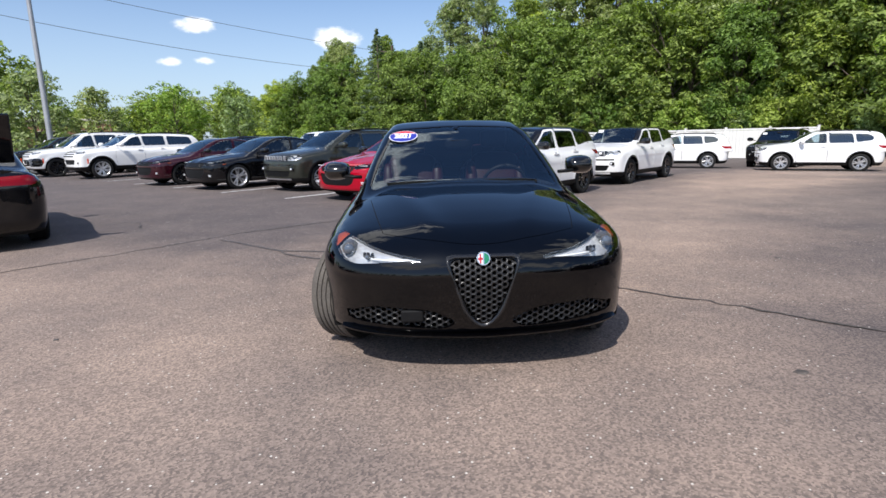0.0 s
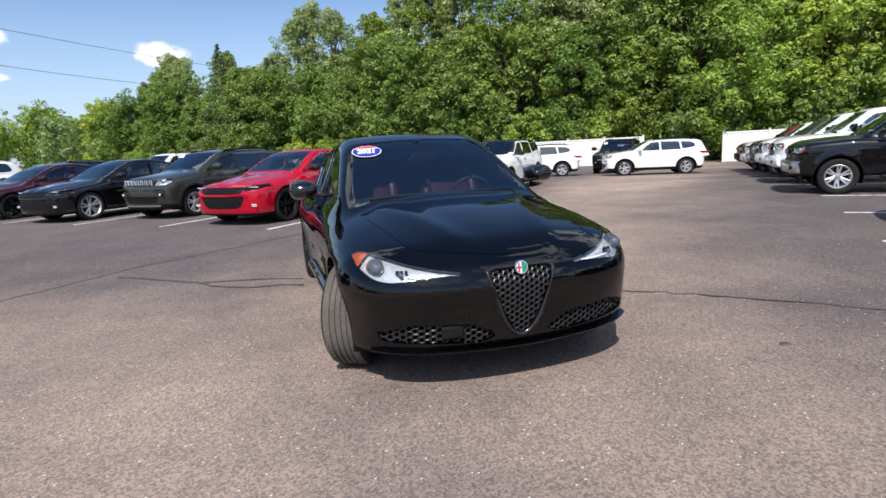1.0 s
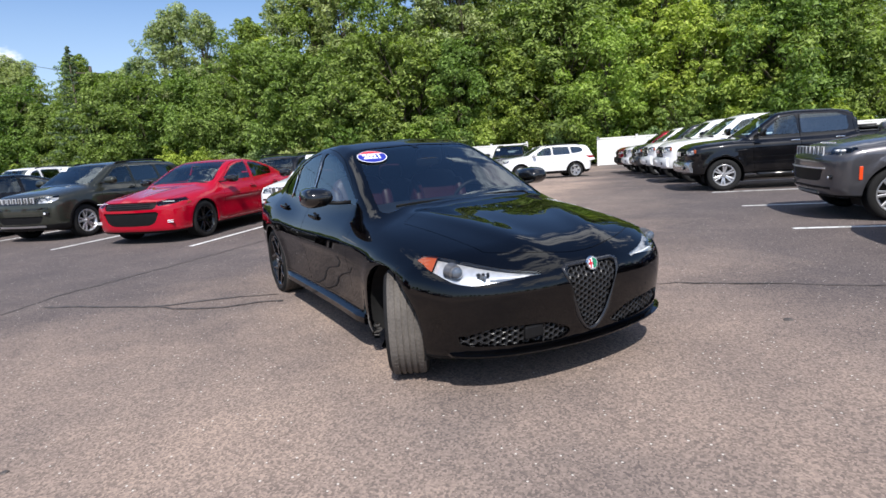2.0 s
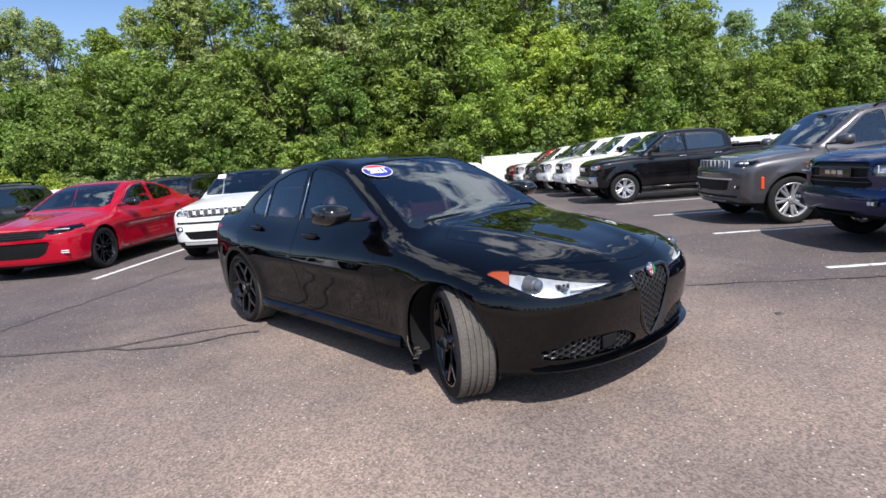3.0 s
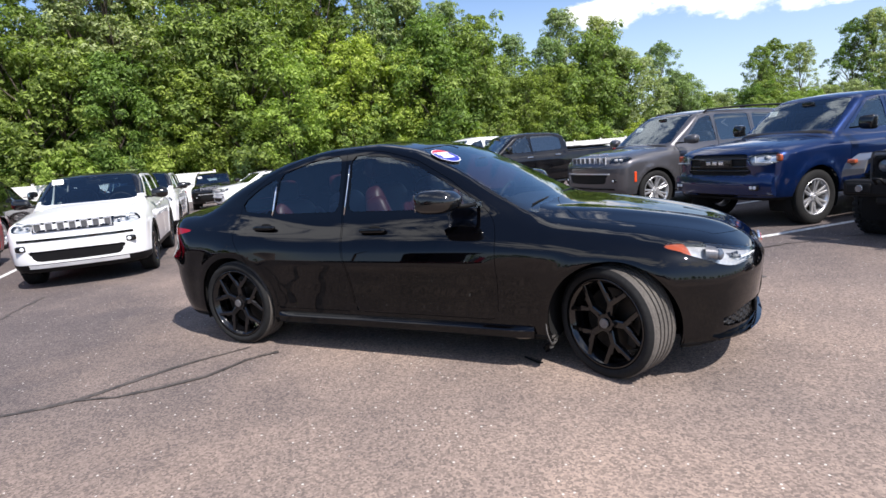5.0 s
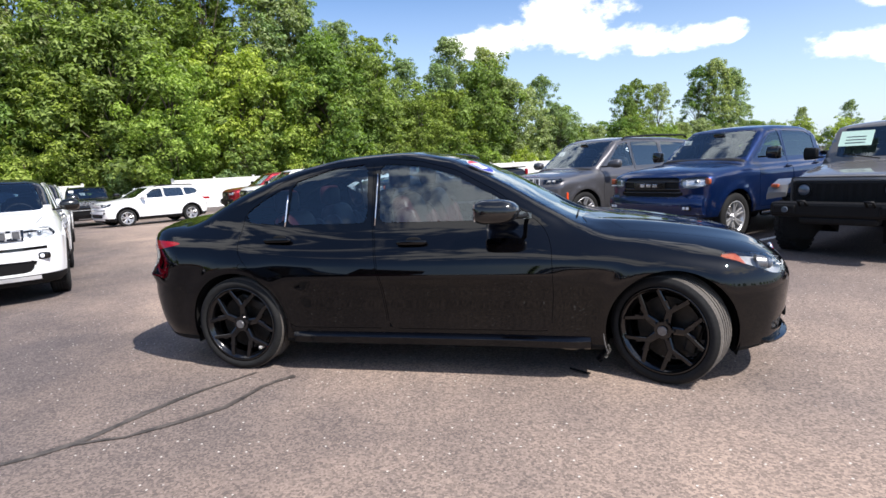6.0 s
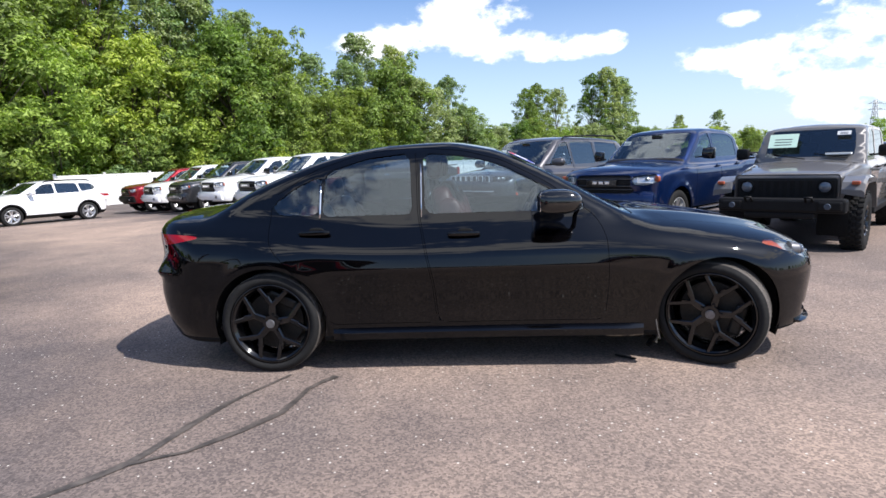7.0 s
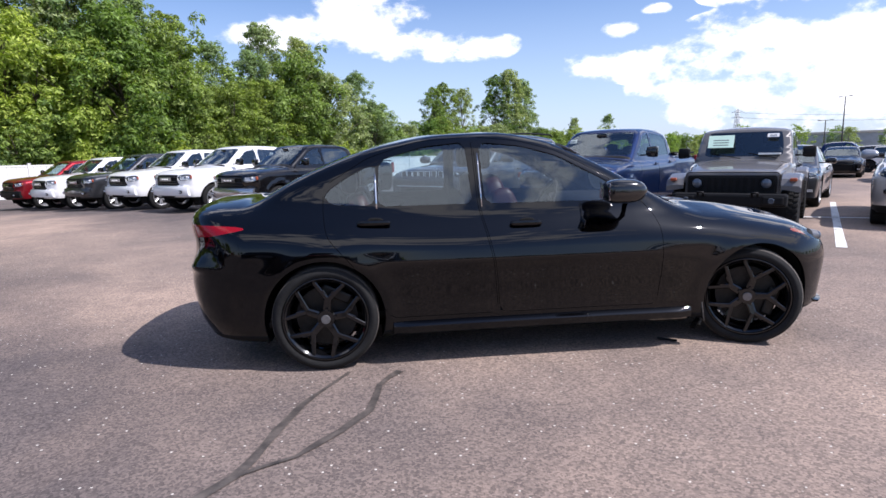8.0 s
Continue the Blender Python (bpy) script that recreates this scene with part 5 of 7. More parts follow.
TALL = [tree_kind("tree", 11 + i, h, sp, bo, 110, 52, 0.165, M_LEAF[mt], "tall slender broadleaf tree with an open grey-green crown", 0.17, 1, 1.0)
        for i, (h, sp, bo, mt) in enumerate(((18.0, 3.1, 3.0, 2), (18.0, 3.4, 3.6, 2), (18.0, 3.2, 3.0, 0)))]
MID = [tree_kind("tree", 31 + i, h, sp, bo * 0.45, 105, 84, 0.145, M_LEAF[mt], "leafy green broadleaf tree with a full rounded crown", 0.15, st, 1.15)
       for i, (h, sp, bo, mt, st) in enumerate(((9.0, 3.4, 1.4, 0, 2), (9.0, 3.3, 1.1, 0, 1), (9.0, 3.2, 1.7, 0, 2), (9.0, 3.5, 0.9, 1, 2), (9.0, 3.3, 1.2, 2, 2)))]
LOW = [tree_kind("bush", 51 + i, h, sp, 0.2, 40, 56, 0.120, M_LEAF[mt], "bright green bushy undergrowth along the fence", 0.06, 3, 0.66)
       for i, (h, sp, mt) in enumerate(((3.2, 1.8, 1), (4.0, 1.9, 0), (2.6, 1.7, 2)))]
FAR = [tree_kind("tree", 71 + i, h, sp, 0.6, 56, 24, 0.28, M_LEAF[mt], "distant broadleaf tree with a rounded crown", 0.2, 1, 1.5)
       for i, (h, sp, mt) in enumerate(((10.0, 3.8, 0), (10.0, 3.6, 0), (10.0, 3.6, 2), (10.0, 4.2, 1)))]
used_once = set()


def plant(kinds, s, k, scale=1.0, which=None, sink=0.0):
    ob = kinds[rng.randrange(len(kinds))] if which is None else kinds[which]
    p = lot(s, k)
    m = pose(p.x, p.y, ground_z(p.x, p.y) - sink, 0, 0, rng.uniform(0, 360))
    if ob.name not in used_once:
        used_once.add(ob.name)
        ob.matrix_basis = m
        ob.scale = (scale,) * 3
        return ob
    new_ob = copy_thing(ob, m)
    new_ob.scale = (scale * rng.uniform(0.93, 1.07), scale * rng.uniform(0.93, 1.07), scale)
    return new_ob


# the tops of the wood along the fence: metres along it, and height
CREST = ((-80, 9.8), (-70, 11), (-62, 13), (-54, 12.6), (-46, 11.8), (-42, 12.5), (-40.5, 15), (-36.5, 15.8), (-33, 13), (-29, 16.6), (-22, 17.6), (-8, 18), (4, 17.6), (9, 16.4), (12, 14.8), (16, 13.8), (18.3, 11.4),
         (20, 10.6), (23, 12.4), (25.5, 13.4), (29, 12), (31, 9.8), (34, 8.6), (36, 9.6), (39, 7.8), (44, 7.2), (58, 7.2), (80, 7.2))


def crest(k):
    return float(np.interp(k, [c[0] for c in CREST], [c[1] for c in CREST]))


k = -74.0
while k < 74:
    plant(LOW, 41.0 + rng.uniform(0, 1.2), k + rng.uniform(-0.6, 0.6), rng.uniform(0.7, 1.15))
    k += 2.7
k = -78.0
while k < 76:
    kk = k + rng.uniform(-0.8, 0.8)
    kind = 3 if -3 < kk < 8 or rng.random() < 0.08 else (4 if kk > 8 and rng.random() < 0.5 else rng.randrange(3))
    plant(MID, 43.4 + rng.uniform(-0.7, 1.2), kk, min(10.2, max(5.2, 0.70 * crest(kk))) / 9.0 * rng.uniform(0.84, 1.12), kind)
    k += 3.7
k = -66.0
while k < 31:
    kk = k + rng.uniform(-0.7, 0.7)
    plant(TALL, 47.2 + rng.uniform(-1.2, 1.8), kk, crest(kk) * rng.uniform(0.9, 1.04) / 17.6)
    k += 2.5
for s0, lo, hi, step in ((51.5, -74, 34, 4.2), (57.0, -86, 84, 5.2)):
    k = lo
    while k < hi:
        plant(FAR, s0 + rng.uniform(-1.5, 1.5), k + rng.uniform(-1, 1), crest(k) * 0.80 * rng.uniform(0.85, 1.05) / 10.0)
        k += step
# single crowns above the lower wood
for k, h in ((36, 10), (48.5, 9.6), (51, 10.4), (54.5, 9.8), (63.5, 12.4), (66.5, 13.2), (70, 12.2), (73.5, 11.6), (91, 7.6), (108, 9.0)):
    plant(TALL, 47.0, k, h / 17.6)
for k0, k1, st in ((-190, -76, 3.4), (76, 190, 4.2)):
    k = k0
    while k < k1:
        plant(FAR, 44 + rng.uniform(-3, 8), k + rng.uniform(-2, 2), (0.95 if k < 0 else 0.56) * rng.uniform(0.78, 1.08))
        k += st
# trees round the rest of the horizon, beyond the lot
for i in range(46):
    a = radians(120 + 5.6 * i + rng.uniform(-2, 2))
    d = rng.uniform(95, 140)
    x, y = d * math.sin(a), d * math.cos(a)
    plant(FAR, A.x * x + A.y * y, B.x * x + B.y * y, rng.uniform(0.7, 1.05) * (0.5 if i < 4 else 1.0))
for i in range(26):
    a = radians(90 + 1.9 * i + rng.uniform(-0.8, 0.8))
    d = rng.uniform(125, 170)
    x, y = d * math.sin(a), d * math.cos(a)
    plant(FAR, A.x * x + A.y * y, B.x * x + B.y * y, rng.uniform(0.34, 0.62))
for x, y, sc in ((-29, 40, 0.62), (-33, 43, 0.8), (-25.5, 42, 0.5), (-38, 47, 0.7), (-22, 46, 0.55), (-18, 49, 0.5)):
    plant(FAR, A.x * x + A.y * y, B.x * x + B.y * y, sc)
for x, y, h in ((-7.5, 61, 12.5), (-3.0, 60, 11.0)):
    t = conifer_kind(int(h * 10), h)
    t.matrix_basis = pose(x, y, -0.3)

# ---- poles, wires, far buildings ----


def lamp_post(x, y, h, mat, heads, yaw=0):
    p = new("street_lamp")
    tagged(p, "tall %s lot lamp post on a concrete base" % ("grey steel" if mat is M_GALV else "dark bronze"), "lamp post", "lamp posts")
    part("pole", cyl_bm(0.15, 0.09, h, (0, 0, h / 2), 16), mat, p)
    part("base", cyl_bm(0.32, 0.30, 0.8, (0, 0, 0.38), 20, None, 0.02), M_CREAM, p)
    for i in range(heads):
        s = 1 if i else -1
        arm = part("arm", tube_bm([(0, 0, h - 0.1), (s * 0.9, 0, h)], 0.035, 8), mat, p)
        part("lamp_head", box_bm(0.7, 0.32, 0.14, (s * 1.15, 0, h), 0.03), mat, arm)
    p.matrix_basis = pose(x, y, 0, 0, 0, yaw)


lamp_post(-21.6, 31.0, 13.5, M_GALV, 2, 30)
lamp_post(105, -78.8, 11.0, M_BRONZE, 2, 10)
lamp_post(115.8, -83.2, 7.0, M_BRONZE, 2, 30)


def lattice_tower(x, y, h, yaw):
    """A far steel tower: four tapered legs with crossed braces and two arms."""
    t = new("transmission_tower")
    tagged(t, "far grey steel lattice transmission tower", "tower")
    legs = [(sx, sy) for sx in (-1, 1) for sy in (-1, 1)]
    for sx, sy in legs:
        part("leg", tube_bm([(sx * 1.3, sy * 1.3, 0), (sx * 0.35, sy * 0.35, h)], 0.11, 6), M_GALV, t)
    n = 9
    for i in range(n):
        z0, z1 = h * i / n, h * (i + 1) / n
        w0, w1 = 1.3 - 0.95 * i / n, 1.3 - 0.95 * (i + 1) / n
        bars = []
        for sy in (-1, 1):
            bars += [tube_bm([(-w0, sy * w0, z0), (w1, sy * w1, z1)], 0.05, 5), tube_bm([(w0, sy * w0, z0), (-w1, sy * w1, z1)], 0.05, 5),
                     tube_bm([(sy * w0, -w0, z0), (sy * w1, w1, z1)], 0.05, 5)]
        part("brace", join_bm(*bars), M_GALV, t)
    for z in (h * 0.80, h * 0.93):
        part("crossarm", join_bm(tube_bm([(-2.4, 0, z), (2.4, 0, z)], 0.08, 6), tube_bm([(-2.4, 0, z), (0, 0, z + 0.7), (2.4, 0, z)], 0.05, 5)), M_GALV, t)
    t.matrix_basis = pose(x, y, 0, 0, 0, yaw)


lattice_tower(220, -124, 17.0, 30)


def wire_thing(p, q, sag, r=0.017):
    p, q = Vector(p), Vector(q)
    pts = [p.lerp(q, t) - Vector((0, 0, sag * 4 * t * (1 - t))) for t in np.linspace(0, 1, 25)]
    ob = part("power_line", tube_bm(pts, r, 6), M_BRONZE)
    tagged(ob, "sagging black overhead power line", "power line", "power lines")


def utility_pole(x, y, h):
    p = new("utility_pole")
    tagged(p, "weathered wooden utility pole with a crossarm", "utility pole", "utility poles")
    part("pole", cyl_bm(0.16, 0.11, h, (0, 0, h / 2), 14), M_BARK, p)
    part("crossarm", box_bm(2.4, 0.12, 0.12, (0, 0, h - 0.6), 0.01), M_BARK, p)
    p.matrix_basis = pose(x, y, 0, 0, 0, 20)


def far_building(x, y, lx, ly, h, yaw, mat, roof):
    b = new("building")
    tagged(b, "low long commercial building far beyond the lot", "building")
    part("wall", box_bm(lx, ly, h, (0, 0, h / 2), 0.02), mat, b)
    part("roof", box_bm(lx + 0.6, ly + 0.6, 0.5, (0, 0, h + 0.25), 0.05), roof, b)
    n = int(lx / 5)
    for i in range(n):
        w = part("window", box_bm(3.0, 0.12, h * 0.45, (-lx / 2 + (i + 0.5) * lx / n, -ly / 2 - 0.03, h * 0.5), 0.02), M_GLOSSBLACK, b)
        part("window_frame", join_bm(box_bm(3.2, 0.16, 0.1, (-lx / 2 + (i + 0.5) * lx / n, -ly / 2 - 0.04, h * 0.73), 0.01),
                                     box_bm(0.1, 0.17, h * 0.45, (-lx / 2 + (i + 0.5) * lx / n, -ly / 2 - 0.04, h * 0.5), 0.01)), M_CREAM, w)
    b.matrix_basis = pose(x, y, 0, 0, 0, yaw)


utility_pole(-40, 30, 15)
utility_pole(-6, 61, 10.5)
wire_thing((-41, 30, 14.45), (-7, 61, 9.95), 0.6)
wire_thing((-40, 30, 12.2), (-6, 61, 7.7), 1.1)
wire_thing((220, -124, 15.6), (190, -230, 15.6), 2.5, 0.05)
wire_thing((220, -124, 13.6), (190, -230, 13.6), 2.5, 0.05)
far_building(-74, 92, 34, 14, 5.0, 30, M_BRICK, M_CREAM)
far_building(140, -112, 60, 16, 4.2, -48, M_GALV, M_CREAM)

# ---- parked vehicles ----


def shield_rule(z0, z1, w0, w1, front=1, nmin=0.25):
    """The opening of a windshield or rear window between two heights."""
    poly = rounded([(-0.3, z0), (w0, z0), (w1, z1), (-0.3, z1)], 2)
    return lambda v, n: np.maximum(inside(poly, np.abs(v[:, 1]), v[:, 2]), 0.2 * (nmin - front * n[:, 0]))


def low_cladding(P, z, arch=0.07):
    def rule(v, n):
        d = np.minimum(np.hypot(v[:, 0] - P["wb"] / 2, v[:, 2] - P["r"]), np.hypot(v[:, 0] + P["wb"] / 2, v[:, 2] - P["r"])) - P["arch"] - arch
        return np.minimum(v[:, 2] - z, np.maximum(d, 0.5 * (P["w"] / 2 - 0.25 - np.abs(v[:, 1]))))
    return rule


def hood_rule(x_front, x_back, half):
    return lambda off: (lambda v, n: np.maximum(np.maximum(np.abs(v[:, 1]) - half - 0.12 * np.clip((x_front - v[:, 0]) / 1.2, 0, 1),
                                                           np.abs(v[:, 0] - (x_front + x_back) / 2) - (x_front - x_back) / 2 + 0.10 * (v[:, 1] / 0.6) ** 2) + off, 0.2 * (0.4 - n[:, 2])))


def compact_suv():
    P = dict(w=1.80, wb=2.636, h=1.59, r=0.35, arch=0.405, sill=0.24, belt=1.09, x0=-1.7, x1=1.6, z0=0.72, tyre_w=0.22, rim_r=0.235, wheel="twin5", rim_mat=M_DARKALLOY,
             bow=0.10, bow2=0.16, rbow=0.08, rbow2=0.14, lean=0.26, cabk=0.12, joink=0.06, soft=0.10, crown=0.05, cornerk=0.14, flare=0.02)
    P["deck"] = curve((-2.4, 1.08), (-1.0, 1.08), (0.6, 1.12), (1.0, 1.12), (1.5, 1.07), (1.9, 1.01), (2.1, 0.95), (2.4, 0.86))
    P["roof"] = curve((-4, -2.0), (-2.42, 0.7), (-2.16, 1.16), (-1.98, 1.46), (-1.80, 1.54), (-1.0, 1.588), (-0.2, 1.59), (0.2, 1.55), (0.55, 1.39), (1.0, 1.13), (1.5, 0.75), (3.0, -1.0))
    P["plan"] = curve((-2.3, 0.95), (-1.4, 1.0), (1.4, 1.0), (2.3, 0.95))
    P["sect"] = curve((0.2, 0.93), (0.4, 0.985), (0.75, 1.0), (0.95, 0.98), (1.12, 0.93))
    P["nose"] = curve((0.2, 2.06), (0.40, 2.17), (0.62, 2.19), (0.85, 2.17), (0.98, 2.08), (1.1, 1.9))
    P["tail"] = curve((0.2, -2.05), (0.45, -2.19), (0.75, -2.19), (1.0, -2.14), (1.2, -2.06))
    P["cab"] = curve((-2.2, 0.74), (-1.5, 0.79), (0.3, 0.80), (1.0, 0.77))
    P["windows"] = [([(0.68, 1.10), (0.18, 1.45), (-0.17, 1.485), (-0.20, 1.10)], M_GLASS, "front_window"),
                    ([(-0.27, 1.10), (-0.25, 1.485), (-1.02, 1.47), (-1.10, 1.12)], M_PRIVACY, "rear_side_window"),
                    ([(-1.17, 1.13), (-1.10, 1.465), (-1.55, 1.435), (-1.74, 1.30), (-1.66, 1.20)], M_PRIVACY, "quarter_window")]
    P["shield"] = shield_rule(1.13, 1.515, 0.70, 0.56)
    P["backlight"] = shield_rule(1.18, 1.46, 0.62, 0.52, -1)
    P["lamps"] = [([(0.49, 0.925), (0.78, 0.945), (1.06, 0.965), (1.05, 0.86), (0.80, 0.815), (0.50, 0.815)], 2.15, "head"),
                  ([(0.40, 0.98), (1.06, 1.02), (1.0, 0.90), (0.42, 0.90)], -2.15, "tail")]
    P["dark_lamps"] = True
    P["grilles"] = [([(-0.3, 0.56), (0.60, 0.55), (0.54, 0.40), (-0.3, 0.39)], "plain")]
    P["doors"] = [([(0.80, 0.36), (0.84, 0.75), (0.80, 1.08), (0.16, 1.505), (-0.22, 1.525), (-0.23, 0.36)], "front_door"),
                  ([(-0.24, 0.36), (-0.23, 1.525), (-1.05, 1.51), (-1.16, 1.12), (-1.12, 0.86), (-0.92, 0.62), (-0.82, 0.36)], "rear_door")]
    P["cladding"] = low_cladding(P, 0.37, 0.05)
    P["hood"] = hood_rule(2.05, 0.98, 0.60)
    P["mirror"] = (0.66, 0.99, 1.17, 0.08, 0.13, 0.085)
    P["handles"] = [(-0.08, 0.97), (-0.98, 1.00)]
    P["seats"], P["dash"], P["mirror_x"] = (0.1, -0.8), 0.75, 0.4
    return P


M_SLOT = grained("slot_mesh", (0.09, 0.09, 0.095), 0.5, 90, 0.6, 0.5)


def slot_grille(car, P, z, span, count, w, h, ring):
    """A row of upright slots with bright rings."""
    for i in range(count):
        y = -span / 2 + span * i / (count - 1)
        x = surface_x(P, y, z) + 0.012
        m = Matrix.Translation((x, y, z)) @ Matrix.Rotation(-math.atan2(y * 0.22, 1.0), 4, "Z")
        s = part("grille_slot", box_bm(0.02, w, h, (0.003, 0, 0), 0.006, m, 1), M_SLOT, car)
        if ring:
            part("slot_ring", join_bm(box_bm(0.02, w + 0.026, 0.012, (0.010, 0, h / 2 + 0.006), 0.003, m, 1), box_bm(0.02, w + 0.026, 0.012, (0.010, 0, -h / 2 - 0.006), 0.003, m, 1),
                                      box_bm(0.02, 0.012, h, (0.010, w / 2 + 0.006, 0), 0.003, m, 1), box_bm(0.02, 0.012, h, (0.010, -w / 2 - 0.006, 0), 0.003, m, 1)), M_BRIGHT, s)


def fog_lamps(car, P, y, z, r=0.045, mat=None):
    for s in (-1, 1):
        x = surface_x(P, y, z)
        m = Matrix.Translation((x - 0.005, s * y, z)) @ Matrix.Rotation(radians(90), 4, "Y")
        f = part("fog_lamp", blob(r * 1.1, r * 2.2, 0.02, 0.5, 0.5, (0, 0, 0), m, 20, 8), M_GLOSSBLACK, car)
        part("fog_bulb", cyl_bm(r * 0.7, r * 0.6, 0.02, (0, 0, 0.018), 18, m, 0.004), M_WHITELAMP, f)


def roof_rails(car, P, x0, x1, y, z, mat):
    for s in (-1, 1):
        pts = [(x0, s * y, z - 0.05), (x0 + 0.10, s * y, z + 0.015), ((x0 + x1) / 2, s * y, z + 0.03), (x1 - 0.10, s * y, z), (x1, s * y, z - 0.06)]
        part("roof_rail", tube_bm(pts, 0.020, 8), mat, car)


def price_sheet(car, x, y, z, tilt, w=0.30, h=0.22, mat=None):
    m = pose(x, y, z, 0, tilt, 0)
    p = part("price_sheet", box_bm(0.004, w, h, (0, 0, 0), 0, m), mat or M_PAPER, car)
    part("sheet_print", join_bm(*[box_bm(0.002, w * 0.6, h * 0.05, (0.0032, 0, h * o), 0, m) for o in (-0.3, -0.1, 0.1)]), M_INK, p)


def make_compact_suv(paint, label, roof_mat=None, rings=True, old=False, rim=None):
    P = compact_suv()
    P["dark_lamps"], P["mirror_mat"] = not old and roof_mat is None, None
    P["mirror_mat"] = M_GLOSSBLACK if roof_mat else paint
    if rim:
        P["rim_mat"] = rim
    car = build_vehicle("suv", P, paint, label, "car", None, roof_mat)
    nose_strip(car, P, "grille_band", 0.875, -0.50, 0.50, 0.125, M_GLOSSBLACK, 0.016)
    slot_grille(car, P, 0.875, 0.86, 7, 0.072, 0.095, rings)
    fog_lamps(car, P, 0.66, 0.60, 0.04)
    if old:
        nose_strip(car, P, "skid_strip", 0.335, -0.6, 0.6, 0.04, M_SILVER, 0.012)
    nose_strip(car, P, "front_band", 0.705, -0.72, 0.72, 0.035, M_GLOSSBLACK)
    if not old:
        nose_strip(car, P, "lower_blade", 0.335, -0.62, 0.62, 0.05, paint, 0.02)
    if not roof_mat:
        roof_rails(car, P, -1.6, 0.1, 0.60, 1.565, M_TRIM)
    for s in (-1, 1):
        lamp_insides(car, P, s, [(surface_x(P, 0.66, 0.89) - 0.03, 0.66, 0.89, 0.035), (surface_x(P, 0.56, 0.87) - 0.03, 0.56, 0.87, 0.03)], None)
        part("daytime_light", box_bm(0.01, 0.22, 0.014, (surface_x(P, 0.66, 0.93) - 0.012, s * 0.65, 0.925), 0.003), M_WHITELAMP, car)
    price_sheet(car, 0.42, -0.50, 1.47, -38, 0.16, 0.10)
    return car


def big_sedan():
    P = dict(w=1.89, wb=3.05, h=1.47, r=0.35, arch=0.395, sill=0.20, belt=1.01, x0=-1.95, x1=1.85, z0=0.64, tyre_w=0.24, rim_r=0.255, wheel="twin5", rim_mat=M_DARKALLOY,
             bow=0.13, bow2=0.16, rbow=0.10, rbow2=0.16, lean=0.42, cabk=0.10, joink=0.06, soft=0.10, crown=0.05, cornerk=0.15, bulge=0.015)
    P["deck"] = curve((-2.7, 0.98), (-2.4, 1.07), (-2.0, 1.08), (-1.2, 1.06), (-0.4, 0.99), (0.9, 1.0), (1.3, 0.975), (1.8, 0.915), (2.2, 0.845), (2.5, 0.75))
    P["roof"] = curve((-4, -1.4), (-2.4, 0.7), (-2.05, 0.97), (-1.7, 1.15), (-1.3, 1.31), (-0.9, 1.41), (-0.4, 1.468), (-0.05, 1.46), (0.35, 1.36), (0.75, 1.17), (1.1, 1.0), (1.5, 0.74), (3, -0.6))
    P["plan"] = curve((-2.6, 0.94), (-1.5, 1.0), (-0.4, 0.985), (1.5, 1.0), (2.5, 0.96))
    P["sect"] = curve((0.15, 0.93), (0.35, 0.975), (0.65, 1.0), (0.84, 0.985), (1.0, 0.92), (1.1, 0.86))
    P["scoop"] = (0.2, 0.55, 1.0, 0.13, 0.022)
    P["nose"] = curve((0.15, 2.33), (0.3, 2.43), (0.55, 2.45), (0.70, 2.45), (0.80, 2.38), (0.92, 2.2))
    P["tail"] = curve((0.15, -2.4), (0.4, -2.55), (0.8, -2.56), (1.0, -2.52), (1.1, -2.45))
    P["cab"] = curve((-2.2, 0.72), (-1.4, 0.80), (0.3, 0.83), (1.1, 0.79))
    P["windows"] = [([(0.72, 1.03), (0.22, 1.31), (-0.10, 1.375), (-0.35, 1.385), (-0.32, 1.03)], M_GLASS, "front_window"),
                    ([(-0.41, 1.035), (-0.43, 1.385), (-0.80, 1.345), (-1.25, 1.20), (-1.22, 1.08)], M_PRIVACY, "rear_side_window")]
    P["shield"] = shield_rule(1.03, 1.42, 0.74, 0.54)
    P["backlight"] = shield_rule(1.13, 1.40, 0.60, 0.46, -1, 0.15)
    P["lamps"] = [([(0.60, 0.772), (0.85, 0.80), (1.20, 0.815), (1.32, 0.79), (1.05, 0.725), (0.62, 0.69)], 2.42, "head"),
                  ([(-0.2, 0.96), (0.95, 0.98), (1.0, 0.90), (0.9, 0.85), (-0.2, 0.86)], -2.52, "tail")]
    P["dark_lamps"] = True
    P["grilles"] = [([(-0.3, 0.78), (0.56, 0.775), (0.58, 0.73), (0.54, 0.645), (-0.3, 0.635)], "plain"), ([(-0.3, 0.595), (0.62, 0.600), (0.52, 0.40), (0.40, 0.35), (-0.3, 0.34)], "plain")]
    P["doors"] = [([(0.84, 0.30), (0.87, 0.7), (0.82, 1.0), (0.22, 1.345), (-0.10, 1.41), (-0.38, 1.42), (-0.36, 0.9), (-0.33, 0.30)], "front_door"),
                  ([(-0.34, 0.30), (-0.37, 0.9), (-0.39, 1.42), (-0.85, 1.375), (-1.34, 1.18), (-1.36, 1.05), (-1.24, 0.80), (-1.08, 0.55), (-1.02, 0.30)], "rear_door")]
    P["hood"] = hood_rule(2.3, 1.1, 0.66)
    P["mirror"] = (0.72, 1.04, 1.06, 0.085, 0.12, 0.075)
    P["handles"] = [(-0.18, 0.86), (-1.12, 0.89)]
    P["seats"], P["dash"], P["mirror_x"] = (0.15, -0.85), 0.8, 0.4
    return P


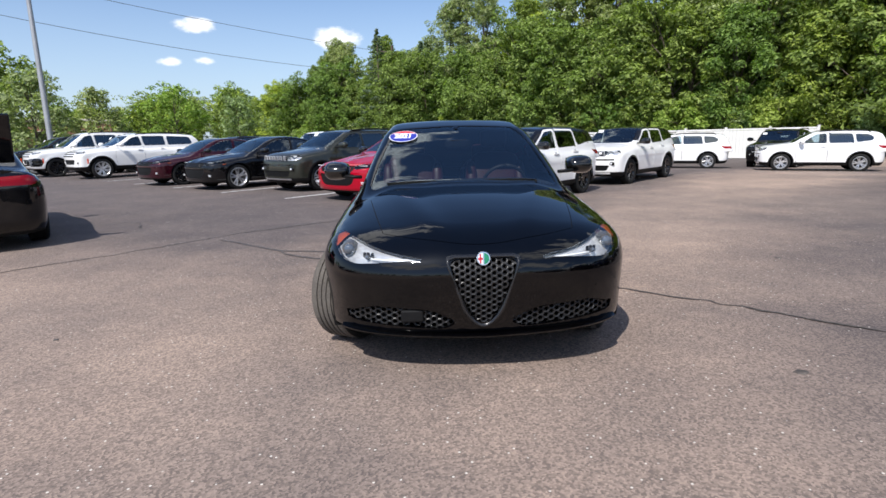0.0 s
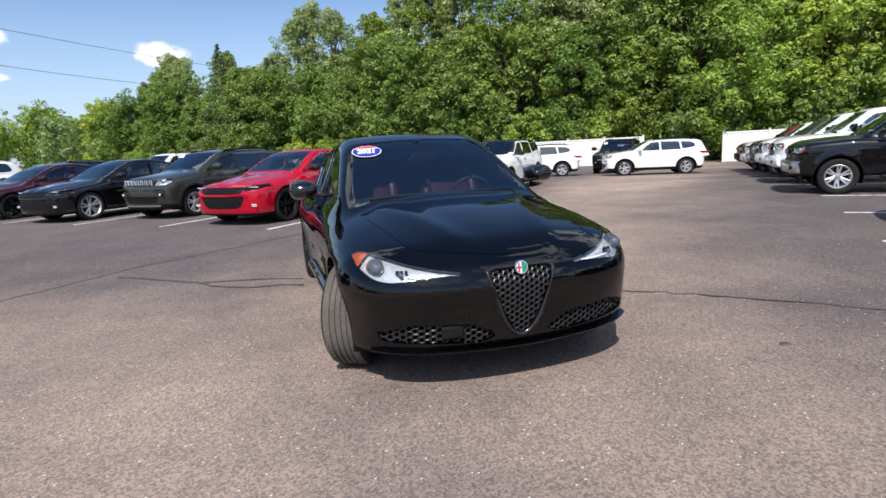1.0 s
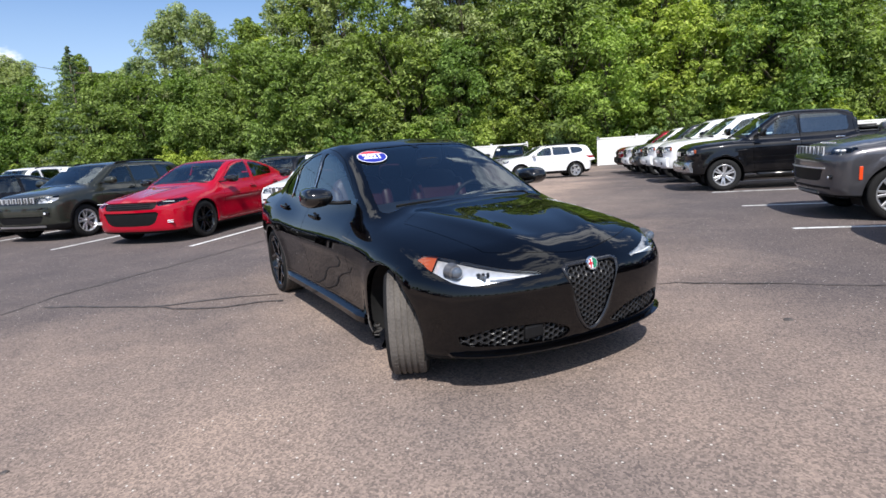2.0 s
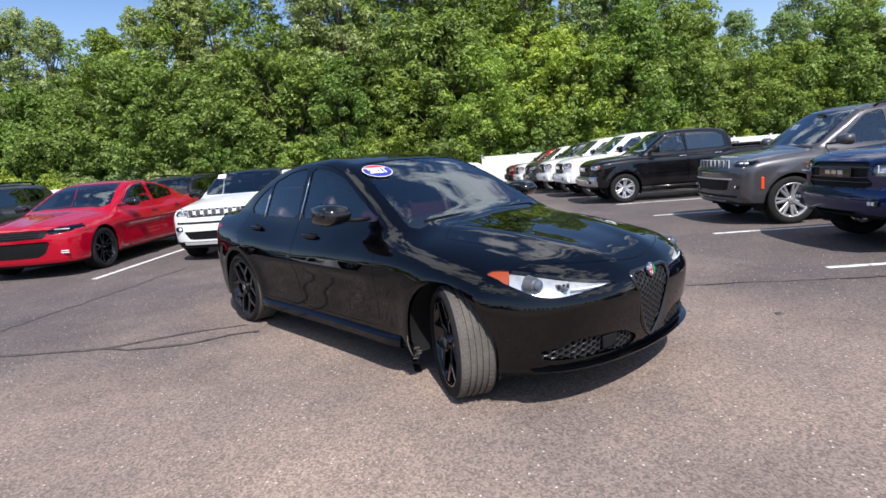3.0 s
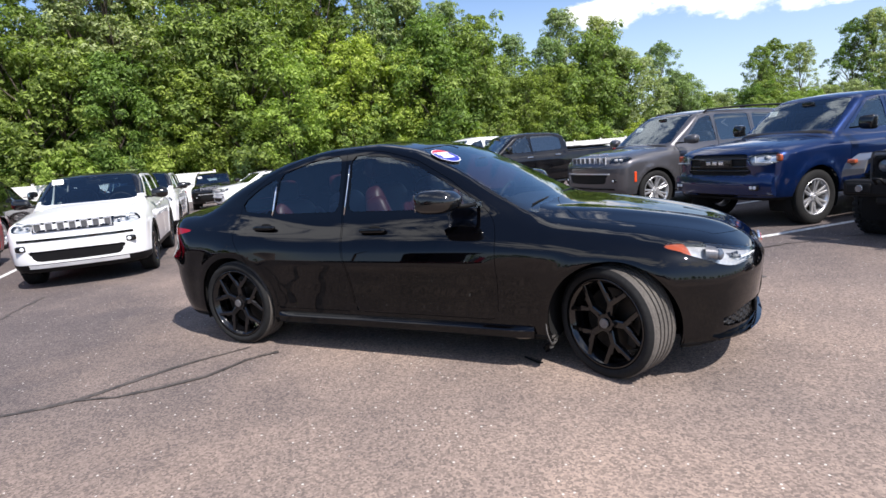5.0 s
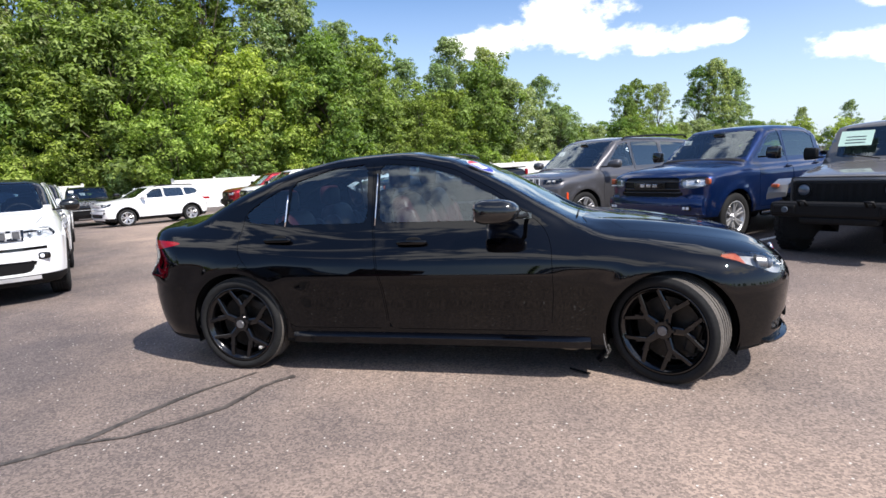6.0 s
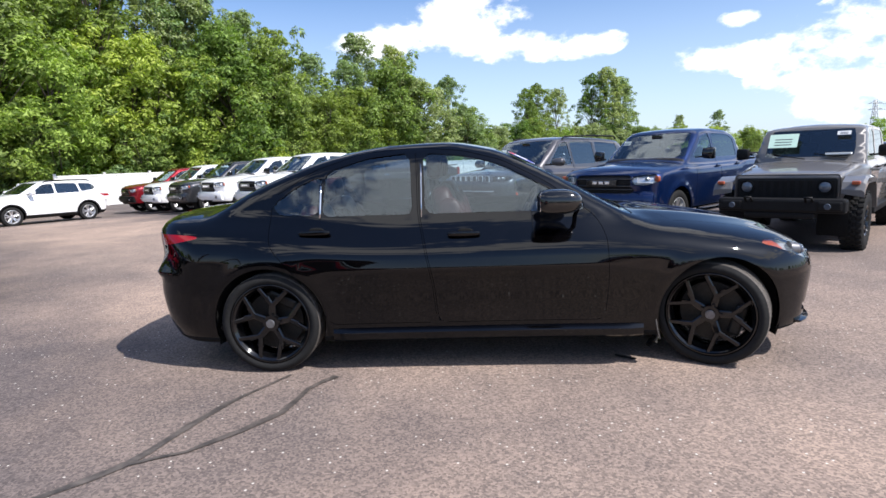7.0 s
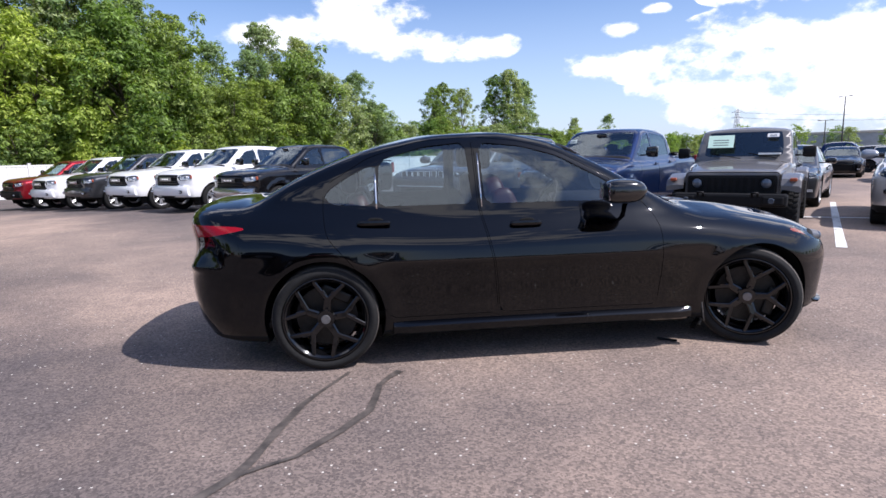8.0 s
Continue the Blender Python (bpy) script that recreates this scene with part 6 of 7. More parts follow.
def make_big_sedan(paint, label, rim=None, style="twin5"):
    P = big_sedan()
    P["rim_mat"], P["wheel"], P["mirror_mat"] = rim or M_DARKALLOY, style, M_GLOSSBLACK
    car = build_vehicle("sedan", P, paint, label, "car")
    for s in (-1, 1):
        part("fog_lamp", join_bm(*[box_bm(0.02, 0.20, 0.014, (surface_x(P, 0.75, z) + 0.002, s * 0.74, z), 0.004, None) for z in (0.40, 0.43)]), M_WHITELAMP, car)
    for z in (0.675, 0.71, 0.745):
        pts = [(surface_x(P, y, z) + 0.002 - 0.018, y, z) for y in np.linspace(-0.44, 0.44, 13)]
        part("grille_bar", tube_bm(pts, 0.007, 6), M_GLOSSBLACK, car)
    for s in (-1, 1):
        part("daytime_light", box_bm(0.01, 0.26, 0.012, (surface_x(P, 0.72, 0.765) - 0.014, s * 0.72, 0.765), 0.003), M_WHITELAMP, car)
        part("side_marker", box_bm(0.10, 0.012, 0.03, (1.93, s * (surface_y(P, 1.93, 0.72) + 0.001), 0.72), 0.004), M_AMBER, car)
    return car


def pickup():
    P = dict(w=2.04, wb=3.67, h=1.97, r=0.41, arch=0.48, sill=0.42, belt=1.36, x0=-2.4, x1=2.2, z0=0.95, tyre_w=0.28, rim_r=0.265, wheel="multi6", rim_mat=M_SILVER,
             bow=0.12, bow2=0.14, rbow=0.02, rbow2=0.03, lean=0.24, cabk=0.12, joink=0.05, soft=0.09, crown=0.045, cornerk=0.10, flare=0.03)
    P["deck"] = curve((-3.1, 1.40), (-1.3, 1.40), (-0.9, 1.34), (1.0, 1.32), (1.5, 1.33), (2.0, 1.30), (2.5, 1.24), (2.75, 1.12), (2.95, 1.0))
    P["roof"] = curve((-3.5, -0.8), (-1.45, 0.9), (-1.32, 1.25), (-1.22, 1.72), (-1.10, 1.87), (-0.6, 1.95), (0.1, 1.965), (0.5, 1.93), (0.85, 1.72), (1.35, 1.36), (1.9, 0.95), (3.5, -0.5))
    P["plan"] = curve((-3.1, 0.985), (-1.8, 1.0), (1.8, 1.0), (2.8, 0.97))
    P["sect"] = curve((0.4, 0.93), (0.6, 0.98), (0.95, 1.0), (1.2, 0.985), (1.36, 0.95))
    P["nose"] = curve((0.35, 2.68), (0.55, 2.80), (0.75, 2.83), (0.80, 2.76), (1.0, 2.77), (1.12, 2.74), (1.25, 2.55))
    P["tail"] = curve((0.4, -2.95), (0.7, -3.02), (1.4, -3.0))
    P["cab"] = curve((-1.5, 0.86), (0.5, 0.87), (1.35, 0.84))
    P["windows"] = [([(0.98, 1.37), (0.50, 1.78), (0.16, 1.835), (0.10, 1.37)], M_GLASS, "front_window"),
                    ([(0.02, 1.37), (0.06, 1.84), (-0.80, 1.81), (-1.00, 1.70), (-1.04, 1.38)], M_PRIVACY, "rear_side_window")]
    P["shield"] = shield_rule(1.39, 1.86, 0.80, 0.64)
    P["backlight"] = shield_rule(1.48, 1.80, 0.66, 0.56, -1, 0.4)
    P["lamps"] = [([(0.57, 1.10), (0.90, 1.14), (1.12, 1.13), (1.16, 1.01), (0.86, 0.94), (0.58, 0.95)], 2.72, "head")]
    P["grilles"] = [([(-0.3, 1.13), (0.55, 1.12), (0.55, 0.90), (0.62, 0.88), (0.56, 0.80), (-0.3, 0.80)], "plain"), ([(-0.3, 0.60), (0.46, 0.60), (0.42, 0.47), (-0.3, 0.47)], "plain")]
    P["doors"] = [([(1.12, 0.52), (1.16, 1.0), (1.12, 1.34), (0.50, 1.83), (0.08, 1.875), (0.05, 0.52)], "front_door"),
                  ([(0.04, 0.52), (0.07, 1.875), (-0.85, 1.85), (-1.10, 1.73), (-1.16, 1.38), (-1.18, 0.98), (-1.10, 0.70), (-0.98, 0.52)], "rear_door")]
    P["hood"] = hood_rule(2.62, 1.40, 0.70)
    P["mirror"], P["mirror_round"] = (1.02, 1.15, 1.45, 0.07, 0.105, 0.105), 0.4
    P["handles"] = [(0.20, 1.20), (-0.80, 1.22)]
    P["seats"], P["dash"], P["mirror_x"] = (0.45, -0.5), 1.1, 0.75
    return P


def make_pickup(paint, label, bumper, rim=None, lamp=True, handle=None):
    P = pickup()
    P["rim_mat"] = rim or M_SILVER
    P["dark_lamps"] = not lamp
    P["mirror_mat"] = M_GLOSSBLACK
    P["handle_mat"] = handle or paint
    car = build_vehicle("pickup_truck", P, paint, label, "truck")
    # bumper bar, fog lamps, grille bars with a lettered badge shown as bars
    pts = np.linspace(-0.94, 0.94, 27)
    bm = bmesh.new()
    rows = []
    for y in pts:
        x = surface_x(P, float(y) * 0.98, 0.66)
        rows.append([bm.verts.new((x + dx, y, z)) for dx, z in ((-0.05, 0.50), (0.02, 0.52), (0.045, 0.60), (0.045, 0.72), (0.02, 0.78), (-0.05, 0.785))])
    for p, q in zip(rows, rows[1:]):
        for j in range(6):
            bm.faces.new((p[j], p[(j + 1) % 6], q[(j + 1) % 6], q[j]))
    bm.faces.new(rows[0]), bm.faces.new(rows[-1][::-1])
    bmesh.ops.recalc_face_normals(bm, faces=bm.faces)
    part("front_bumper", bm, bumper, car, "", 35)
    for s in (-1, 1):
        x = surface_x(P, 0.70, 0.64) + 0.045
        f = part("fog_lamp", box_bm(0.03, 0.24, 0.09, (x, s * 0.70, 0.63), 0.02, None), M_GLOSSBLACK, car)
        part("fog_bulb", join_bm(*[box_bm(0.012, 0.05, 0.045, (x + 0.014, s * (0.63 + 0.065 * i), 0.63), 0.01) for i in range(3)]), M_WHITELAMP, f)
    for z in (0.87, 0.93, 1.05):
        q = [(surface_x(P, float(y), z) - 0.012, float(y), z) for y in np.linspace(-0.58, 0.58, 13)]
        part("grille_bar", tube_bm(q, 0.014, 6), M_GLOSSBLACK, car)
    x = surface_x(P, 0, 0.99)
    sign = part("name_bar", box_bm(0.02, 0.62, 0.11, (x - 0.004, 0, 0.99), 0.008), M_GLOSSBLACK, car)
    for i in range(3):
        part("badge_stroke", box_bm(0.012, 0.10, 0.055, (x + 0.010, -0.125 + 0.125 * i, 0.99), 0.008), M_CHROME, sign)
    for s in (-1, 1):
        lamp_insides(car, P, s, [(surface_x(P, 0.80, 1.04) - 0.045, 0.79, 1.045, 0.045)], (surface_x(P, 0.93, 1.04) - 0.035, 0.945, 1.05, 0.055, 0.03, 0.05, 70))
        part("daytime_light", join_bm(box_bm(0.012, 0.28, 0.016, (surface_x(P, 0.78, 0.985) - 0.02, s * 0.78, 0.985), 0.004), box_bm(0.012, 0.016, 0.10, (surface_x(P, 0.67, 1.03) - 0.02, s * 0.66, 1.03), 0.004)), M_WHITELAMP, car)
        part("side_step", tube_bm([(1.05, s * 0.98, 0.42), (1.0, s * 1.02, 0.40), (-1.0, s * 1.02, 0.40), (-1.05, s * 0.98, 0.42)], 0.04, 8), M_GLOSSBLACK, car)
        part("taillight", box_bm(0.10, 0.08, 0.34, (-2.98, s * 0.965, 1.17), 0.02), M_REDLENS, car)
    price_sheet(car, 0.80, -0.62, 1.70, -38, 0.16, 0.10)
    # the open bed
    part("bed_liner", box_bm(1.62, 1.5, 0.01, (-2.12, 0, 1.405), 0.004), M_DARK, car, "black bed liner")
    for s in (-1, 1):
        part("bed_rail", box_bm(1.72, 0.09, 0.04, (-2.14, s * 0.88, 1.405), 0.012), M_TRIM, car)
    return car


def large_suv(h=1.92, w=2.08, slope=0.0):
    P = dict(w=w, wb=3.12, h=h, r=0.40, arch=0.46, sill=0.34, belt=1.25, x0=-2.1, x1=1.9, z0=0.85, tyre_w=0.27, rim_r=0.28, wheel="v7", rim_mat=M_SILVER,
             bow=0.10, bow2=0.14, rbow=0.08, rbow2=0.12, lean=0.22, cabk=0.12, joink=0.05, soft=0.09, crown=0.045, cornerk=0.12, flare=0.022)
    k = h / 1.92
    P["deck"] = curve((-2.8, 1.22), (-1.0, 1.22), (0.9, 1.26), (1.3, 1.25), (1.9, 1.20), (2.2, 1.14), (2.45, 1.02), (2.7, 0.9))
    P["roof"] = curve((-4.0, -1.2), (-2.85, 0.9), (-2.62, 1.35), (-2.45, 1.72 * k), (-2.25, 1.84 * k), (-1.2, 1.905 * k), (-0.2, 1.92 * k), (0.25, 1.88 * k), (0.65, 1.64 * k), (1.15, 1.28), (1.7, 0.85), (3.2, -0.5))
    P["plan"] = curve((-2.7, 0.96), (-1.5, 1.0), (1.5, 1.0), (2.5, 0.965))
    P["sect"] = curve((0.3, 0.93), (0.55, 0.985), (0.9, 1.0), (1.1, 0.985), (1.25, 0.95))
    P["nose"] = curve((0.3, 2.34), (0.5, 2.46), (0.9, 2.48), (1.05, 2.43), (1.2, 2.2))
    P["tail"] = curve((0.3, -2.6), (0.55, -2.75), (1.0, -2.74), (1.25, -2.68))
    P["cab"] = curve((-2.7, 0.84), (-1.5, 0.89), (0.5, 0.90), (1.2, 0.86))
    t = 1.80 * k
    P["windows"] = [([(0.80, 1.27), (0.28, t - 0.06), (0.0, t), (-0.08, 1.27)], M_GLASS, "front_window"),
                    ([(-0.16, 1.27), (-0.10, t), (-1.00, t - 0.01), (-1.06, 1.27)], M_PRIVACY, "rear_side_window"),
                    ([(-1.16, 1.27), (-1.12, t - 0.015), (-2.10, t - 0.07), (-2.25, 1.35), (-2.15, 1.28)], M_PRIVACY, "quarter_window")]
    P["shield"] = shield_rule(1.29, 1.82 * k, 0.82, 0.66)
    P["backlight"] = shield_rule(1.35, 1.74 * k, 0.70, 0.60, -1, 0.35)
    P["lamps"] = [([(0.64, 1.09), (0.95, 1.10), (1.18, 1.08), (1.18, 1.02), (0.95, 0.99), (0.66, 1.0)], 2.40, "head"), ([(0.72, 1.2), (1.1, 1.2), (1.05, 0.98), (0.72, 1.0)], -2.7, "tail")]
    P["grilles"] = [([(-0.3, 0.78), (0.62, 0.78), (0.58, 0.60), (-0.3, 0.58)], "plain")]
    P["doors"] = [([(0.98, 0.45), (1.02, 0.9), (0.95, 1.24), (0.28, t), (-0.10, t + 0.035), (-0.12, 0.45)], "front_door"),
                  ([(-0.13, 0.45), (-0.11, t + 0.035), (-1.03, t + 0.025), (-1.12, 1.26), (-1.18, 0.95), (-1.05, 0.70), (-0.98, 0.45)], "rear_door")]
    P["hood"] = hood_rule(2.32, 1.2, 0.72)
    P["mirror"] = (0.85, 1.18, 1.34, 0.09, 0.14, 0.09)
    P["handles"] = [(0.06, 1.10), (-0.88, 1.12)]
    P["seats"], P["dash"], P["mirror_x"] = (0.25, -0.75, -1.6), 0.95, 0.5
    return P


def make_large_suv(paint, label, slots=True, h=1.92, rim=None, clad=False, w=2.08):
    P = large_suv(h, w)
    P["rim_mat"] = rim or M_SILVER
    P["dark_lamps"] = slots
    if clad:
        P["cladding"] = low_cladding(P, 0.50, 0.06)
    car = build_vehicle("suv", P, paint, label, "car")
    if slots:
        nose_strip(car, P, "grille_band", 1.03, -0.62, 0.62, 0.20, M_GLOSSBLACK, 0.006)
        slot_grille(car, P, 1.03, 1.02, 7, 0.11, 0.15, True)
        nose_strip(car, P, "chrome_strip", 0.795, -0.70, 0.70, 0.022, M_BRIGHT, 0.012)
        nose_strip(car, P, "lower_valance", 0.43, -0.78, 0.78, 0.16, M_TRIM, 0.014)
        nose_strip(car, P, "skid_strip", 0.40, -0.42, 0.42, 0.035, M_SILVER, 0.022)
        for i in range(8):
            part("badge_stroke", box_bm(0.012, 0.05, 0.035, (surface_x(P, -0.28 + 0.08 * i, 1.155) + 0.012, -0.28 + 0.08 * i, 1.155), 0.006), M_CHROME, car)
    else:
        for z in (0.92, 1.0, 1.08):
            q = [(surface_x(P, float(y), z) + 0.004, float(y), z) for y in np.linspace(-0.58, 0.58, 11)]
            part("grille_bar", tube_bm(q, 0.022, 6), M_TRIM, car)
    fog_lamps(car, P, 0.78, 0.66, 0.03)
    roof_rails(car, P, -2.2, 0.1, 0.72, h - 0.02, M_TRIM)
    for s in (-1, 1):
        lamp_insides(car, P, s, [(surface_x(P, 0.80, 1.04) - 0.04, 0.80, 1.045, 0.032), (surface_x(P, 0.70, 1.04) - 0.04, 0.70, 1.045, 0.032)], None)
        part("side_reflector", box_bm(0.05, 0.02, 0.20, (2.06, s * (surface_y(P, 2.06, 0.72) + 0.002), 0.72), 0.01), M_ORANGE, car)
    price_sheet(car, 0.62, -0.60, 1.60, -40, 0.18, 0.12)
    return car


def make_offroader(paint, label):
    """A boxy off-roader with an open bed, upright windshield, round lamps, separate wings and knobbly tyres."""
    P = dict(w=1.66, wb=3.48, h=1.86, r=0.415, arch=0.48, sill=0.50, belt=1.28, x0=-2.1, x1=1.8, z0=0.95, tyre_w=0.27, rim_r=0.22, wheel="twin5", rim_mat=M_DARKALLOY, track=1.13,
             bow=0.03, bow2=0.05, rbow=0.01, rbow2=0.02, lean=0.13, cabk=0.06, joink=0.02, soft=0.05, crown=0.03, cornerk=0.06, flare=0.0)
    P["deck"] = curve((-3.0, 1.26), (-0.9, 1.26), (0.8, 1.27), (1.1, 1.275), (1.6, 1.22), (2.0, 1.16), (2.25, 1.11), (2.4, 1.08))
    P["roof"] = curve((-3.0, -1.0), (-1.12, 0.9), (-1.02, 1.55), (-0.95, 1.78), (-0.7, 1.85), (0.3, 1.86), (0.62, 1.83), (0.75, 1.68), (1.02, 1.27), (1.3, 0.8), (3.0, -1.5))
    P["plan"] = curve((-2.9, 1.0), (0.8, 1.0), (1.2, 0.97), (2.3, 0.80))
    P["sect"] = curve((0.4, 0.98), (0.9, 1.0), (1.28, 0.99))
    P["nose"] = curve((0.4, 2.20), (0.8, 2.26), (1.12, 2.23))
    P["tail"] = curve((0.4, -2.85), (0.7, -2.88), (1.26, -2.88))
    P["cab"] = curve((-1.2, 0.78), (1.0, 0.78))
    P["windows"] = [([(0.74, 1.30), (0.52, 1.72), (0.10, 1.74), (0.08, 1.30)], M_GLASS, "front_window"), ([(-0.02, 1.30), (0.0, 1.74), (-0.80, 1.72), (-0.88, 1.30)], M_PRIVACY, "rear_side_window")]
    P["shield"] = shield_rule(1.33, 1.76, 0.635, 0.585, 1, 0.35)
    P["doors"] = [([(0.86, 0.58), (0.86, 1.26), (0.52, 1.77), (0.05, 1.785), (0.05, 0.58)], "front_door"), ([(0.03, 0.58), (0.03, 1.785), (-0.85, 1.77), (-0.95, 1.28), (-0.95, 0.95), (-0.80, 0.58)], "rear_door")]
    P["hood"] = hood_rule(2.18, 1.12, 0.58)
    P["mirror"], P["mirror_round"] = (0.82, 1.00, 1.40, 0.06, 0.10, 0.095), 0.3
    P["mirror_mat"] = M_TRIM
    P["handles"] = [(0.18, 1.14), (-0.70, 1.14)]
    P["handle_mat"] = M_TRIM
    P["seats"], P["dash"], P["mirror_x"] = (0.2, -0.5), 0.72, 0.55
    car = build_vehicle("offroad_truck", P, paint, label, "truck")
    fx = surface_x(P, 0, 0.95)
    part("grille_surround", box_bm(0.05, 1.36, 0.44, (fx - 0.002, 0, 0.885), 0.05), paint, car, "body-coloured surround of the grille")
    part("grille_panel", box_bm(0.05, 1.30, 0.37, (fx + 0.012, 0, 0.875), 0.04), M_TRIM, car, "black slotted grille panel")
    for i in range(7):
        part("grille_slot", box_bm(0.04, 0.072, 0.29, (fx + 0.022, -0.315 + 0.105 * i, 0.885), 0.018, None), M_DARK, car)
    for s in (-1, 1):
        m = Matrix.Translation((fx + 0.03, s * 0.50, 0.925)) @ Matrix.Rotation(radians(90), 4, "Y")
        hl = part("headlight", join_bm(lathe_shift(m, [(0.085, 0.0), (0.098, 0.02), (0.104, 0.03), (0.104, -0.02)])), M_TRIM, car)
        part("headlight_lens", blob(0.078, 0.078, 0.03, 1, 1, (0, 0, 0.012), m, 24, 8), M_PROJECTOR, hl)
        # flat-topped wing
        for a, x0, x1 in ((1.74, -0.62, 0.62), (-1.74, -0.62, 0.62)):
            pts = [(a + x0, 0.62), (a - 0.46, 0.98), (a - 0.30, 1.03), (a + 0.34, 1.04), (a + 0.56, 0.96), (a + 0.62, 0.86)]
            bm = bmesh.new()
            rows = [[bm.verts.new((x, s * y, z + dz)) for y, dz in ((0.70, 0.04), (0.93, 0.03), (0.965, 0.0), (0.965, -0.07), (0.93, -0.06), (0.70, -0.02))] for x, z in pts]
            for p, q in zip(rows, rows[1:]):
                for j in range(6):
                    bm.faces.new((p[j], p[(j + 1) % 6], q[(j + 1) % 6], q[j]))
            bm.faces.new(rows[0]), bm.faces.new(rows[-1][::-1])
            bmesh.ops.recalc_face_normals(bm, faces=bm.faces)
            part("wing", bm, paint, car, "", 30)
        part("turn_signal", box_bm(0.07, 0.10, 0.05, (2.33, s * 0.86, 0.99), 0.015), M_AMBER, car)
        part("rock_rail", box_bm(1.9, 0.12, 0.10, (0.0, s * 0.86, 0.50), 0.02), M_TRIM, car)
        part("tow_hook", tube_bm([(2.60, s * 0.42, 0.74), (2.68, s * 0.42, 0.80), (2.68, s * 0.34, 0.80), (2.60, s * 0.34, 0.74)], 0.018, 8), M_TRIM, car)
        f = part("fog_lamp", box_bm(0.06, 0.30, 0.14, (2.60, s * 0.62, 0.68), 0.03), M_TRIM, car)
        part("fog_bulb", cyl_bm(0.045, 0.04, 0.02, (0, 0, 0), 18, Matrix.Translation((2.637, s * 0.60, 0.68)) @ Matrix.Rotation(radians(90), 4, "Y"), 0.004), M_PROJECTOR, f)
    part("steel_bumper", join_bm(box_bm(0.22, 1.62, 0.20, (2.50, 0, 0.68), 0.04), box_bm(0.20, 0.9, 0.10, (2.48, 0, 0.54), 0.03)), M_TRIM, car, "black steel front bumper")
    price_sheet(car, 0.925, -0.36, 1.60, -33, 0.42, 0.26, M_GREENPAPER)
    price_sheet(car, 0.80, 0.45, 1.69, -33, 0.18, 0.07)
    part("dash_paper", box_bm(0.10, 0.34, 0.03, (0.97, 0.42, 1.37), 0.004, None), M_PAPER, car)
    for y0, y1 in ((-0.50, -0.02), (0.10, 0.55)):
        part("wiper", tube_bm([(1.04, y1, 1.30), (1.00, y0, 1.38)], 0.009, 6), M_TRIM, car)
    return car


def lathe_shift(m, profile):
    bm = lathe_bm(profile, 28)
    bmesh.ops.transform(bm, matrix=m @ Matrix.Rotation(radians(90), 4, "X"), verts=bm.verts)
    return bm


YAW_A = math.degrees(math.atan2(-A.y, -A.x))      # the left row faces the aisle
YAW_B = math.degrees(math.atan2(-B.y, -B.x))      # the right row faces the aisle


def park(car, P_wb, half, x, y, yaw, wheel="front_left", label="", size=1.0):
    """Stands a car so that one of its wheels is at x, y."""
    sx = 1 if "front" in wheel else -1
    sy = 1 if "left" in wheel else -1
    h = Vector((math.cos(radians(yaw)), math.sin(radians(yaw)), 0))
    left = Vector((-h.y, h.x, 0))
    c = Vector((x, y, 0)) - h * (sx * P_wb / 2 * size) - left * (sy * half * size)
    tilt = math.degrees(math.atan2(ground_z(c.x + h.x, c.y + h.y) - ground_z(c.x - h.x, c.y - h.y), 2.0))
    car.matrix_basis = pose(c.x, c.y, ground_z(c.x, c.y), 0, -tilt, yaw) @ Matrix.Scale(size, 4)
    if label:
        tagged(car, label)
    return car


def park_copy(car, *args, **kw):
    return park(copy_thing(car, Matrix()), *args, **kw)


PAINT_WHITE = car_paint("white_paint", (0.80, 0.80, 0.79), 0.0, 0.35, 0.04)
PAINT_RED = car_paint("red_paint", (0.37, 0.0015, 0.016), 0.0, 0.3, 0.02)
PAINT_MAROON = car_paint("maroon_paint", (0.035, 0.004, 0.010), 0.3, 0.3, 0.04)
PAINT_DARKRED = car_paint("dark_red_paint", (0.20, 0.008, 0.014), 0.3, 0.3, 0.04)
PAINT_OLIVE = car_paint("olive_paint", (0.040, 0.043, 0.034), 0.5, 0.35, 0.05)
PAINT_GREY = car_paint("grey_paint", (0.088, 0.086, 0.092), 0.5, 0.35, 0.05)
PAINT_BLUE = car_paint("blue_paint", (0.004, 0.016, 0.070), 0.5, 0.3, 0.03)
PAINT_STING = car_paint("stone_grey_paint", (0.155, 0.15, 0.147), 0.2, 0.35, 0.05)
PAINT_JET = car_paint("jet_paint", (0.004, 0.004, 0.005), 0.1, 0.3, 0.03)
PAINT_CHAR = car_paint("charcoal_paint", (0.040, 0.042, 0.047), 0.5, 0.35, 0.05)
PAINT_SILVER = car_paint("silver_paint", (0.42, 0.43, 0.45), 0.6, 0.35, 0.04)

# left row
red = make_big_sedan(PAINT_RED, "bright red four-door muscle sedan with black grille and wheels")
park(red, 3.05, 0.83, -1.40, 12.75, YAW_A)
blk = make_big_sedan(PAINT_JET, "black four-door muscle sedan with silver wheels parked in the row", M_SILVER)
park(blk, 3.05, 0.83, -6.25, 16.6, YAW_A)
mar = make_big_sedan(PAINT_MAROON, "dark maroon four-door muscle sedan with dusty paint", M_DARKALLOY)
park(mar, 3.05, 0.83, -8.85, 18.75, YAW_A)
olive = make_compact_suv(PAINT_OLIVE, "olive grey compact suv with a chrome slotted grille", None, True, True, M_SILVER)
park(olive, 2.636, 0.79, -3.60, 15.45, YAW_A)
white = make_compact_suv(PAINT_WHITE, "white compact suv with black roof and slotted grille", PAINT_JET, True, False, M_DARKALLOY)
park(white, 2.636, 0.79, 1.16, 11.35, YAW_A, size=0.94)
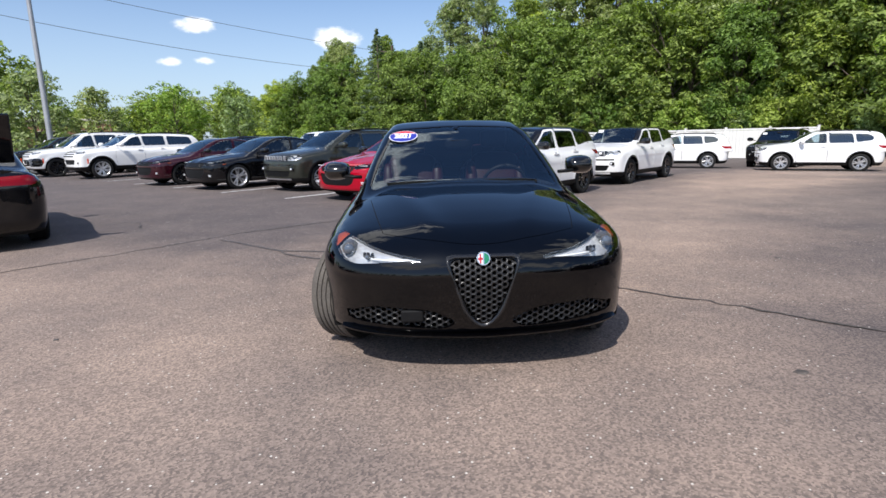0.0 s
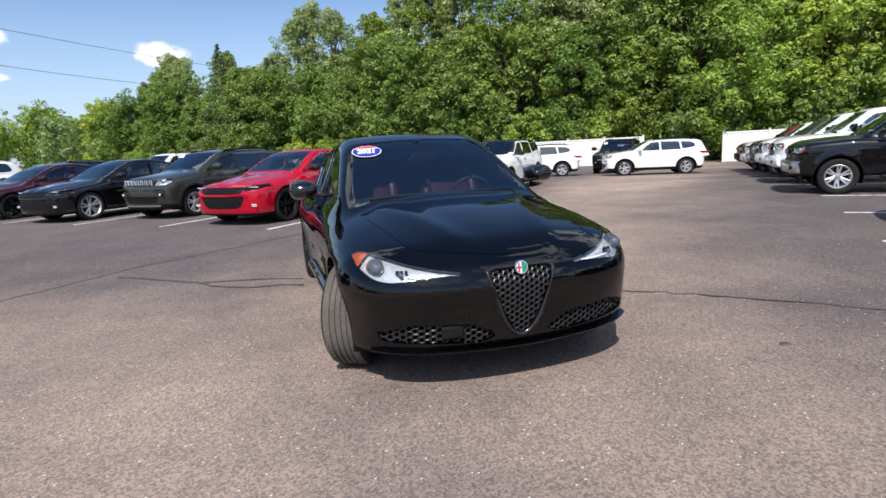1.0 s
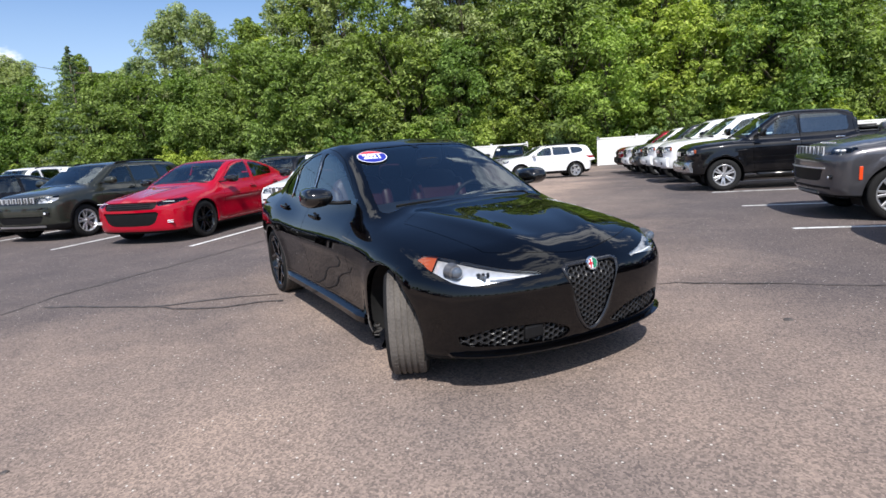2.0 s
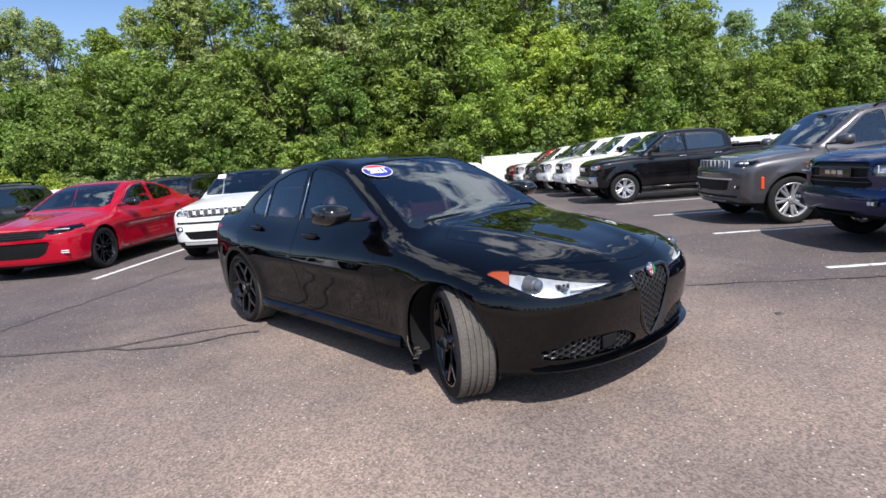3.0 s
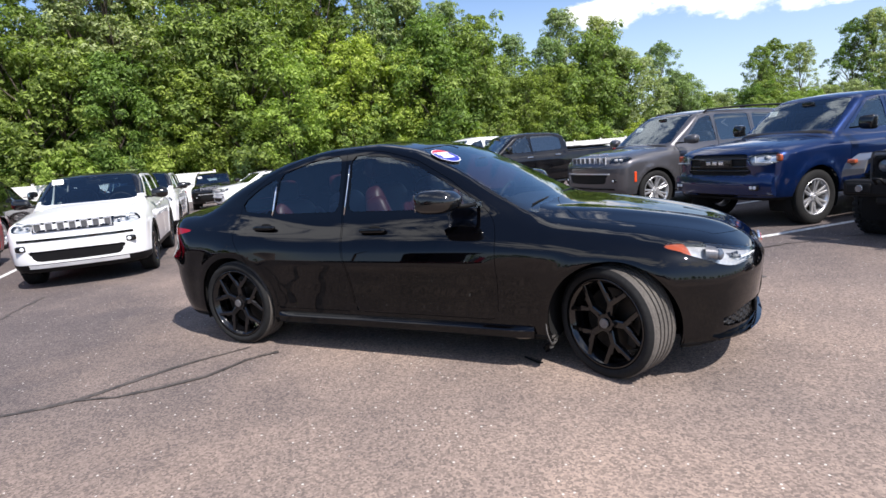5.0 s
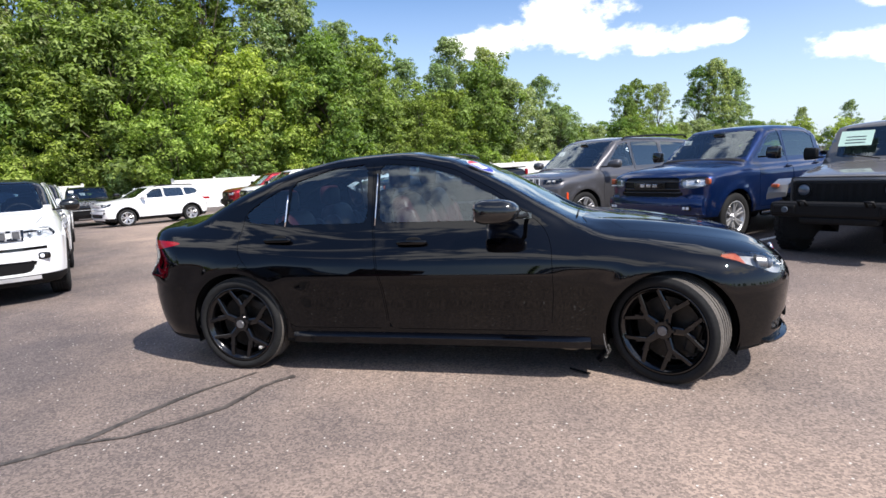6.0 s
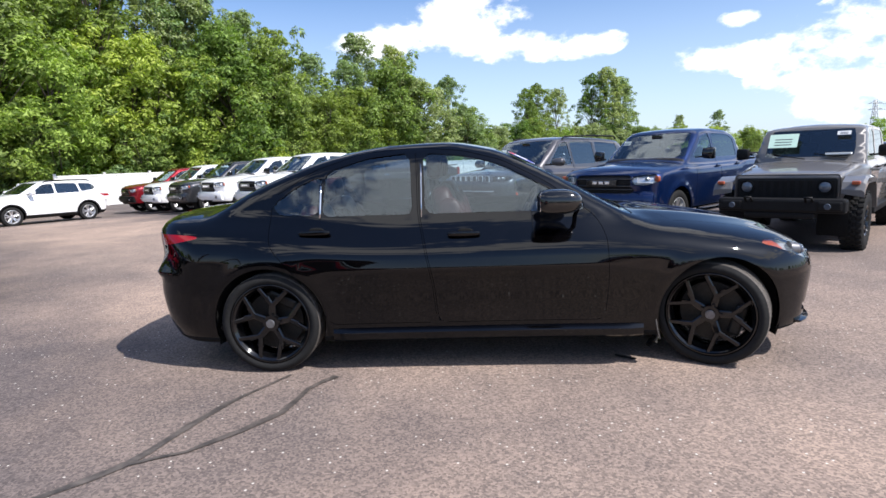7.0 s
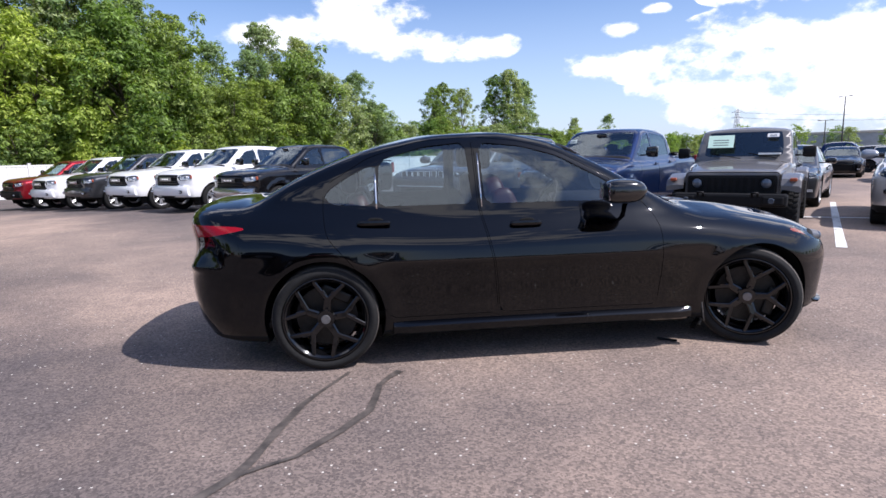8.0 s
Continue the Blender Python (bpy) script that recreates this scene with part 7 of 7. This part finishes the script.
park_copy(white, 2.636, 0.79, 4.45, 15.2, YAW_A, size=0.92, label="white compact suv with black roof standing behind another")
side_w = make_compact_suv(PAINT_WHITE, "white compact suv with two-tone alloy wheels parked sideways", None, True, False, M_SILVER)
park(side_w, 2.636, 0.79, 11.7, 21.14, 156.8, size=0.89)
park_copy(side_w, 2.636, 0.79, 10.28, 23.84, 156.8, "rear_left", size=0.9)
explorer = make_large_suv(PAINT_WHITE, "white three-row suv with grey lower trim and silver wheels", False, 1.78, M_SILVER, True, 2.0)
park(explorer, 3.12, 0.9, -14.2, 23.2, YAW_A)
yukon = make_large_suv(PAINT_WHITE, "large white full-size suv with a tall dark grille", False, 1.92, M_DARKALLOY)
park(yukon, 3.12, 0.93, -17.5, 25.3, YAW_A)
darksuv = make_large_suv(PAINT_JET, "large black suv with tinted windows in the back row", True, 1.80, M_SILVER)
park(darksuv, 3.12, 0.93, -20.2, 27.6, YAW_A)


def back_row(car, s, k, yaw=YAW_A, **kw):
    p = lot(s, k)
    h = Vector((math.cos(radians(yaw)), math.sin(radians(yaw)), 0))
    c = copy_thing(car, pose(p.x, p.y, ground_z(p.x, p.y), 0, 0, yaw) @ Matrix.Scale(kw.get("size", 0.9), 4))
    if kw.get("label"):
        tagged(c, kw["label"])
    return c


# second row behind the first, seen over their roofs
back_row(darksuv, 16.6, -11.1, YAW_A + 180, size=0.84, label="black suv parked tail-on behind the red sedan")
back_row(side_w, 15.7, -17.8, label="white suv in the second row of the lot")
back_row(darksuv, 17.4, -20.6, label="black suv standing in the second row")
back_row(yukon, 17.8, -24.5, label="white full-size suv standing in the second row")
back_row(olive, 17.5, -28.0, label="olive grey suv in the second row")
back_row(red, 22.5, -10.3, label="red sedan parked deep in the second row")
back_row(darksuv, 30.5, -12.6, YAW_B + 90, label="black suv parked near the fence")
back_row(darksuv, 29.0, -6.1, YAW_A, label="black suv with its nose towards the aisle near the fence")
back_row(explorer, 30.5, -17.5, YAW_A, label="white suv close to the white fence")
back_row(red, 33.0, -19.6, YAW_A, label="red sedan close to the white fence")
back_row(darksuv, 31.0, -22.5, YAW_A, label="black suv close to the white fence")
back_row(darksuv, 17.0, -31.4, label="black suv at the far end of the second row")
back_row(mar, 12.0, -37.0, label="dark sedan at the far end of the row")
back_row(darksuv, 12.2, -40.2, label="dark suv at the far end of the row")

# right row
truck = make_pickup(PAINT_JET, "black crew-cab pickup truck with silver bumper and chrome wheels", M_BUMPER, M_SILVER, True, M_CHROME)
park(truck, 3.67, 0.88, 9.30, 9.60, YAW_B + 2, size=0.86)
blue = make_pickup(PAINT_BLUE, "metallic blue crew-cab pickup truck with black grille", PAINT_BLUE, M_SILVER)
park(blue, 3.67, 0.88, 5.11, 2.78, YAW_B, size=0.9)
wtruck = make_pickup(PAINT_WHITE, "white crew-cab pickup truck with chrome wheels", PAINT_WHITE, M_SILVER)
park(wtruck, 3.67, 0.88, 10.86, 11.65, YAW_B + 3, size=0.88)
park_copy(wtruck, 3.67, 0.88, 12.43, 13.7, YAW_B + 3, size=0.88)
park_copy(wtruck, 3.67, 0.88, 15.56, 17.8, YAW_B + 3, size=0.9)
gtruck = make_pickup(PAINT_CHAR, "charcoal grey crew-cab pickup truck in the row", PAINT_CHAR, M_SILVER)
park(gtruck, 3.67, 0.88, 13.99, 15.75, YAW_B + 3, size=0.9)
rtruck = make_pickup(PAINT_DARKRED, "dark red crew-cab pickup truck at the end of the row", M_TRIM, M_SILVER)
park(rtruck, 3.67, 0.88, 17.1, 19.86, YAW_B + 3, size=0.9)
wag = make_large_suv(PAINT_GREY, "large grey suv with a bright seven-slot grille", True, 1.92, M_SILVER)
park(wag, 3.12, 0.93, 6.79, 5.04, YAW_B, size=0.92)
jeep = make_offroader(PAINT_STING, "stone grey boxy off-road truck with black steel bumper")
park(jeep, 3.48, 0.94, 3.36, 0.84, YAW_B + 4, size=0.90)

# far part of the lot beyond the off-roader
far_blue = make_big_sedan(PAINT_CHAR, "dark grey-blue sedan parked beyond the off-road truck", M_SILVER)
park(far_blue, 3.05, 0.83, 7.80, -2.65, YAW_B, "front_left", size=0.95)
silver = make_compact_suv(PAINT_SILVER, "silver compact suv at the edge of the lot", None, True, False, M_SILVER)
park(silver, 2.636, 0.79, 4.75, -1.55, YAW_B, "front_right")
for car, s, k, yaw, lab in ((white, 1.2, 20.0, YAW_B, "white suv facing the aisle across the lot"), (white, 1.5, 29, YAW_A, "white suv far across the lot"), (red, -1.5, 22, YAW_B, "red sedan far across the lot"), (blk, 3.5, 24, YAW_B, "black sedan far across the lot"),
                            (silver, -6, 30, YAW_A, "silver suv far across the lot"), (blue, 4, 34, YAW_A, "blue pickup far across the lot"), (explorer, -4, 40, YAW_A, "white suv far across the lot"),
                            (far_blue, 0.5, 38, YAW_A, "dark sedan far across the lot"), (mar, 7, 36, YAW_A, "maroon sedan far across the lot"), (silver, -9, 46, YAW_A, "silver suv far across the lot"),
                            (red, -12, 38, YAW_A, "red sedan far across the lot"), (wtruck, -1, 52, YAW_A, "white pickup far across the lot"), (blk, 6, 50, YAW_A, "black sedan far across the lot")):
    back_row(car, s, k, yaw, label=lab)

# the rest of the lot behind the walk
for car, s, k, yaw, lab in ((white, -9, -16, YAW_A + 180, "white suv on the open side of the lot"), (mar, -9, -12.8, YAW_A + 180, "maroon sedan on the open side of the lot"),
                            (explorer, -9, -9.2, YAW_A + 180, "white three-row suv on the open side of the lot"), (darksuv, -9, -19.4, YAW_A + 180, "black suv on the open side of the lot"),
                            (silver, -9, -22.8, YAW_A + 180, "silver suv on the open side of the lot")):
    back_row(car, s, k, yaw, label=lab)

# black sedan with its boot open beside the aisle
fore = copy_thing(blk, Matrix())
tagged(fore, "black sedan with its boot lid raised, seen from behind")
park(fore, 3.05, 0.83, -6.17, 8.5, 130, "rear_right")
part("boot_lid", box_bm(0.75, 1.3, 0.05, (0, 0, 0), 0.02, pose(-2.25, 0, 1.45, 0, 55, 0)), PAINT_JET, fore)
